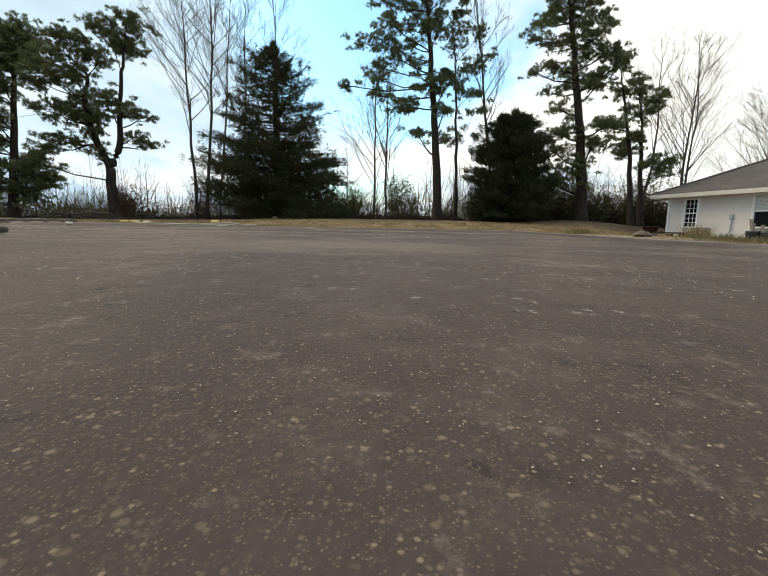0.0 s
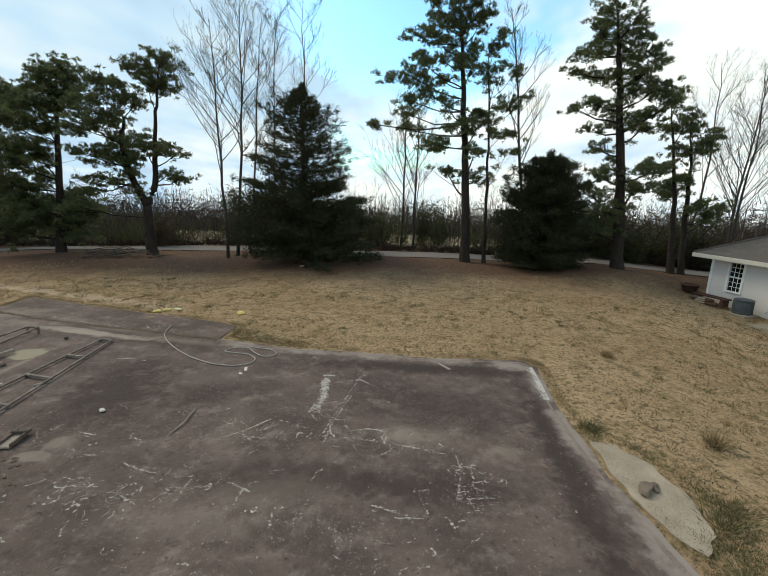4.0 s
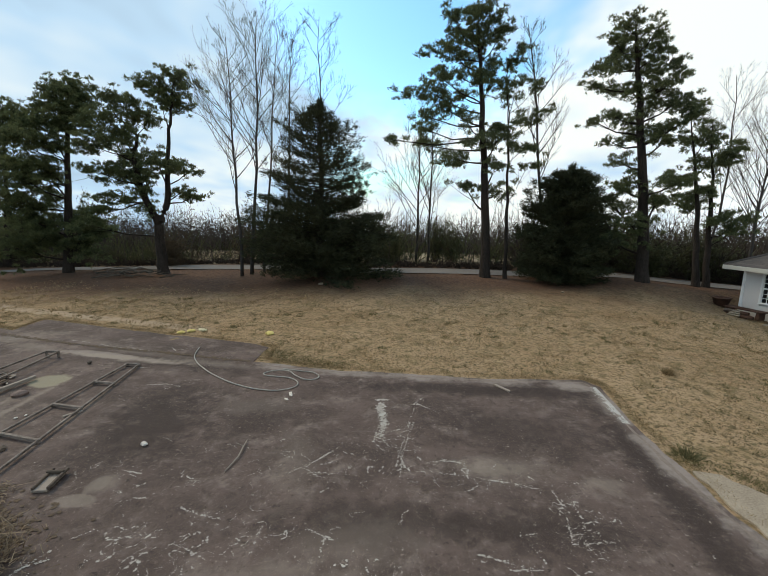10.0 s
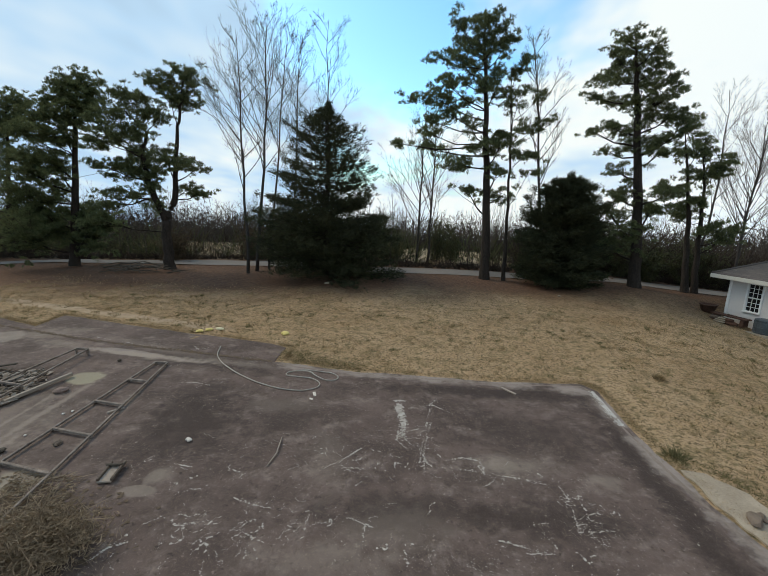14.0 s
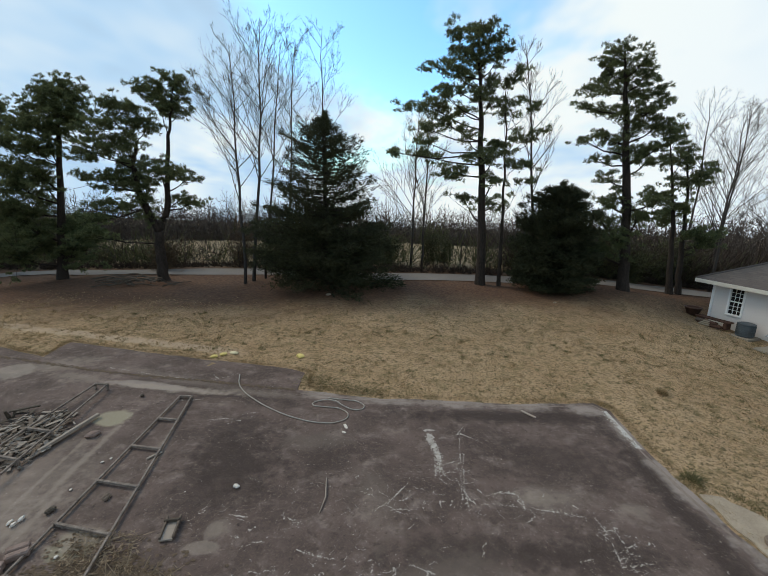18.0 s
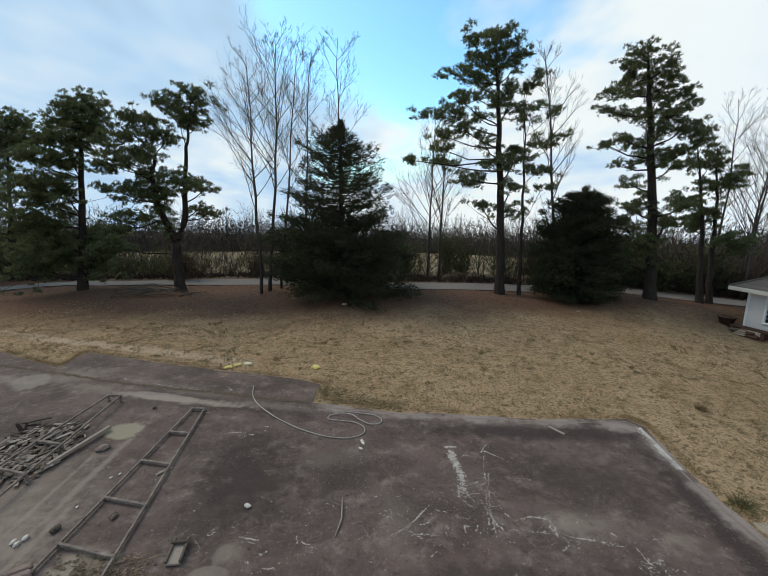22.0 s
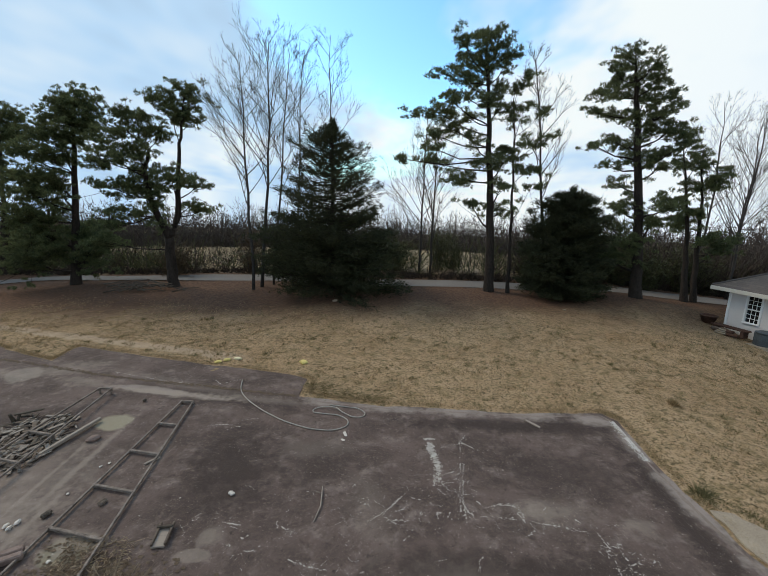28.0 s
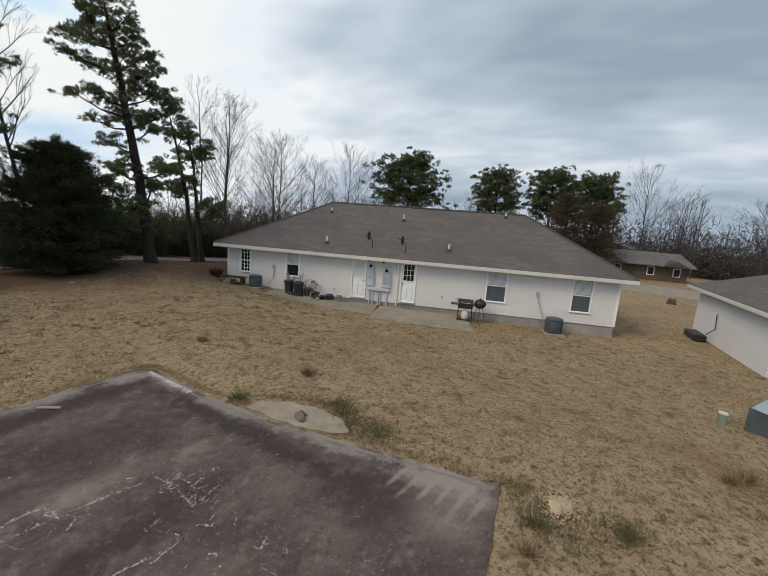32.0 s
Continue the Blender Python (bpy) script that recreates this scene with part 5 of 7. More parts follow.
pine((9.45, 19.40), 48, "tall full pine near the house", TALL + TALL_LOW, [[(0.0, -0.0), (-0.35, 3.48), (-0.79, 6.32), (-1.17, 8.71), (-1.35, 9.96)]], 0.25, 1.35, 1.05)
pine((12.0, 19.8), 49, "slender pine with uneven limbs near the house", UNEVEN, [[(0.0, 0.0), (-0.39, 3.57), (-1.04, 6.91)]], 0.15, 1.3, 1.04)
pine((12.5, 19.9), 50, "leaning pine with sparse needles", SPARSE, [[(-0.0, 0.0), (-0.22, 2.58), (-0.36, 4.58), (-0.66, 6.71)]], 0.14, 1.3, 1.04)
bare_tree((-8.34, 19.46), 9.7, 0.078, 51, "tall leafless grey tree", lean=(-0.35, 0.2), clear=0.36, limbs=22, spread=0.75, size=1.08)
bare_tree((-8.1, 20.01), 10.4, 0.085, 52, "tall leafless grey tree with many twigs", lean=(0.5, 0.2), clear=0.4, limbs=24, spread=0.7, size=1.10)
bare_tree((-7.75, 20.67), 9.9, 0.06, 53, "slim leafless grey tree", lean=(0.9, 0), clear=0.42, limbs=16, spread=0.6, reach=0.27, size=1.12)
bare_tree((-6.85, 21.09), 9.9, 0.058, 54, "slim leafless grey tree behind a cedar", lean=(0.6, 0), clear=0.45, limbs=16, spread=0.6, reach=0.25, size=1.13)
bare_tree((-5.35, 21.08), 10.3, 0.060, 55, "thin leafless tree rising behind a cedar", lean=(0.3, 0), clear=0.5, limbs=15, spread=0.6, reach=0.25, size=1.14)
bare_tree((-0.26, 23.95), 8.2, 0.068, 56, "leafless tree across the road", clear=0.18, limbs=20, spread=0.6, size=1.10)
bare_tree((0.33, 24.21), 7.8, 0.068, 57, "leafless tree across the road", clear=0.2, limbs=18, spread=0.42, size=1.09)
bare_tree((5.8, 20.67), 10.0, 0.083, 58, "tall pale leafless tree behind a cedar", lean=(-1.5, 0.2), clear=0.4, limbs=20, spread=0.6, reach=0.26, size=1.13)
bare_tree((15.6, 21.6), 9.5, 0.075, 59, "leafless spreading tree near the house", clear=0.28, limbs=26)
bare_tree((17.8, 24.4), 10.0, 0.08, 60, "leafless spreading tree behind the house", clear=0.22, limbs=26)
bare_tree((14.20, 22.60), 10.0, 0.075, 61, "leafless tree behind pines", clear=0.4, limbs=12, size=1.00)


def young_growth(base, height, width, seed, label, mat):
    """A loose young bush: a few thin stems with ragged sprays of leaves."""
    g = np.random.default_rng(seed)
    root = thing("young_bush", pose(*base, ground(*base)), label, "bush", "young growth across the road")
    wood, leaves = Build(), Build()
    cs = []
    for i in range(9):
        top = np.array([g.normal(0, width * 0.55), g.normal(0, width * 0.4), height * g.uniform(0.45, 1.0)])
        p = wander((g.normal(0, 0.12), g.normal(0, 0.1), -0.05), top, 6, 0.05, g)
        wood.tube(p, np.linspace(0.022, 0.006, 6), 4, False)
        for q in p[1:]:
            k = int(g.uniform(4, 26))
            cs.append(q + g.normal(0, 1, (k, 3)) * np.array([width * 0.28, width * 0.25, height * 0.09]))
    c = np.concatenate(cs)
    c[:, 2] = np.maximum(c[:, 2], 0.05)
    c = np.repeat(c, 5, axis=0) + g.normal(0, 0.06, (len(c) * 5, 3))
    leaves.blades(c, c + g.normal(0, 0.09, c.shape), 0.035)
    part("stems", wood, M_TWIG, root)
    part("leaves", leaves, mat, root)


for bx, by, hh, ww, seed, kind_ in ((7.3, 24.1, 2.7, 0.9, 181, 0), (8.4, 22.8, 3.1, 0.9, 182, 0), (10.4, 22.4, 2.8, 1.0, 183, 0), (11.6, 22.2, 2.2, 0.8, 184, 0), (13.6, 22.6, 3.1, 1.0, 185, 0), (15.2, 23.0, 2.6, 0.9, 186, 0),
                                    (-1.6, 25.0, 2.1, 0.7, 187, 0), (0.8, 25.3, 2.6, 0.8, 188, 0), (1.9, 26.0, 2.2, 0.8, 189, 0), (-10.0, 24.2, 2.9, 0.9, 190, 1), (-13.8, 22.7, 1.7, 0.9, 191, 1), (-7.6, 24.9, 1.8, 0.7, 192, 1)):
    young_growth((bx, by), hh, ww, seed, "young olive evergreen across the road" if not kind_ else "dark brown dead bush across the road", M_RUSSET if kind_ else M_HAZEL)


# ---- brush and woods in the distance ----
def field_view(x):
    """Where the growth beside the road is thin enough to show the field."""
    return ((x > -1.4) & (x < 4.0)) | ((x > -12.5) & (x < -9.0))


def brush_bank(name, count, xr, yr, h, mat, label, seed, width=0.02, thin=0.35):
    g = np.random.default_rng(seed)
    b = Build()
    x, y = g.uniform(*xr, count), g.uniform(*yr, count)
    y = y + 0.9 * ease((-3 - x) / 5)
    keep = ~field_view(x) | (g.uniform(0, 1, count) < thin)
    x, y = x[keep], y[keep]
    count = len(x)
    k = 34
    c = np.stack([x, y, terrain(x, y)], 1)
    hh = h * g.uniform(0.35, 1.2, count)
    base = np.repeat(c, k, axis=0)
    hk = np.repeat(hh, k)
    d = g.normal(0, 0.38, base.shape)
    d[:, 2] = np.abs(g.normal(0.75, 0.3, len(base)))
    low = base + g.uniform(0, 0.55, len(base))[:, None] * d * hk[:, None]
    b.blades(low, low + (d + g.normal(0, 0.35, d.shape)) * (hk * g.uniform(0.25, 0.6, len(base)))[:, None], width)
    setting(name, b, mat, label, "brush", "stuff")


brush_bank("roadside_brush", 1900, (-40, 34), (22.4, 23.8), 0.45, M_BANK, "low dead brown brush along the road", 71, 0.025, 1.0)
brush_bank("thicket", 620, (5.5, 26), (22.8, 26.5), 2.9, M_BANK, "tangled brown thicket across the road", 76, 0.03)
brush_bank("evergreen_brush", 420, (-40, 34), (23.3, 26.6), 2.3, M_HAZEL, "olive green saplings along the far road side", 72, 0.05)
brush_bank("twig_brush", 820, (-44, 36), (23.8, 28.8), 2.5, M_BANK, "tangled brown leafless brush", 73, 0.018)
saplings = Build()
gs = np.random.default_rng(74)
for i in range(230):
    sx, sy = gs.uniform(-38, 32), gs.uniform(23.4, 27.2)
    if field_view(np.array(sx)) and i % 3:
        continue
    bare_mesh(gs.uniform(1.8, 4.6), 0.025, 7400 + i, depth=2, clear=0.15, limbs=6, b=saplings, origin=(sx, sy, ground(sx, sy)))
setting("sapling_thicket", saplings, M_TWIG, "thin leafless saplings beyond the road", "saplings", "stuff")
far_woods = Build()
gw = np.random.default_rng(75)
for i in range(150):
    a = gw.uniform(radians(-66), radians(40))
    d = gw.uniform(58, 78)
    sx, sy = d * math.sin(a), d * math.cos(a)
    bare_mesh(gw.uniform(4.0, 7.0), 0.09, 7600 + i, depth=2, clear=0.12, limbs=11, b=far_woods, origin=(sx, sy, ground(sx, sy)), reach=0.4)
for i in range(110):
    a = gw.uniform(radians(38), radians(120))
    d = gw.uniform(52, 74)
    sx, sy = d * math.sin(a), d * math.cos(a)
    bare_mesh(gw.uniform(6.0, 10.0), 0.075, 7900 + i, depth=2, clear=0.12, limbs=18, b=far_woods, origin=(sx, sy, ground(sx, sy)), reach=0.4)
setting("far_woods", far_woods, M_TWIG, "grey leafless woods in the distance", "woods", "stuff")
wood_fill = []
for k, (a0, a1, d0, d1, n_, h_) in enumerate([(-66, 40, 62, 76, 3300, 5.9), (38, 120, 56, 70, 2300, 6.8)]):
    g = np.random.default_rng(770 + k)
    aa, dd = np.radians(g.uniform(a0, a1, n_)), g.uniform(d0, d1, n_)
    x, y = dd * np.sin(aa), dd * np.cos(aa)
    c = np.repeat(np.stack([x, y, terrain(x, y)], 1), 52, axis=0)
    d = g.normal(0, 0.5, c.shape)
    d[:, 2] = np.clip(np.abs(g.normal(0.6, 0.3, len(c))), 0, 1.0)
    low = c + d * (h_ * g.uniform(0, 1, len(c)) ** 1.3 * np.repeat(g.uniform(0.5, 1.1, n_), 52))[:, None]
    setting("undergrowth", Build().blades(low, low + (d * 0.5 + g.normal(0, 0.5, d.shape)) * g.uniform(0.4, 1.0, len(c))[:, None], 0.095), M_TWIG, "dense brown undergrowth of the far woods", "undergrowth", "stuff")


# ---- the long white house ----
HOUSE_A, HOUSE_B = Vector((11.83, 17.05, 0.0)), Vector((17.33, 0.52, 0.2))
hu = (HOUSE_B - HOUSE_A).normalized()
hn = Vector((0, 0, 1)).cross(hu).normalized()
hz = hu.cross(hn)
HOUSE = Matrix(((hu.x, hn.x, hz.x, HOUSE_A.x), (hu.y, hn.y, hz.y, HOUSE_A.y), (hu.z, hn.z, hz.z, HOUSE_A.z), (0, 0, 0, 1)))
LEN, DEEP, TOP, LOW = 17.42, 9.4, 1.36, -0.60
OPEN = {"win1": (0.64, 1.18, 0.13, 1.24), "win2": (2.98, 3.64, 0.13, 1.28), "door1": (6.17, 6.86, -0.53, 1.25), "door2": (8.43, 9.13, -0.53, 1.31),
        "win3": (12.15, 13.0, -0.08, 1.35), "win4": (15.62, 16.4, -0.14, 1.29)}


def spans(z0, z1, holes, length):
    """Stretches of a course between z0 and z1 that no opening takes away."""
    cuts = sorted((a, b) for a, b, c, d in holes if c < z1 - 0.01 and d > z0 + 0.01)
    out, p = [], 0.0
    for a, b in cuts:
        if a > p:
            out.append((p, a))
        p = b
    return out + [(p, length)]


def wall_grid(b, length, z0, z1, holes, v0, v1):
    zs = sorted({z0, z1, *[h[2] for h in holes], *[h[3] for h in holes]})
    for lo, hi in zip(zs[:-1], zs[1:]):
        for a, c in spans(lo, hi, holes, length):
            b.box(((a + c) / 2, (v0 + v1) / 2, (lo + hi) / 2), (c - a, v1 - v0, hi - lo))
    return b


house = thing("house", HOUSE, "long low white vinyl-sided house with a brown hip roof", "house")
holes = list(OPEN.values())
front = part("wall", wall_grid(Build(), LEN, LOW, TOP, holes, 0.02, 0.2), M_SIDING, house, "white lap siding")
ends = Build()
for u in (0.1, LEN - 0.1):
    ends.box((u, DEEP / 2 + 0.1, (LOW + TOP) / 2), (0.2, DEEP - 0.2, TOP - LOW))
ends.box((LEN / 2, DEEP - 0.1, (LOW + TOP) / 2), (LEN - 0.4, 0.2, TOP - LOW))
part("wall", ends, M_SIDING, house)
part("ceiling", Build().box((LEN / 2, DEEP / 2, TOP + 0.02), (LEN - 0.4, DEEP - 0.4, 0.03)), M_TRIM, house)
part("floor", Build().box((LEN / 2, DEEP / 2, LOW + 0.02), (LEN - 0.4, DEEP - 0.4, 0.03)), M_BLOCK, house)
part("foundation", Build().box((LEN / 2, DEEP / 2 + 0.02, -1.05), (LEN - 0.02, DEEP - 0.02, 0.9)), M_BLOCK, house, "grey block foundation")

# hip roof with shingle courses along the slopes
EAVE, RIDGE, OVER = 1.44, 3.72, 0.46
corners = [(-OVER, -OVER), (LEN + OVER, -OVER), (LEN + OVER, DEEP + OVER), (-OVER, DEEP + OVER)]
R0, R1 = (3.62, DEEP / 2, RIDGE), (14.0, DEEP / 2, RIDGE)
rb = Build()
vs = [(*c, EAVE) for c in corners] + [R0, R1] + [(*c, EAVE - 0.06) for c in corners]
rb.add(vs, [(0, 1, 5, 4), (1, 2, 5), (2, 3, 4, 5), (3, 0, 4), (9, 8, 7, 6), (0, 6, 7, 1), (1, 7, 8, 2), (2, 8, 9, 3), (3, 9, 6, 0)])
roof = part("roof", rb, M_SHINGLE, house, "weathered brown shingles")
uv = roof.data.uv_layers.new(name="UVMap")
for poly in roof.data.polygons:
    nrm = poly.normal
    across = Vector((0, 0, 1)).cross(nrm)
    across = across.normalized() if across.length > 0.01 else Vector((1, 0, 0))
    up_ = nrm.cross(across)
    for li in poly.loop_indices:
        co = roof.data.vertices[roof.data.loops[li].vertex_index].co
        uv.data[li].uv = (co @ across, co @ up_)
part("ridge_cap", Build().tube([(R0[0], R0[1], RIDGE + 0.01), (R1[0], R1[1], RIDGE + 0.01)], 0.06, 6), M_SHINGLE, house)
for a, b_ in ((corners[0], R0), (corners[1], R1), (corners[2], R1), (corners[3], R0)):
    part("hip_cap", Build().tube([(*a, EAVE + 0.01), (b_[0], b_[1], RIDGE + 0.01)], 0.045, 6), M_SHINGLE, house)
for i in range(4):
    a, c = corners[i], corners[(i + 1) % 4]
    d = math.hypot(c[0] - a[0], c[1] - a[1])
    m = pose((a[0] + c[0]) / 2, (a[1] + c[1]) / 2, EAVE - 0.085, 0, 0, math.degrees(math.atan2(c[1] - a[1], c[0] - a[0])))
    part("fascia", Build().box((0, -0.012, 0), (d + 0.05, 0.03, 0.15), m, 0.004), M_CREAM, house, "cream fascia board")
sof = Build()
sof.box((LEN / 2, -OVER / 2 + 0.005, TOP - 0.0), (LEN + 2 * OVER - 0.05, OVER - 0.02, 0.02))
sof.box((-OVER / 2, DEEP / 2, TOP - 0.0), (OVER - 0.02, DEEP, 0.02))
sof.box((LEN + OVER / 2, DEEP / 2, TOP - 0.0), (OVER - 0.02, DEEP, 0.02))
part("soffit", sof, M_TRIM, house)
for u in (0.03, LEN - 0.03):
    part("corner_trim", Build().box((u, -0.02, (LOW + TOP) / 2), (0.09, 0.05, TOP - LOW - 0.02), None, 0.006), M_TRIM, house)


def window(o, light, blind_to, rows_=1, cols=1, screen=False):
    u0, u1, z0, z1 = o
    w, h = u1 - u0, z1 - z0
    win = part("window", frame_build(w + 0.05, h + 0.05, 0.07, 0.09), M_TRIM, house)
    win.location = ((u0 + u1) / 2, 0.0, (z0 + z1) / 2)
    part("sill", Build().box((0, -0.04, -h / 2 + 0.01), (w + 0.05, 0.07, 0.035), None, 0.006), M_TRIM, win)
    part("meeting_rail", Build().box((0, 0.01, 0), (w - 0.09, 0.05, 0.045), None, 0.005), M_TRIM, win)
    for s in (-1, 1):
        part("pane", Build().box((0, 0.035, s * (h / 4 - 0.005)), (w - 0.09, 0.006, h / 2 - 0.06)), M_GLASS, win)
    for k in (-1, 1):
        hh = h / 2 - 0.06
        zc = k * (h / 4 - 0.005)
        for i in range(1, cols):
            part("muntin", Build().box((-w / 2 + 0.045 + (w - 0.09) * i / cols, 0.022, zc), (0.016, 0.014, hh)), M_TRIM, win)
        for i in range(1, rows_):
            part("muntin", Build().box((0, 0.022, zc - hh / 2 + hh * i / rows_), (w - 0.09, 0.014, 0.016)), M_TRIM, win)
    if blind_to:
        top = h / 2 - 0.05
        b = Build()
        k = int((blind_to * h) / 0.045)
        for i in range(k):
            b.box((0, 0.028, top - 0.045 * (i + 0.5)), (w - 0.1, 0.006, 0.038))
        part("blind", b, M_BLIND, win, "white slatted blind, half drawn")
    if screen:
        part("screen", Build().box((0, 0.024, -h / 4), (w - 0.1, 0.004, h / 2 - 0.06)), M_UNIT, win)
    return win


def frame_build(w, h, t, depth):
    b = Build()
    for s in (-1, 1):
        b.box((s * (w / 2 - t / 2), 0, 0), (t, depth, h), None, 0.006)
        b.box((0, 0, s * (h / 2 - t / 2)), (w - 2 * t, depth, t), None, 0.006)
    return b


window(OPEN["win1"], 0, 0, 3, 3)
window(OPEN["win2"], 0, 0.48, 1, 1)
window(OPEN["win3"], 0, 0.46, 1, 1, True)
window(OPEN["win4"], 0, 0.47, 1, 1, True)


def door(o, lites):
    u0, u1, z0, z1 = o
    w, h = u1 - u0, z1 - z0
    d = part("door", Build().box((0, 0.03, -0.02), (w - 0.1, 0.045, h - 0.06), None, 0.006), M_TRIM, house, "white painted back door")
    d.location = ((u0 + u1) / 2, 0.0, (z0 + z1) / 2)
    part("frame", frame_build(w, h, 0.05, 0.1), M_TRIM, d)
    gw_, gh = w - 0.24, 0.72
    zc = h / 2 - 0.12 - gh / 2
    part("glass", Build().box((0, 0.0, zc), (gw_, 0.012, gh)), M_GLASS if lites else M_BLIND, d)
    part("bead", _shift(frame_build(gw_ + 0.05, gh + 0.05, 0.03, 0.03), (0, -0.002, zc)), M_TRIM, d)
    if lites:
        for i in (1, 2):
            part("muntin", Build().box((-gw_ / 2 + gw_ * i / 3, -0.01, zc), (0.018, 0.014, gh)), M_TRIM, d)
            part("muntin", Build().box((0, -0.01, zc - gh / 2 + gh * i / 3), (gw_, 0.014, 0.018)), M_TRIM, d)
    for s in (-1, 1):
        part("panel", Build().box((s * (w / 4 - 0.045), -0.002, -h / 4 - 0.03), (w / 2 - 0.16, 0.025, 0.5), None, 0.01), M_TRIM, d)
    part("knob", Build().lathe([(0.0, -0.03), (0.022, -0.02), (0.026, 0.0), (0.018, 0.02), (0.0, 0.03)], ((-1 if lites else 1) * (w / 2 - 0.1), -0.03, -0.06), 10), M_BLACK, d)
    part("threshold", Build().box((0, -0.03, -h / 2 + 0.01), (w, 0.12, 0.04), None, 0.006), M_GREY, d)
    return d


def _shift(b, o):
    b.v = [v + np.array(o) for v in b.v]
    return b


door(OPEN["door1"], False)
door(OPEN["door2"], True)
# roof pipes, dishes
for u, v, h in ((3.95, 3.5, 0.25), (4.8, 0.36, 0.3), (7.9, 3.1, 0.34), (10.4, 0.55, 0.3), (13.0, 4.3, 0.22)):
    z = EAVE + (v + OVER) * (RIDGE - EAVE) / (DEEP / 2 + OVER)
    p = part("vent_pipe", Build().tube([(u, v, z - 0.05), (u, v, z + h)], 0.045, 10), M_WHITE, house, "white vent pipe")
    part("flashing", Build().lathe([(0.13, -0.06), (0.1, 0.03), (0.06, 0.1), (0.055, 0.1)], (u, v, z), 12), M_BLACK, p)
for u, v in ((6.97, 0.3), (8.53, 0.15)):
    z = EAVE + (v + OVER) * (RIDGE - EAVE) / (DEEP / 2 + OVER)
    mast = part("dish_mast", Build().tube([(u, v, z - 0.02), (u, v - 0.02, z + 0.3), (u - 0.05, v - 0.05, z + 0.42)], 0.02, 8), M_BLACK, house, "black mast")
    part("dish", dish_build := Build().add([(u - 0.16 + 0.19 * math.cos(a) * 0.35 + 0.0, v - 0.06 + 0.05 * math.cos(a), z + 0.52 + 0.2 * math.sin(a)) for a in np.linspace(0, 6.283, 13)[:-1]] + [(u - 0.1, v + 0.0, z + 0.5)], [(i, (i + 1) % 12, 12) for i in range(12)]), M_BLACK, mast)
    part("arm", Build().tube([(u - 0.05, v - 0.05, z + 0.42), (u - 0.36, v - 0.2, z + 0.62)], 0.012, 6), M_BLACK, mast)
# power boxes on the wall
mb = part("meter_box", Build().box((7.07, -0.06, 0.66), (0.32, 0.14, 1.12), None, 0.012), M_PANEL, house, "pale grey power box")
part("lid", Build().box((7.07, -0.135, 0.66), (0.26, 0.012, 0.5), None, 0.004), M_GREY, mb)
part("meter", Build().lathe([(0.075, 0), (0.075, 0.06), (0.05, 0.09)], (0, 0, 0), 14), M_GLASS, mb).matrix_local = pose(7.07, -0.12, 1.0, 90, 0, 0)
mb2 = part("meter_box", Build().box((7.8, -0.06, 0.54), (0.38, 0.14, 0.92), None, 0.012), M_PANEL, house, "pale grey power box")
part("lid", Build().box((7.8, -0.135, 0.52), (0.31, 0.012, 0.62), None, 0.004), M_GREY, mb2)
part("meter", Build().lathe([(0.075, 0), (0.075, 0.06), (0.05, 0.09)], (0, 0, 0), 14), M_GLASS, mb2).matrix_local = pose(7.8, -0.12, 0.85, 90, 0, 0)
part("trough", Build().box((7.45, -0.07, -0.03), (1.05, 0.13, 0.14), None, 0.01), M_PANEL, house, "pale grey wiring trough")
for u in (7.05, 7.2, 7.45, 7.55, 7.85):
    part("conduit", Build().tube([(u, -0.06, -0.08), (u, -0.06, -0.78)], 0.028, 8), M_PANEL, house)
for u in (6.98, 7.62):
    part("lamp", Build().lathe([(0.02, 0.07), (0.05, 0.05), (0.045, -0.06), (0.02, -0.09)], (u + 0.0, -0.08, 1.24), 10), M_BLACK, house, "small black wall lamp")
part("downspout", Build().tube([(8.3, -0.05, 1.3), (8.3, -0.05, -0.7)], 0.03, 8), M_TRIM, house)
part("line_set", Build().tube([(2.38, -0.03, 0.5), (2.38, -0.06, 0.0), (2.2, -0.2, -0.3)], 0.025, 8), M_GREY, house)
part("disconnect_box", Build().box((2.38, -0.05, 0.52), (0.12, 0.08, 0.18), None, 0.01), M_GREY, house)
part("line_set", Build().tube([(14.28, -0.04, 0.42), (14.42, -0.08, -0.1), (14.6, -0.3, -0.6)], 0.022, 8), M_GREY, house)
part("disconnect_box", Build().box((14.27, -0.05, 0.46), (0.13, 0.08, 0.2), None, 0.01), M_GREY, house)
for u in (10.3, 11.0, 5.4):
    part("wall_vent", Build().box((u, -0.03, -0.1 if u > 6 else -0.25), (0.07, 0.04, 0.09), None, 0.006), M_GREY, house)
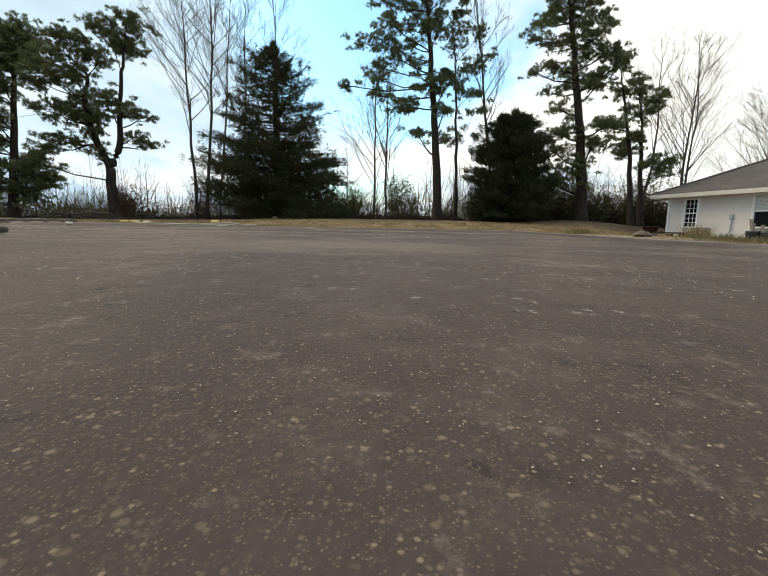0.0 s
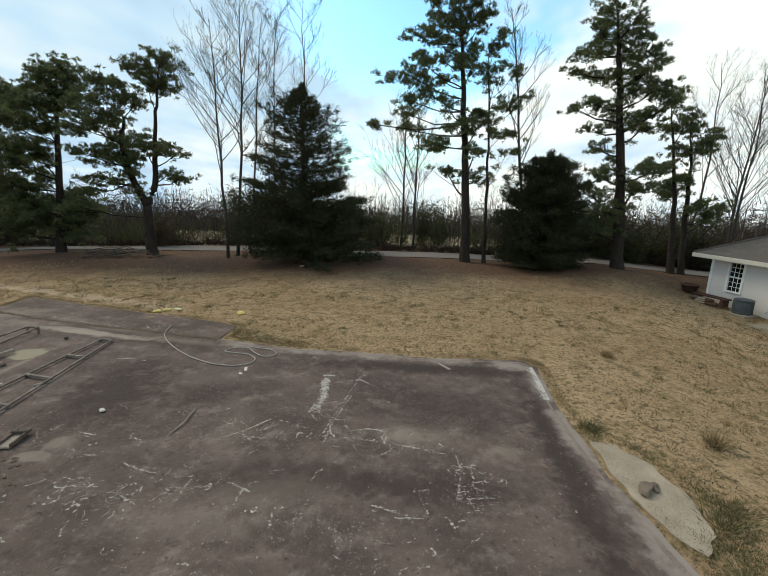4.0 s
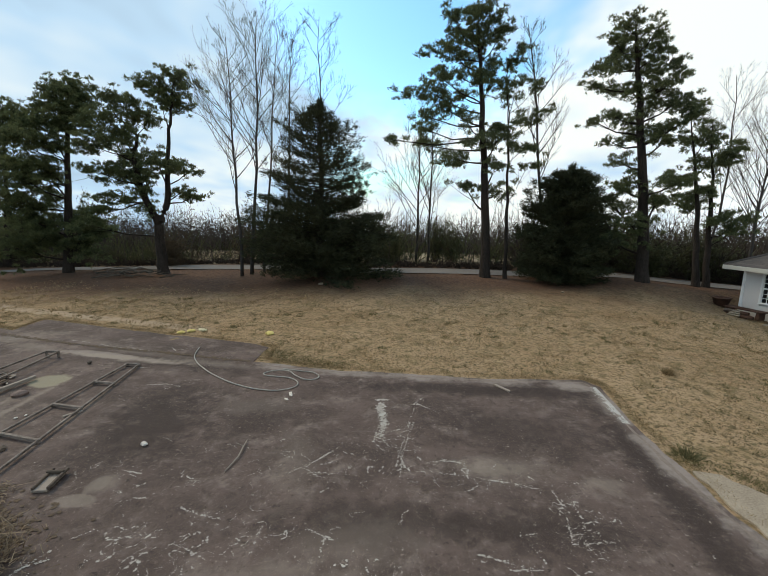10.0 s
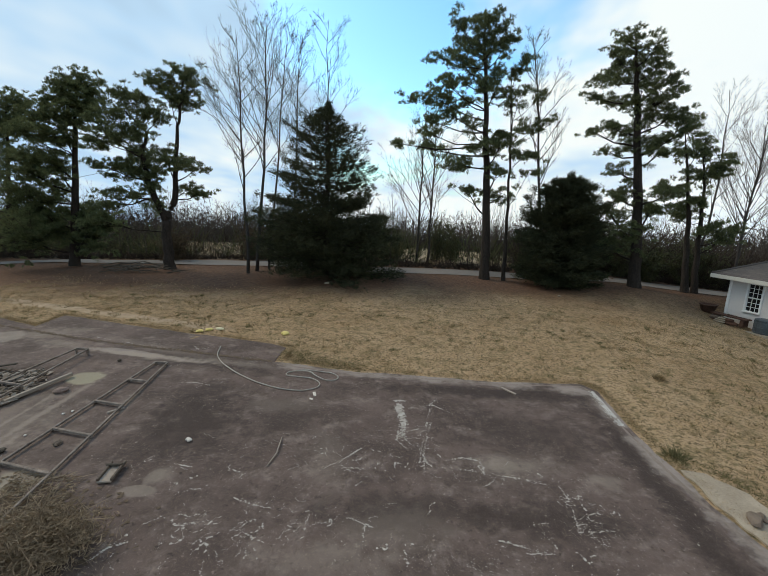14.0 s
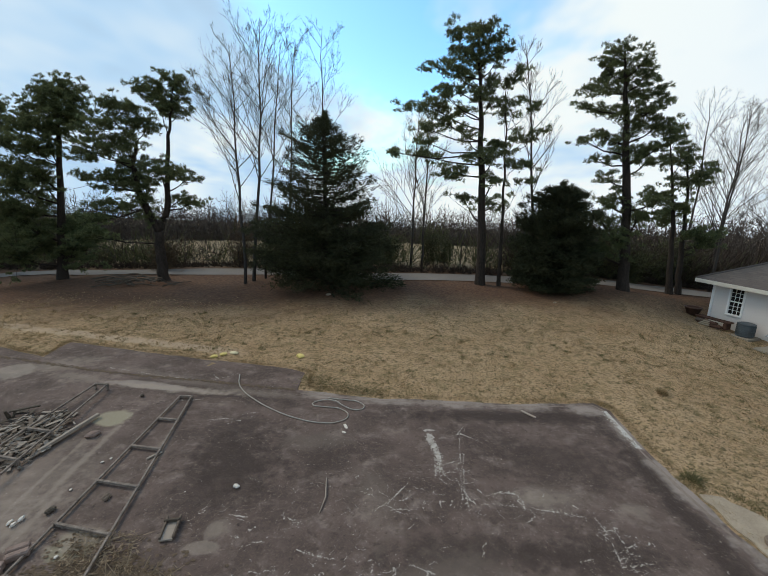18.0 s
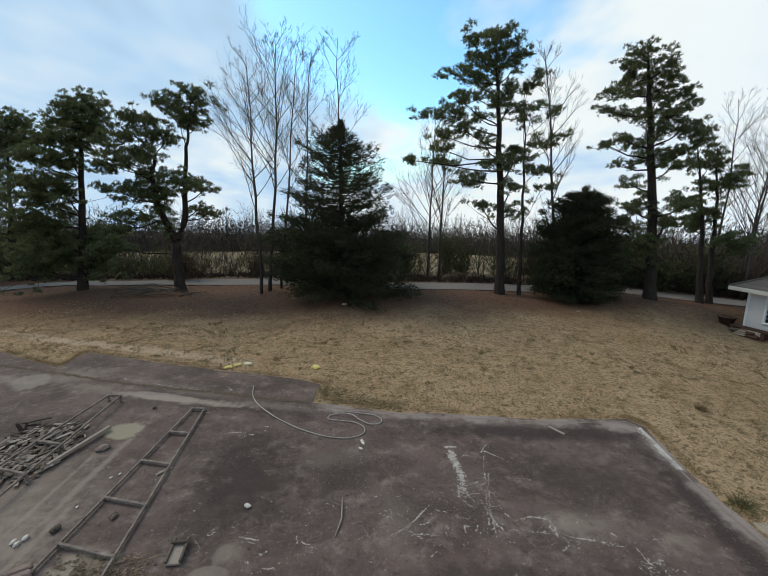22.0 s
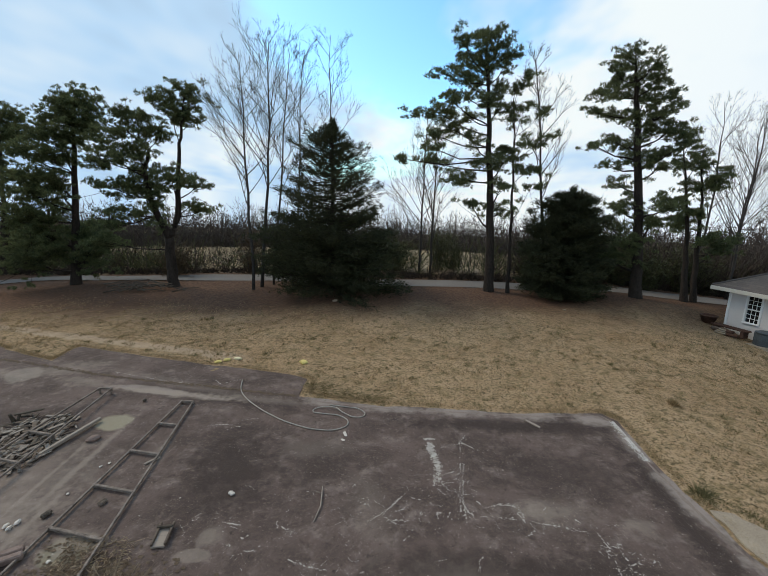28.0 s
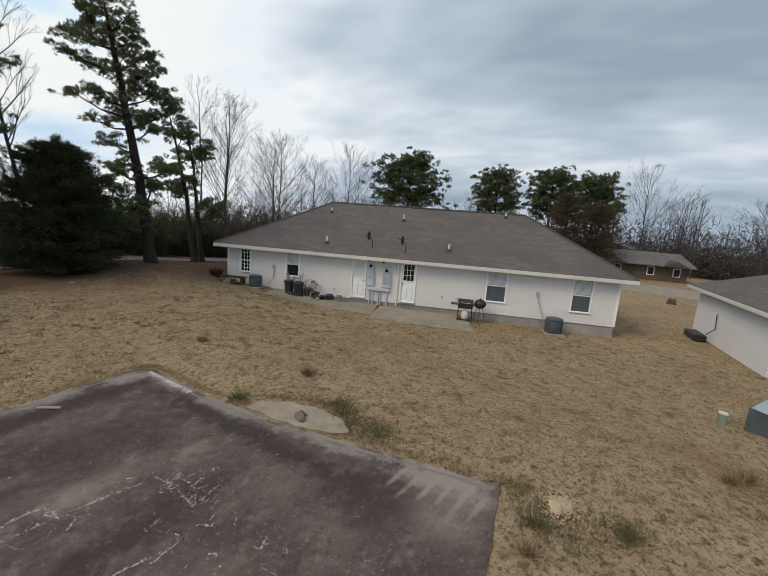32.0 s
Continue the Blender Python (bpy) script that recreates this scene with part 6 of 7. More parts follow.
# lap boards of the front wall, one by one
course = 0.128
k = int((TOP - LOW) / course)
board_mesh = {}
for i in range(k + 1):
    lo = LOW + i * course
    hi = min(lo + course, TOP)
    for a, c in spans(lo, hi, [(h[0] + 0.012, h[1] - 0.012, h[2], h[3]) for h in holes], LEN):
        key = (round(c - a, 3), round(hi - lo, 3))
        if key not in board_mesh:
            w, h = key
            b = Build().add([(0, -0.014, 0), (w, -0.014, 0), (w, -0.004, h), (0, -0.004, h), (0, 0.018, 0), (w, 0.018, 0), (w, 0.018, h), (0, 0.018, h)],
                            [(0, 1, 2, 3), (5, 4, 7, 6), (4, 5, 1, 0), (3, 2, 6, 7), (4, 0, 3, 7), (1, 5, 6, 2)])
            board_mesh[key] = b.mesh("siding_board")
            board_mesh[key].materials.append(M_SIDING)
        ob = new("siding_board", board_mesh[key])
        ob.location = (a, 0, lo)
        ob.parent = front

# ---- things along the house wall ----
SLAB_TOP = -0.68


def local_ground(u, v):
    p = HOUSE @ Vector((u, v, 0))
    return ground(p.x, p.y) - p.z


def slab_thing(u0, u1, v0, v1, seed, label):
    rnd_ = random.Random(seed)
    pts = [(u0, v0), (u1, v0), (u1, v1), (u0, v1)]
    poly = wavy(pts + [pts[0]], 0.3, 0.07, seed)[:-1]
    k_ = len(poly)
    tops = [(x, y, local_ground(x, y) + 0.014 if y < -0.4 else max(local_ground(x, y) + 0.035, SLAB_TOP - 0.06)) for x, y in poly]
    b = Build().add(tops + [(x, y, z - 0.35) for x, y, z in tops], [tuple(range(k_)), *[(i, k_ + i, k_ + (i + 1) % k_, (i + 1) % k_) for i in range(k_)]])
    ob = setting("patio_slab", b, M_CONCRETE, label, "patio")
    ob.matrix_basis = HOUSE
    return ob


slab_thing(2.6, 7.5, -1.6, -0.02, 91, "stained concrete patio slab by the back door")
slab_thing(7.55, 11.7, -2.25, -0.3, 92, "pale concrete patio slab by the back door")


def ac_unit(u, v, s, label):
    z = local_ground(u, v)
    t = thing("ac_unit", HOUSE @ pose(u, v, z), label, "air conditioner", "units by the house wall")
    part("pad", Build().box((0, 0, 0.02), (s * 1.25, s * 1.25, 0.1), None, 0.01), M_CONCRETE, t)
    part("body", Build().lathe([(s * 0.46, 0.06), (s * 0.5, 0.09), (s * 0.5, s * 0.86), (s * 0.47, s * 0.9)], (0, 0, 0), 24), M_UNIT, t, "round grey-blue casing", True)
    for i in range(24):
        a = 2 * math.pi * i / 24
        part("rib", Build().box((s * 0.505, 0, 0.08 + s * 0.4), (0.016, 0.02, s * 0.72), pose(0, 0, 0, 0, 0, math.degrees(a)), 0.004), M_UNIT, t)
    for z_ in (0.12, 0.07 + s * 0.4, s * 0.82):
        part("band", Build().lathe([(s * 0.505, -0.015), (s * 0.53, -0.012), (s * 0.53, 0.012), (s * 0.505, 0.015)], (0, 0, z_), 24), M_UNIT, t)
    part("top_cap", Build().lathe([(s * 0.52, 0), (s * 0.52, 0.03), (s * 0.36, 0.06), (0.0, 0.065)], (0, 0, 0.07 + s * 0.82), 18), M_UNIT, t)
    part("fan_guard", Build().lathe([(s * 0.34, 0.0), (s * 0.34, 0.02), (s * 0.1, 0.03)], (0, 0, 0.07 + s * 0.86), 18), M_BLACK, t)
    return t


ac_unit(1.75, -0.6, 0.56, "small weathered grey air-conditioning unit on a pad")
ac_unit(14.95, -0.62, 0.66, "dark blue-grey air-conditioning unit beside the wall")


def bin_(u, v, h, r, mat, label, lid=True):
    z = max(local_ground(u, v), SLAB_TOP if 2.6 < u < 7.5 and v > -1.6 else -9)
    t = thing("trash_bin", HOUSE @ pose(u, v, z), label, "bin", "bins by the wall")
    part("body", Build().lathe([(r * 0.78, 0), (r * 0.8, 0.02), (r * 0.95, h * 0.92), (r, h * 0.94), (r, h), (r * 0.93, h)], (0, 0, 0), 18), mat, t, "", True)
    for a in (0, math.pi):
        part("handle", Build().tube([(math.cos(a) * r, -0.06, h * 0.85), (math.cos(a) * (r + 0.05), 0, h * 0.83), (math.cos(a) * r, 0.06, h * 0.85)], 0.012, 6), mat, t)
    if lid:
        part("lid", Build().lathe([(r * 1.04, 0), (r * 1.04, 0.03), (r * 0.6, 0.08), (0, 0.09)], (0, 0, h), 18), mat, t, "", True)
    return t


bin_(3.35, -0.45, 0.62, 0.23, M_RUBBER, "black plastic bin with rubbish showing", False)
bin_(3.85, -0.55, 0.58, 0.24, M_RUBBER, "black plastic bin with a closed lid")
bin_(4.25, -0.4, 0.4, 0.2, M_DARKWOOD, "squat brown tub by the bins", False)
# junk leaning in the bins
t = thing("scrap_boards", HOUSE @ pose(3.35, -0.4, SLAB_TOP), "weathered boards standing in a bin", "boards")
for i, (du, h, l_) in enumerate(((-0.08, 0.95, 4), (0.02, 1.1, -6), (0.09, 0.9, 9))):
    part("board", Build().box((0, 0, h / 2), (0.1, 0.025, h), pose(du, -0.02 * i, 0.02, 6, l_, 10 * i), 0.004), M_WOOD, t)


def pot(u, v, r, h, mat, label, kind="pot"):
    t = thing(kind, HOUSE @ pose(u, v, SLAB_TOP if 2.6 < u < 7.5 else local_ground(u, v)), label, kind.replace("_", " "), "clutter along the wall")
    part("body", Build().lathe([(r * 0.7, 0), (r, h * 0.9), (r * 1.08, h * 0.9), (r * 1.08, h), (r * 0.85, h), (r * 0.8, h * 0.85), (0, h * 0.85)], (0, 0, 0), 14), mat, t, "", True)
    return t


pot(4.65, -0.5, 0.15, 0.22, M_DARKWOOD, "dark empty plant pot", "plant_pot")
pot(5.0, -0.6, 0.12, 0.16, M_BLACK, "small black plant pot", "plant_pot")
pot(5.25, -0.45, 0.13, 0.2, M_UNIT, "grey plant pot by the wall", "plant_pot")
pot(5.75, -0.4, 0.12, 0.3, M_WHITE, "white plastic bucket by the wall", "bucket")
pot(5.95, -0.45, 0.08, 0.24, M_WHITE, "white plastic jug by the wall", "jug")
pot(4.9, -0.9, 0.07, 0.12, M_WHITE, "white cup on the slab", "cup")
t = thing("garden_hose", HOUSE @ pose(4.35, -0.25, -0.1), "grey garden hose coiled on the wall", "hose")
part("coil", Build().tube([(0.3 * math.cos(a) * (1 - a / 60), -0.02 - 0.004 * a, 0.22 * math.sin(a)) for a in np.linspace(0, 15, 60)], 0.014, 5), M_HOSE, t, "", True)
part("hook", Build().box((0, 0.1, 0.1), (0.08, 0.25, 0.05), None, 0.01), M_BLACK, t)

# junk heaped between the bins and the door
junk = random.Random(67)
for i in range(9):
    u, v = 3.6 + 0.21 * i + junk.uniform(-0.1, 0.1), -0.3 - junk.uniform(0, 0.45)
    s_ = junk.uniform(0.14, 0.3)
    t = thing("junk_bag", HOUSE @ pose(u, v, SLAB_TOP - 0.05), ("crumpled black bag by the wall", "brown sagging sack by the wall")[i % 2], "junk", "clutter along the wall")
    part("bag", Build().lump((0, 0, s_ * 0.4), (s_ * 1.2, s_, s_ * 1.1), 300 + i, 0.3), (M_RUBBER, M_DARKWOOD)[i % 2], t, "", True)
t = thing("old_chair_frame", HOUSE @ pose(4.6, -0.55, SLAB_TOP - 0.03, 0, 12, 20), "tipped pale metal chair frame in the junk", "chair")
for sx in (-0.2, 0.2):
    part("leg", Build().tube([(sx, -0.25, 0.0), (sx, -0.1, 0.3), (sx, 0.2, 0.34), (sx, 0.32, 0.02)], 0.014, 6), M_GREY, t)
    part("back_post", Build().tube([(sx, 0.2, 0.34), (sx, 0.36, 0.62)], 0.013, 6), M_GREY, t)
part("crosspiece", Build().tube([(-0.2, 0.36, 0.62), (0.2, 0.36, 0.62)], 0.013, 6), M_GREY, t)
part("seat", Build().box((0, 0.05, 0.33), (0.38, 0.3, 0.03), None, 0.01), M_DARKWOOD, t)
t = thing("leaning_sticks", HOUSE @ pose(3.95, -0.25, SLAB_TOP - 0.03), "dark sticks and handles leaning on the wall", "sticks")
for i in range(6):
    part("stick", Build().tube([(0.12 * i - 0.3, -0.25, 0), (0.12 * i - 0.25 + junk.uniform(-0.15, 0.15), 0.2, junk.uniform(0.6, 1.05))], 0.014, 5), M_DARKWOOD, t)
t = thing("kettle_grill", HOUSE @ pose(11.95, -0.55, local_ground(11.95, -0.55)), "round black kettle grill on thin legs", "grill")
part("bowl", Build().lathe([(0.05, 0.62), (0.17, 0.66), (0.24, 0.76), (0.25, 0.82), (0.25, 0.84), (0.2, 0.94), (0.1, 1.0), (0.0, 1.02)], (0, 0, 0), 18), M_BLACK, t, "", True)
for a in (0.4, 2.5, 4.6):
    part("leg", Build().tube([(0.12 * math.cos(a), 0.12 * math.sin(a), 0.68), (0.3 * math.cos(a), 0.3 * math.sin(a), 0)], 0.013, 6), M_BLACK, t)
part("knob", Build().lathe([(0.03, 0), (0.035, 0.03), (0.0, 0.05)], (0, 0, 1.02), 8), M_BLACK, t)

# low bench of stacked timbers at the house corner
z = local_ground(0.4, -0.5)
t = thing("timber_bench", HOUSE @ pose(0.55, -0.5, z), "dark weathered timber bench on stone", "bench")
for s in (-0.5, 0.5):
    part("leg", Build().box((s, 0, 0.12), (0.14, 0.3, 0.26), None, 0.02), M_REDWOOD, t)
for i in range(3):
    part("plank", Build().box((0, -0.12 + 0.12 * i, 0.28), (1.3, 0.1, 0.05), None, 0.01), M_REDWOOD, t)
t = thing("log_stack", HOUSE @ pose(0.55, -0.78, z), "short cut logs stacked before a bench", "logs")
for i, (du, dz) in enumerate(((-0.42, 0.07), (-0.1, 0.07), (0.25, 0.07), (-0.25, 0.18), (0.1, 0.18))):
    part("log", Build().tube([(du - 0.22, -0.02 * i, dz), (du + 0.22, 0.02 * (i % 2), dz)], [0.07, 0.062], 9), (M_REDWOOD, M_BOARD)[i % 2], t)
t = thing("stone_stack", HOUSE @ pose(0.45, -0.85, local_ground(0.45, -0.85)), "pale flat stones stacked under a bench", "stones")
for i in range(3):
    part("stone", Build().box((0.03 * i, 0, 0.05 + 0.07 * i), (0.42 - 0.08 * i, 0.22, 0.07), pose(0, 0, 0, 0, 0, 8 * i), 0.03), M_CONCRETE, t)
pot(-0.35, -0.45, 0.3, 0.32, M_REDWOOD, "dark half-barrel planter at the house corner", "planter")

# grill
z = local_ground(11.35, -0.7)
t = thing("barbecue_grill", HOUSE @ pose(11.35, -0.75, z), "black gas grill with a white gas bottle", "grill")
for sx in (-0.3, 0.3):
    for sy in (-0.2, 0.2):
        part("leg", Build().tube([(sx, sy, 0), (sx * 0.92, sy, 0.62)], 0.018, 6), M_BLACK, t)
part("firebox", Build().box((0, 0, 0.7), (0.62, 0.42, 0.18), None, 0.03), M_BLACK, t)
lid_ = Build()
lid_.add([(x, 0.21 * math.cos(a), 0.79 + 0.2 * math.sin(a)) for x in (-0.31, 0.31) for a in np.linspace(0, math.pi, 9)], [(i, i + 1, 10 + i, 9 + i) for i in range(8)] + [tuple(range(9)), tuple(range(17, 8, -1))])
part("lid", lid_, M_BLACK, t)
part("handle", Build().tube([(-0.2, -0.24, 0.86), (0.2, -0.24, 0.86)], 0.014, 6), M_GREY, t)
for s in (-1, 1):
    part("side_shelf", Build().box((s * 0.46, 0, 0.76), (0.28, 0.36, 0.03), None, 0.008), M_BLACK, t)
part("lower_shelf", Build().box((0, 0, 0.14), (0.58, 0.4, 0.025), None, 0.006), M_BLACK, t)
part("gas_bottle", Build().lathe([(0.1, 0), (0.13, 0.03), (0.14, 0.1), (0.14, 0.28), (0.1, 0.36), (0.03, 0.38), (0.03, 0.43)], (0, -0.05, 0.15), 14), M_WHITE, t, "white gas bottle", True)
for s in (-0.3, 0.3):
    part("wheel", Build().tube([(s - 0.02, 0.2, 0.07), (s + 0.02, 0.2, 0.07)], 0.07, 12), M_RUBBER, t)

# ---- neighbour building ----
L2, R2 = Vector((22.0, -2.8, -0.05)), Vector((15.9, -4.0, 0.0))
ux = (R2 - L2)
ln2 = ux.length
ux.normalize()
nx2 = Vector((0, 0, 1)).cross(ux).normalized()
NEXT = Matrix(((ux.x, nx2.x, 0, L2.x), (ux.y, nx2.y, 0, L2.y), (0, 0, 1, 0), (0, 0, 0, 1)))
ng = thing("neighbour_house", NEXT, "grey-white sided house with dark shingle roof", "house")
D2 = 11.0
nw = Build()
nw.box((ln2 / 2, 0.1, 0.06), (ln2, 0.2, 2.44))
part("wall", nw, M_SIDING, ng, "pale lap siding")
nw = Build()
nw.box((ln2 - 0.1, D2 / 2 + 0.1, 0.06), (0.2, D2 - 0.2, 2.44))
part("wall", nw, M_SIDING, ng)
nw = Build()
nw.box((0.1, D2 / 2 + 0.1, 0.3), (0.2, D2 - 0.2, 1.96))
nw.box((ln2 / 2, D2 - 0.1, 0.3), (ln2 - 0.4, 0.2, 1.96))
part("wall", nw, M_SIDING, ng)
part("foundation", Build().box((ln2 / 2, D2 / 2, -1.3), (ln2 - 0.04, D2 - 0.04, 0.4)), M_BLOCK, ng)
for i in range(19):
    part("siding_board", Build().add([(0, -0.014, 0), (ln2, -0.014, 0), (ln2, -0.003, 0.128), (0, -0.003, 0.128)], [(0, 1, 2, 3)]), M_SIDING, ng).location = (0, 0, -1.15 + i * 0.128)
e2, o2 = 1.3, 0.4
c2 = [(-o2, -o2), (ln2 + o2, -o2), (ln2 + o2, D2 + o2), (-o2, D2 + o2)]
q0, q1 = (ln2 / 2, 3.6, 3.1), (ln2 / 2, D2 - 3.6, 3.1)
r2 = Build().add([(*c, e2) for c in c2] + [q0, q1] + [(*c, e2 - 0.06) for c in c2], [(0, 1, 4), (1, 2, 5, 4), (2, 3, 5), (3, 0, 4, 5), (9, 8, 7, 6), (0, 6, 7, 1), (1, 7, 8, 2), (2, 8, 9, 3), (3, 9, 6, 0)])
rf2 = part("roof", r2, M_SHINGLE, ng, "dark shingles")
uv2 = rf2.data.uv_layers.new(name="UVMap")
for poly in rf2.data.polygons:
    across = Vector((0, 0, 1)).cross(poly.normal)
    across = across.normalized() if across.length > 0.01 else Vector((1, 0, 0))
    for li in poly.loop_indices:
        co = rf2.data.vertices[rf2.data.loops[li].vertex_index].co
        uv2.data[li].uv = (co @ across, co @ poly.normal.cross(across))
for i in range(4):
    a, c = c2[i], c2[(i + 1) % 4]
    m = pose((a[0] + c[0]) / 2, (a[1] + c[1]) / 2, e2 - 0.08, 0, 0, math.degrees(math.atan2(c[1] - a[1], c[0] - a[0])))
    part("fascia", Build().box((0, -0.012, 0), (math.hypot(c[0] - a[0], c[1] - a[1]) + 0.05, 0.03, 0.14), m, 0.004), M_CREAM, ng)
part("vent_pipe", Build().tube([(ln2 * 0.72, 1.2, 1.8), (ln2 * 0.72, 1.2, 2.35)], 0.05, 8), M_WHITE, ng)
part("line_set", Build().tube([(2.2, -0.06, 0.4), (2.4, -0.1, -0.2), (2.2, -0.3, -0.5)], 0.02, 6), M_BLACK, ng)
p = NEXT @ Vector((1.6, -0.45, 0))
t = thing("fire_pit", pose(p.x, p.y, ground(p.x, p.y), 0, 0, 10), "dark low metal trough by a wall", "trough")
part("body", Build().box((0, 0, 0.16), (1.2, 0.5, 0.3), None, 0.05), M_BLACK, t)
for s in (-0.5, 0.5):
    part("foot", Build().box((s, 0, 0.02), (0.08, 0.45, 0.06)), M_BLACK, t)

# utility boxes in the grass
t = thing("transformer_box", pose(9.95, -2.66, ground(9.95, -2.66) - 0.06, 0, 0, -28) @ Matrix.Scale(0.88, 4), "blue-grey steel utility cabinet on a pad", "utility box")
part("pad", Build().box((0, 0, 0.0), (1.15, 0.95, 0.1), None, 0.02), M_CONCRETE, t)
body = Build().add([(-0.5, -0.4, 0.05), (0.5, -0.4, 0.05), (0.5, 0.4, 0.05), (-0.5, 0.4, 0.05), (-0.5, -0.3, 0.62), (0.5, -0.3, 0.62), (0.5, 0.4, 0.7), (-0.5, 0.4, 0.7)],
                   [(3, 2, 1, 0), (4, 5, 6, 7), (0, 1, 5, 4), (1, 2, 6, 5), (2, 3, 7, 6), (3, 0, 4, 7)])
part("cabinet", body, M_UNIT, t)
part("lid", Build().box((0, 0.04, 0.69), (1.04, 0.78, 0.04), pose(0, 0, 0, 6, 0, 0), 0.012), M_GREY, t)
part("seam", Build().box((0, -0.36, 0.33), (0.012, 0.012, 0.5)), M_BLACK, t)
t = thing("cable_pedestal", pose(9.8, -1.75, ground(9.8, -1.75)), "small faded green cable pedestal, white cap", "pedestal")
part("post", Build().box((0, 0, 0.12), (0.16, 0.16, 0.28), None, 0.02), M_GREEN, t)
part("cap", Build().box((0, 0, 0.26), (0.17, 0.17, 0.04), None, 0.012), M_WHITE, t, "white cap")
t = thing("sand_pile", pose(3.53, 1.08, ground(3.53, 1.08)), "small heap of pale sand in grass", "sand")
heap_ = Build().lump((0, 0, 0.01), (0.38, 0.24, 0.09), 9, 0.5)
rnd = random.Random(61)
for _ in range(420):
    speck(heap_, rnd.gauss(0, 0.13), rnd.gauss(0, 0.10), rnd.uniform(0.006, 0.022), 0.036, rnd)
part("mound", heap_, M_PALESAND, t)["kind"] = "stuff"
t = thing("broken_chunk", pose(3.12, 5.08, 0.004, 0, 0, 70), "rotted dark chunk lying on the concrete apron", "rubble")
part("piece", Build().lump((0.08, -0.1, 0.03), (0.26, 0.15, 0.11), 5, 0.35), M_BOARD, t)
part("piece", Build().lump((0.16, -0.2, 0.02), (0.16, 0.1, 0.07), 6, 0.35), M_BOARD, t)

# ---- brick house, drive and trees beyond ----
BR = pose(42.2, -1.5, ground(42.2, -1.5), 0, 0, -72) @ Matrix.Scale(0.82, 4)
t = thing("brick_house", BR, "low brown brick house with a grey roof", "house")
part("wall", Build().box((0, 2.5, 0.85), (9.0, 5.0, 1.9)), M_BRICK, t)
for s in (-2.6, 0.8, 3.4):
    w = part("window", frame_build(0.75, 0.95, 0.07, 0.1), M_TRIM, t)
    w.location = (s, -0.02, 1.05)
    part("pane", Build().box((0, 0.01, 0), (0.62, 0.02, 0.82)), M_GLASS, w)
part("door", Build().box((-1.2, -0.02, 0.75), (0.7, 0.06, 1.5), None, 0.01), M_DARKWOOD, t)
rb3 = Build().add([(-5.0, -0.7, 1.75), (5.0, -0.7, 1.75), (5.0, 5.6, 1.75), (-5.0, 5.6, 1.75), (-4.6, 2.5, 3.0), (4.6, 2.5, 3.0), (-5, -0.7, 1.65), (5, -0.7, 1.65), (5, 5.6, 1.65), (-5, 5.6, 1.65)],
                  [(0, 1, 5, 4), (1, 2, 5), (2, 3, 4, 5), (3, 0, 4), (9, 8, 7, 6), (0, 6, 7, 1), (1, 7, 8, 2), (2, 8, 9, 3), (3, 9, 6, 0)])
part("roof", rb3, M_DARKROOF, t, "grey-brown roof")
for s in (-3.2, 2.9):
    part("gable", Build().add([(s - 1.3, -1.0, 1.7), (s + 1.3, -1.0, 1.7), (s, -1.0, 2.35), (s, 1.6, 2.4), (s - 1.3, 0.8, 1.75), (s + 1.3, 0.8, 1.75)], [(0, 1, 2), (0, 2, 3, 4), (1, 5, 3, 2)]), M_DARKWOOD, t)
drive = Build()
dv = [(33.0, 1.5), (38.6, 0.5), (37.8, -7.5), (33.2, -7.0)]
gx = [(x, y, ground(x, y) + 0.05) for x, y in dv]
drive.add(gx + [(x, y, z - 0.3) for x, y, z in gx], [(3, 2, 1, 0), (4, 5, 6, 7), (0, 1, 5, 4), (1, 2, 6, 5), (2, 3, 7, 6), (3, 0, 4, 7)])
setting("concrete_drive", drive, M_CONCRETE, "pale concrete drive before the brick house", "driveway")
t = thing("stump", pose(29.9, -2.7, ground(29.9, -2.7)), "dark stump standing in the dry lawn", "stump")
part("log", Build().lathe([(0.3, 0), (0.24, 0.08), (0.22, 0.28), (0.16, 0.33), (0.0, 0.34)], (0, 0, 0), 12), M_DARKWOOD, t, "", True)

BACK = "trees behind the houses"
for bx, by, hh, rr, seed, lab in ((38.5, 21.0, 10.6, 4.4, 141, "round-headed green pine behind the house roof"), (51.4, 15.0, 11.0, 3.4, 142, "small rounded pine in the distance"),
                                 (47.8, 8.0, 10.4, 3.2, 143, "rounded pine behind the long house"), (48.4, 3.6, 10.0, 3.0, 144, "rounded pine beside brown trees")):
    g = np.random.default_rng(seed)
    dome = []
    for i in range(22):
        f = (i + 0.5) / 22
        a = i * 2.4
        w = rr * 0.55 * math.sqrt(max(0.05, 1 - (abs(f - 0.35) / 0.68) ** 2))
        dome.append((w * math.cos(a) + g.normal(0, 0.1), hh * (0.5 + 0.46 * f), rr * g.uniform(0.3, 0.4), hh * g.uniform(0.04, 0.055)))
    pine((bx, by), seed, lab, dome, [[(0, 0), (0.1, hh * 0.5), (0, hh * 0.95)]], 0.22, 0.95, group=BACK, puff=2.0, spread=0.45)
for bx, by, hh, ww, seed in ((39.5, 5.2, 7.4, 2.3, 151), (40.5, 2.6, 6.6, 2.4, 152)):
    t = cedar((bx, by), hh, ww, seed, "russet brown conifer behind the house", 5000, True)
    t["group"] = BACK
    for c in t.children:
        if c.name.startswith("crown"):
            c.data.materials[0] = M_RUSSET
            c["label"] = "russet brown winter foliage"
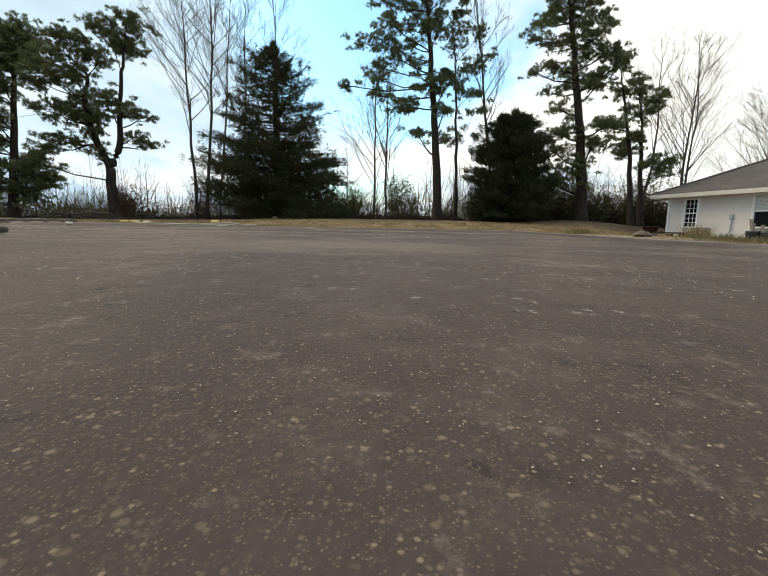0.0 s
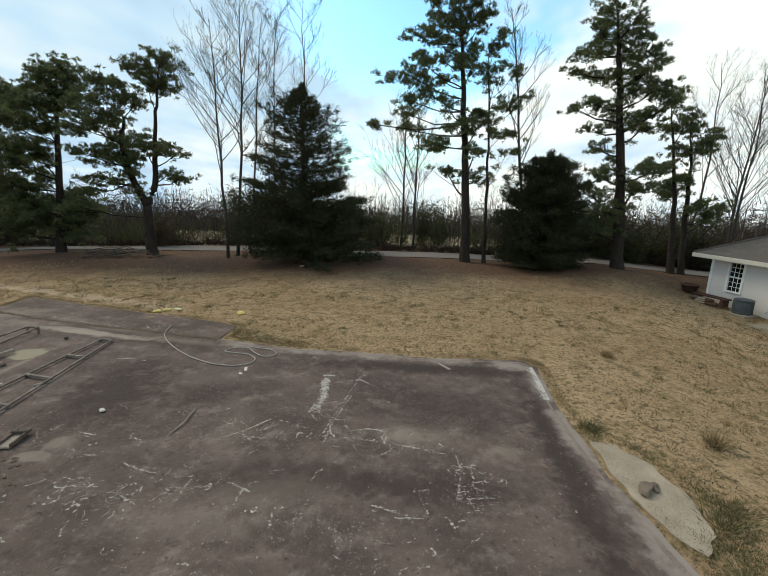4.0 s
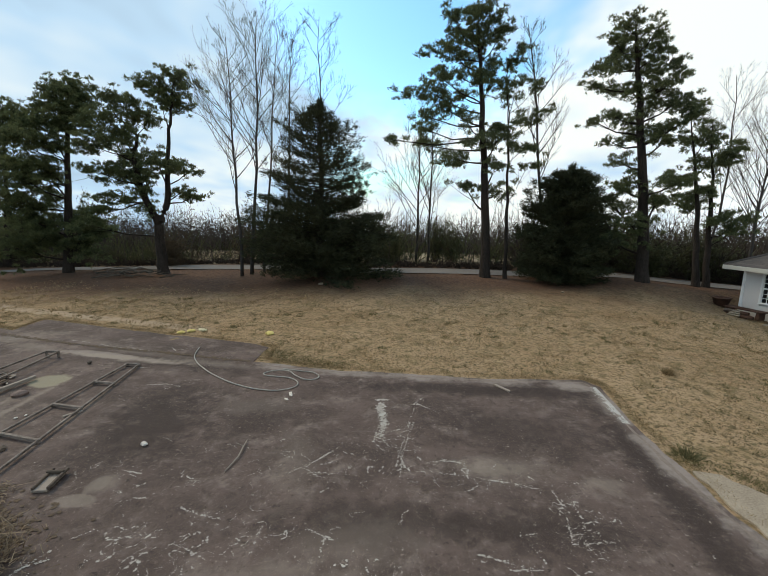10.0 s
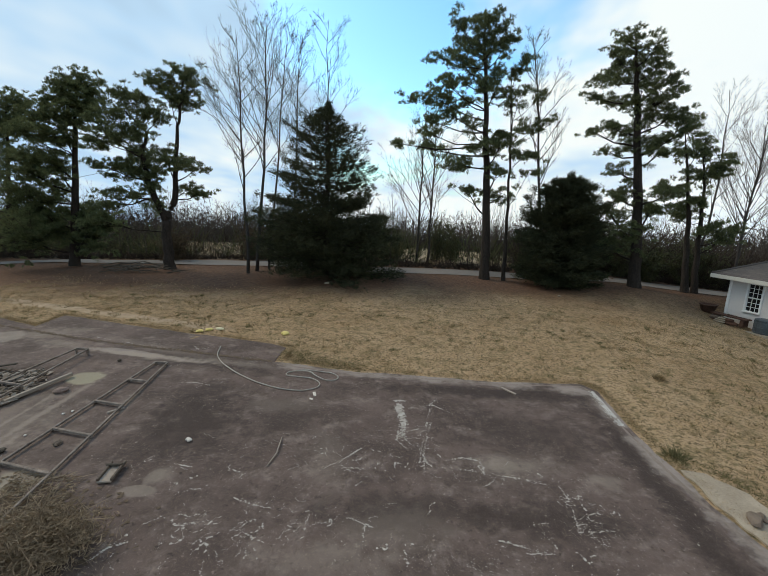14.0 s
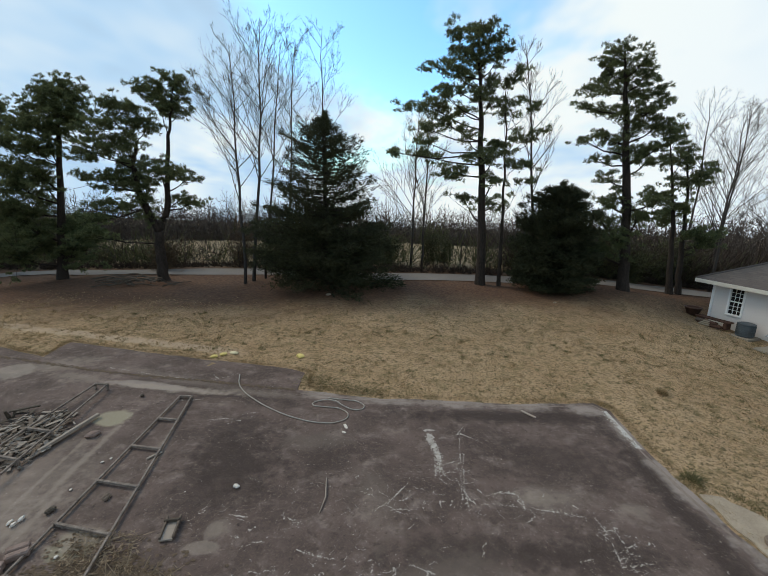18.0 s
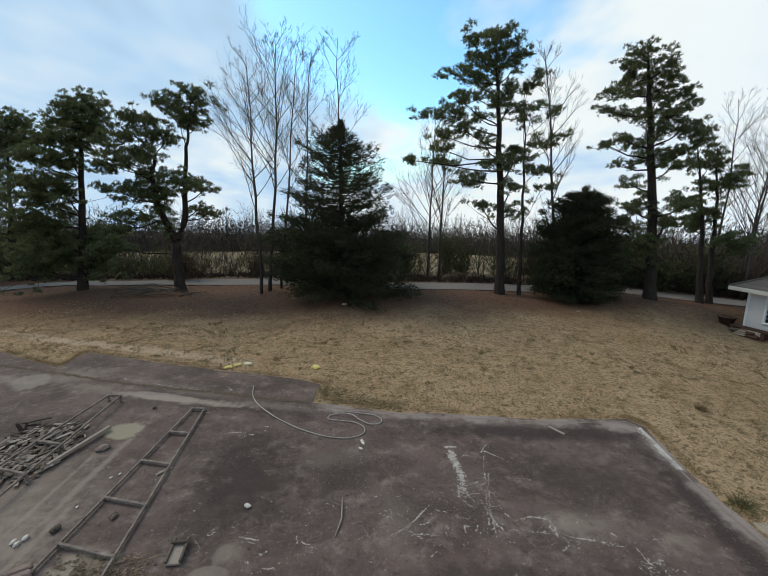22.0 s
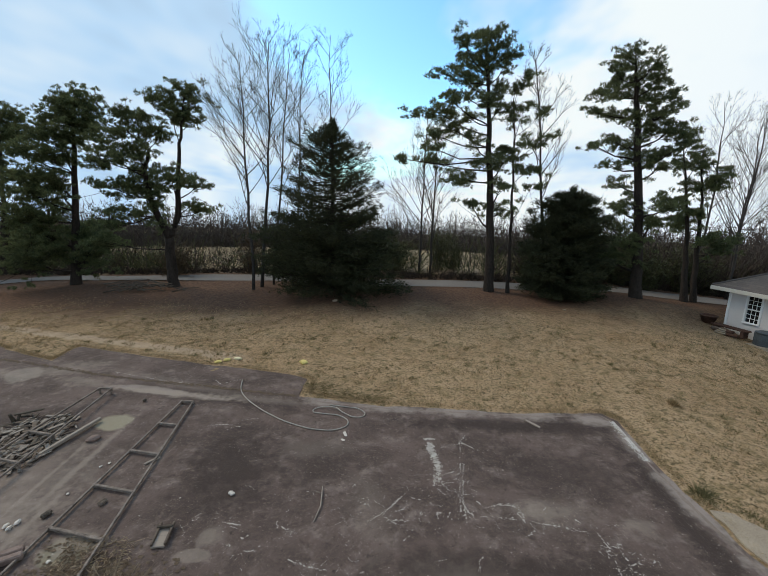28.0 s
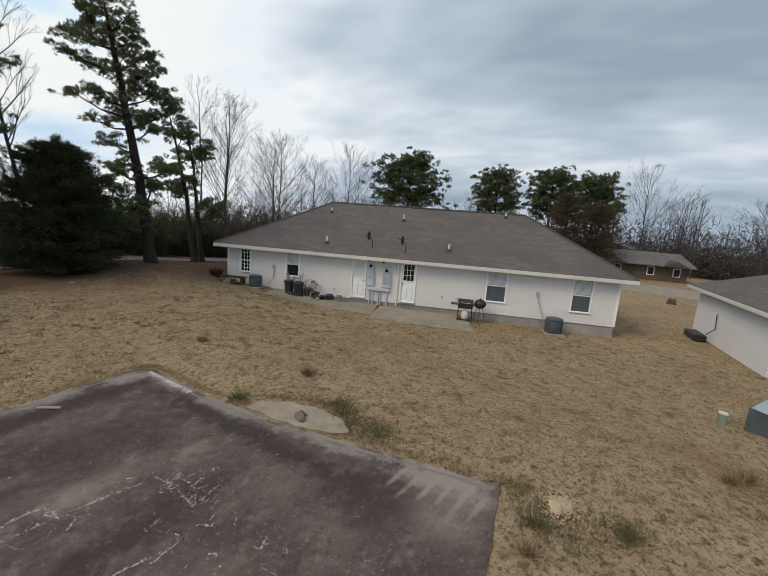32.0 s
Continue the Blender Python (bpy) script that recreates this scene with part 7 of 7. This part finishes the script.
for bx, by, hh, seed in ((24.0, 26.0, 9.4, 161), (27.3, 28.5, 10.6, 162), (31.0, 27.5, 9.0, 166), (35.3, 26.5, 11.0, 163), (58.2, -1.7, 13.0, 164), (57.9, -5.6, 9.6, 165), (44.5, -11.5, 8.5, 167), (42.0, -9.5, 7.5, 168), (43.0, 24.0, 9.0, 169)):
    bare_tree((bx, by), hh, 0.085, seed, "leafless spreading tree beyond the houses", clear=0.12, limbs=34, spread=0.62, reach=0.46)["group"] = BACK

# ---- things lying on the pad ----
def rail(p0, p1, z, r=0.021):
    """A square metal bar between two points of the pad."""
    a, c = Vector((*p0, z)), Vector((*p1, z))
    d = c - a
    return Build().box((0, 0, 0), (d.length, 2 * r, 2 * r), Matrix.Translation((a + c) / 2) @ d.to_track_quat("X", "Z").to_matrix().to_4x4(), 0.006)


def bed_frame(o, l0, l1, r0, r1, rungs, label, lift=0.0):
    t = thing("metal_frame", pose(*o, 0), label, "frame", "scrap frames on the pad")
    loc = lambda p: (p[0] - o[0], p[1] - o[1])
    part("rail", rail(loc(l0), loc(l1), 0.045 + lift, 0.017), M_RUST, t)
    part("rail", rail(loc(r0), loc(r1), 0.045 + lift, 0.017), M_RUST, t)
    for f in rungs:
        a = (l0[0] + (l1[0] - l0[0]) * f, l0[1] + (l1[1] - l0[1]) * f)
        c = (r0[0] + (r1[0] - r0[0]) * f, r0[1] + (r1[1] - r0[1]) * f)
        part("crossbar", rail(loc(a), loc(c), 0.05 + lift, 0.022), M_RUST, t)
        for q in (a, c):
            part("bracket", Build().box((*loc(q), 0.036 + lift / 2), (0.05, 0.05, 0.065 + lift), None, 0.01), M_RUST, t)
    return t


bed_frame((-6.2, 6.5), (-6.45, 8.75), (-6.47, 4.42), (-6.2, 8.76), (-5.52, 4.22), (0.005, 0.21, 0.415, 0.62, 0.815, 0.995), "long tapered weathered metal frame lying on asphalt")
bed_frame((-8.2, 7.0), (-8.44, 9.06), (-8.6, 4.6), (-8.18, 9.06), (-7.75, 4.4), (0.005, 0.4, 0.57, 0.76, 0.99), "weathered metal frame lying over scrap wood", 0.085)
t = thing("long_board", pose(-7.75, 7.3, 0), "grey weathered board lying beside scrap", "board")
part("plank", rail((0.1, 0.62), (-0.12, -0.58), 0.06, 0.03), M_WOOD, t)
# scrap heap: each stick its own piece
heap = thing("scrap_heap", pose(-8.5, 7.2, 0), "heap of broken grey wooden slats and sticks", "scrap wood")
hr = random.Random(31)
for i in range(290):
    x, y = hr.gauss(0, 0.36), hr.gauss(0, 0.42)
    x, y = max(-0.75, min(0.62, x - 0.25 * y)), max(-0.85, min(0.8, y))
    h_ = 0.010 + 0.06 * hr.random() * max(0.1, 1 - (x * x + y * y) / 0.8)
    ln = hr.uniform(0.08, 0.34)
    m = pose(x, y, h_ + 0.02, hr.uniform(-14, 14), hr.uniform(-9, 9), hr.choice((88, 96, 78, 60, 125, 20, 5)) + hr.uniform(-14, 14))
    part("slat", Build().box((0, 0, 0), (ln, hr.uniform(0.022, 0.075), hr.uniform(0.008, 0.018)), m, 0.003), hr.choice((M_WOOD, M_WOOD, M_BOARD, M_DARKWOOD)), heap)
t = thing("splintered_post", pose(-9.25, 7.75, 0), "short splintered dark post", "post")
for i, (ax, ay, hh_) in enumerate(((22, 12, 0.26), (10, -18, 0.2), (-14, 20, 0.17))):
    part("stake", Build().box((0.03 * i, 0.02 * i, hh_ / 2), (0.045, 0.035, hh_), pose(0, 0, 0, ax, ay, 20 * i), 0.008), M_DARKWOOD, t)
part("splinter", Build().box((0.25, 0.1, 0.12), (0.5, 0.06, 0.03), pose(0, 0, 0, 0, -6, 20), 0.01), M_DARKWOOD, t)

# dry vine bush
bush = thing("dry_bush", pose(-4.85, 3.9, 0), "dead brown tangled bush on the pad", "bush")
gb = np.random.default_rng(81)
stalk, leafy = Build(), Build()
for i in range(190):
    a, r = gb.uniform(0, 6.28), abs(gb.normal(0, 0.23))
    q = np.array([r * math.cos(a) * 1.05, r * math.sin(a) * 0.72, 0.0])
    ln = gb.uniform(0.25, 0.62) * max(0.35, 1 - r * 0.7)
    d = np.array([gb.normal(0, 0.55), gb.normal(0, 0.55), 1.0])
    stalk.tube([q, q + d * ln * 0.5 + gb.normal(0, 0.05, 3), q + d * ln + gb.normal(0, 0.12, 3) - (0, 0, 0.08)], [0.006, 0.005, 0.003], 3, False)
c = np.stack([gb.normal(0, 0.25, 9000), gb.normal(0, 0.21, 9000), np.zeros(9000)], 1)
c[:, 2] = gb.uniform(0.01, 0.42, 9000) * np.clip(1 - (c[:, 0] ** 2 + 2 * c[:, 1] ** 2) / 1.1, 0.08, 1)
leafy.blades(c, c + gb.normal(0, 0.05, c.shape), 0.010)
c2_ = np.stack([gb.uniform(-1.25, -0.35, 1400), gb.uniform(0.1, 1.2, 1400), gb.uniform(0.005, 0.06, 1400)], 1)
c2_[:, 0] += 0.25 * (1.2 - c2_[:, 1])
leafy.blades(c2_, c2_ + gb.normal(0, 0.06, c2_.shape) * (1, 1, 0.3), 0.012)
part("tangle", stalk, M_DRYBUSH, bush)["kind"] = "stuff"
part("foliage", leafy, M_DRYBUSH, bush, "dry brown leaves and vines")
t = thing("old_pipe", pose(-5.85, 4.13, 0.0), "rusty thick pipe beside a dead bush", "pipe")
part("tube", Build().tube([(-0.6, 0.29, 0.05), (0.0, 0.01, 0.055), (0.6, -0.29, 0.05)], 0.04, 12), M_RUST, t, "", True)
for f in (-0.55, 0.0, 0.5):
    part("collar", Build().tube([(f - 0.04, -f * 0.483 + 0.019, 0.051), (f + 0.04, -f * 0.483 - 0.019, 0.051)], 0.05, 12), M_RUST, t)
t = thing("brick_slab", pose(-6.95, 4.4, 0, 0, 0, 12), "broken slab of weathered brickwork", "bricks")
for i in range(4):
    for j in range(3):
        part("brick", Build().box((-0.3 + 0.2 * i + 0.03 * (j % 2), -0.11 + 0.1 * j, 0.05), (0.196, 0.097, 0.085), pose(0, 0, 0, 0, 0, 0), 0.005), M_PALEBRICK, t)
t = thing("brick_block", pose(-6.58, 4.78, 0, 0, 0, 35), "small lump of broken brick", "bricks")
for i in range(2):
    part("brick", Build().box((0, -0.06 + 0.11 * i, 0.05), (0.24, 0.095, 0.09), None, 0.015), M_PALEBRICK, t)
t = thing("rusty_plank", pose(-6.3, 3.9, 0, 0, 0, -53), "rust-red weathered plank on asphalt", "plank")
part("plank", Build().box((0, 0, 0.03), (1.0, 0.10, 0.03), None, 0.006), M_RUSTRED, t)

# wooden tray
t = thing("wooden_tray", pose(-4.93, 5.2, 0, 0, 0, 10), "dark wooden frame piece lying on asphalt", "wood scrap")
part("board", Build().box((0.0, -0.02, 0.025), (0.17, 0.36, 0.03), None, 0.006), M_WOOD, t)
for s in (-0.075, 0.09):
    part("side", Build().box((s, 0.0, 0.055), (0.03, 0.38, 0.04), None, 0.006), M_BOARD, t)
part("bar", Build().box((0.0, 0.1, 0.07), (0.2, 0.035, 0.04), None, 0.006), M_DARKWOOD, t)

# hose
HOSE = [(-5.55, 9.95), (-5.4, 9.45), (-5.2, 9.12), (-4.85, 8.75), (-4.4, 8.38), (-3.85, 8.05), (-3.3, 7.88), (-2.95, 7.92), (-2.76, 8.15), (-2.95, 8.43), (-3.3, 8.5), (-3.55, 8.58), (-3.48, 8.72), (-3.1, 8.72),
        (-2.9, 8.52), (-2.62, 8.4), (-2.45, 8.5), (-2.55, 8.72), (-2.9, 8.82), (-3.25, 8.88)]
hc = bpy.data.curves.new("hose", "CURVE")
hc.dimensions, hc.bevel_depth, hc.bevel_resolution, hc.resolution_u = "3D", 0.011, 2, 6
sp = hc.splines.new("BEZIER")
sp.bezier_points.add(len(HOSE) - 1)
for i, (x, y) in enumerate(HOSE):
    bp_ = sp.bezier_points[i]
    bp_.co = (x, y, 0.018 + (0.03 if i in (13, 14) else 0))
    bp_.handle_left_type = bp_.handle_right_type = "AUTO"
hose = tagged(new("garden_hose", hc), "pale bleached garden hose looped on asphalt", "hose")
hc.materials.append(M_HOSE)

# small litter
def litter(name, x, y, z, s, mat, label, cat, seed, n_=1, turn=None):
    rnd_ = random.Random(seed)
    t = thing(name, pose(x, y, z, 0, 0, turn if turn is not None else rnd_.uniform(0, 180)), label, cat)
    for i in range(n_):
        o = (rnd_.uniform(-1, 1) * s[0] * (n_ > 1), rnd_.uniform(-1, 1) * s[1] * (n_ > 1), s[2] / 2)
        if max(s) > 4 * min(s[:2]):
            part("piece", Build().box(o, s, pose(0, 0, 0, 0, 0, rnd_.uniform(-9, 9)), min(s) * 0.25), mat, t)
        else:
            part("piece", Build().lump(o, s, seed * 31 + i), mat, t)
    return t


litter("foam_scrap", -6.5, 11.05, ground(-6.5, 11.05), (0.2, 0.14, 0.08), M_YELLOW, "faded yellow foam scrap on the lawn", "foam", 1, 2)
litter("foam_scrap", -6.15, 11.3, ground(-6.15, 11.3), (0.24, 0.14, 0.07), M_STRAW, "cream foam block on the lawn", "foam", 2)
litter("foam_scrap", -4.3, 11.1, ground(-4.3, 11.1), (0.2, 0.15, 0.09), M_YELLOW, "yellow and cream foam scrap in grass", "foam", 3, 2)
litter("white_rag", -4.31, 6.1, 0.0, (0.075, 0.06, 0.045), M_WHITE, "crumpled white scrap on asphalt", "litter", 4, 2)
litter("paper_scrap", -2.72, 7.72, 0.0, (0.12, 0.06, 0.02), M_WHITE, "torn white scrap beside the hose", "litter", 5, 2)
litter("paper_scrap", -2.8, 7.58, 0.0, (0.09, 0.05, 0.02), M_WHITE, "torn white scrap beside the hose", "litter", 6)
litter("short_plank", 1.05, 8.40, 0.005, (0.055, 0.35, 0.025), M_WOOD, "short pale plank at the pad edge", "plank", 7, 1, 35)
litter("stone_block", -7.34, 7.28, 0.0, (0.24, 0.14, 0.09), M_PALEBRICK, "pale broken block on asphalt", "block", 8)
litter("white_bottle", -7.05, 5.25, 0.0, (0.10, 0.05, 0.05), M_WHITE, "crushed white bottles on asphalt", "litter", 9, 3)
litter("brown_chunk", -6.7, 5.52, 0.0, (0.1, 0.08, 0.06), M_DARKWOOD, "brown broken chunk on asphalt", "rubble", 10, 2)
litter("bent_tin", -6.1, 5.75, 0.0, (0.13, 0.06, 0.05), M_BOARD, "bent tin scrap inside a metal frame", "scrap", 11, 2)
litter("brown_chunk", -7.27, 8.76, 0.0, (0.09, 0.08, 0.06), M_DARKWOOD, "small brown lump on asphalt", "rubble", 12)
litter("wood_sliver", -5.95, 6.75, 0.0, (0.26, 0.05, 0.03), M_WOOD, "pale wooden sliver near a metal frame", "wood scrap", 13)
litter("flat_stone", -4.25, 17.3, ground(-4.25, 17.3), (0.22, 0.16, 0.1), M_SAND, "pale stone in the grass before a cedar", "stone", 14)
litter("flat_stone", 5.3, 17.2, ground(5.3, 17.2), (0.14, 0.1, 0.06), M_SAND, "small pale stone in the grass", "stone", 15)
for i, (x, y) in enumerate([(-6.62, 6.65), (-6.7, 6.55), (-6.75, 5.9), (-7.6, 5.1), (-6.1, 4.75), (-8.95, 6.2), (-7.9, 5.6)]):
    litter("white_scrap", x, y, 0.0, (0.05, 0.04, 0.025), M_WHITE, "tiny white scrap on asphalt", "litter", 40 + i)
t = thing("fallen_branch", pose(-2.95, 5.85, 0), "curved bare stick lying on asphalt", "stick")
part("stick", Build().tube([(-0.02, 0.42, 0.02), (0.0, 0.22, 0.03), (0.02, 0.0, 0.025), (-0.03, -0.3, 0.015)], [0.006, 0.010, 0.011, 0.007], 6), M_WOOD, t, "", True)
part("twig", Build().tube([(0.0, 0.24, 0.03), (-0.12, 0.28, 0.05)], [0.009, 0.004], 5), M_WOOD, t)
t = thing("wood_wedge", pose(-2.5, 2.62, 0, 0, 0, 28), "broken dark wooden wedge", "wood scrap")
part("board", Build().box((0, 0, 0.03), (0.5, 0.1, 0.04), None, 0.01), M_DARKWOOD, t)
# brush pile of dead limbs under the forked pine
t = thing("limb_pile", pose(-13.3, 18.9, ground(-13.3, 18.9)), "heap of dead brown limbs under a pine", "brush pile")
gl = np.random.default_rng(88)
for i in range(34):
    a = gl.uniform(0, 3.14)
    q = np.array([gl.normal(0, 0.7), gl.normal(0, 0.3), gl.uniform(0.03, 0.3)])
    d = np.array([math.cos(a), math.sin(a) * 0.5, gl.normal(0, 0.12)]) * gl.uniform(0.4, 1.0)
    part("limb", Build().tube([q - d, q + (0, 0, 0.06), q + d], [0.03, 0.022, 0.008], 5), M_DARKWOOD, t)

# bring the plan to its true size
for ob in list(scene.objects):
    if ob.parent is None and ob.type in {"MESH", "EMPTY", "CURVE"}:
        ob.matrix_basis = Matrix.Scale(SIZE, 4) @ ob.matrix_basis
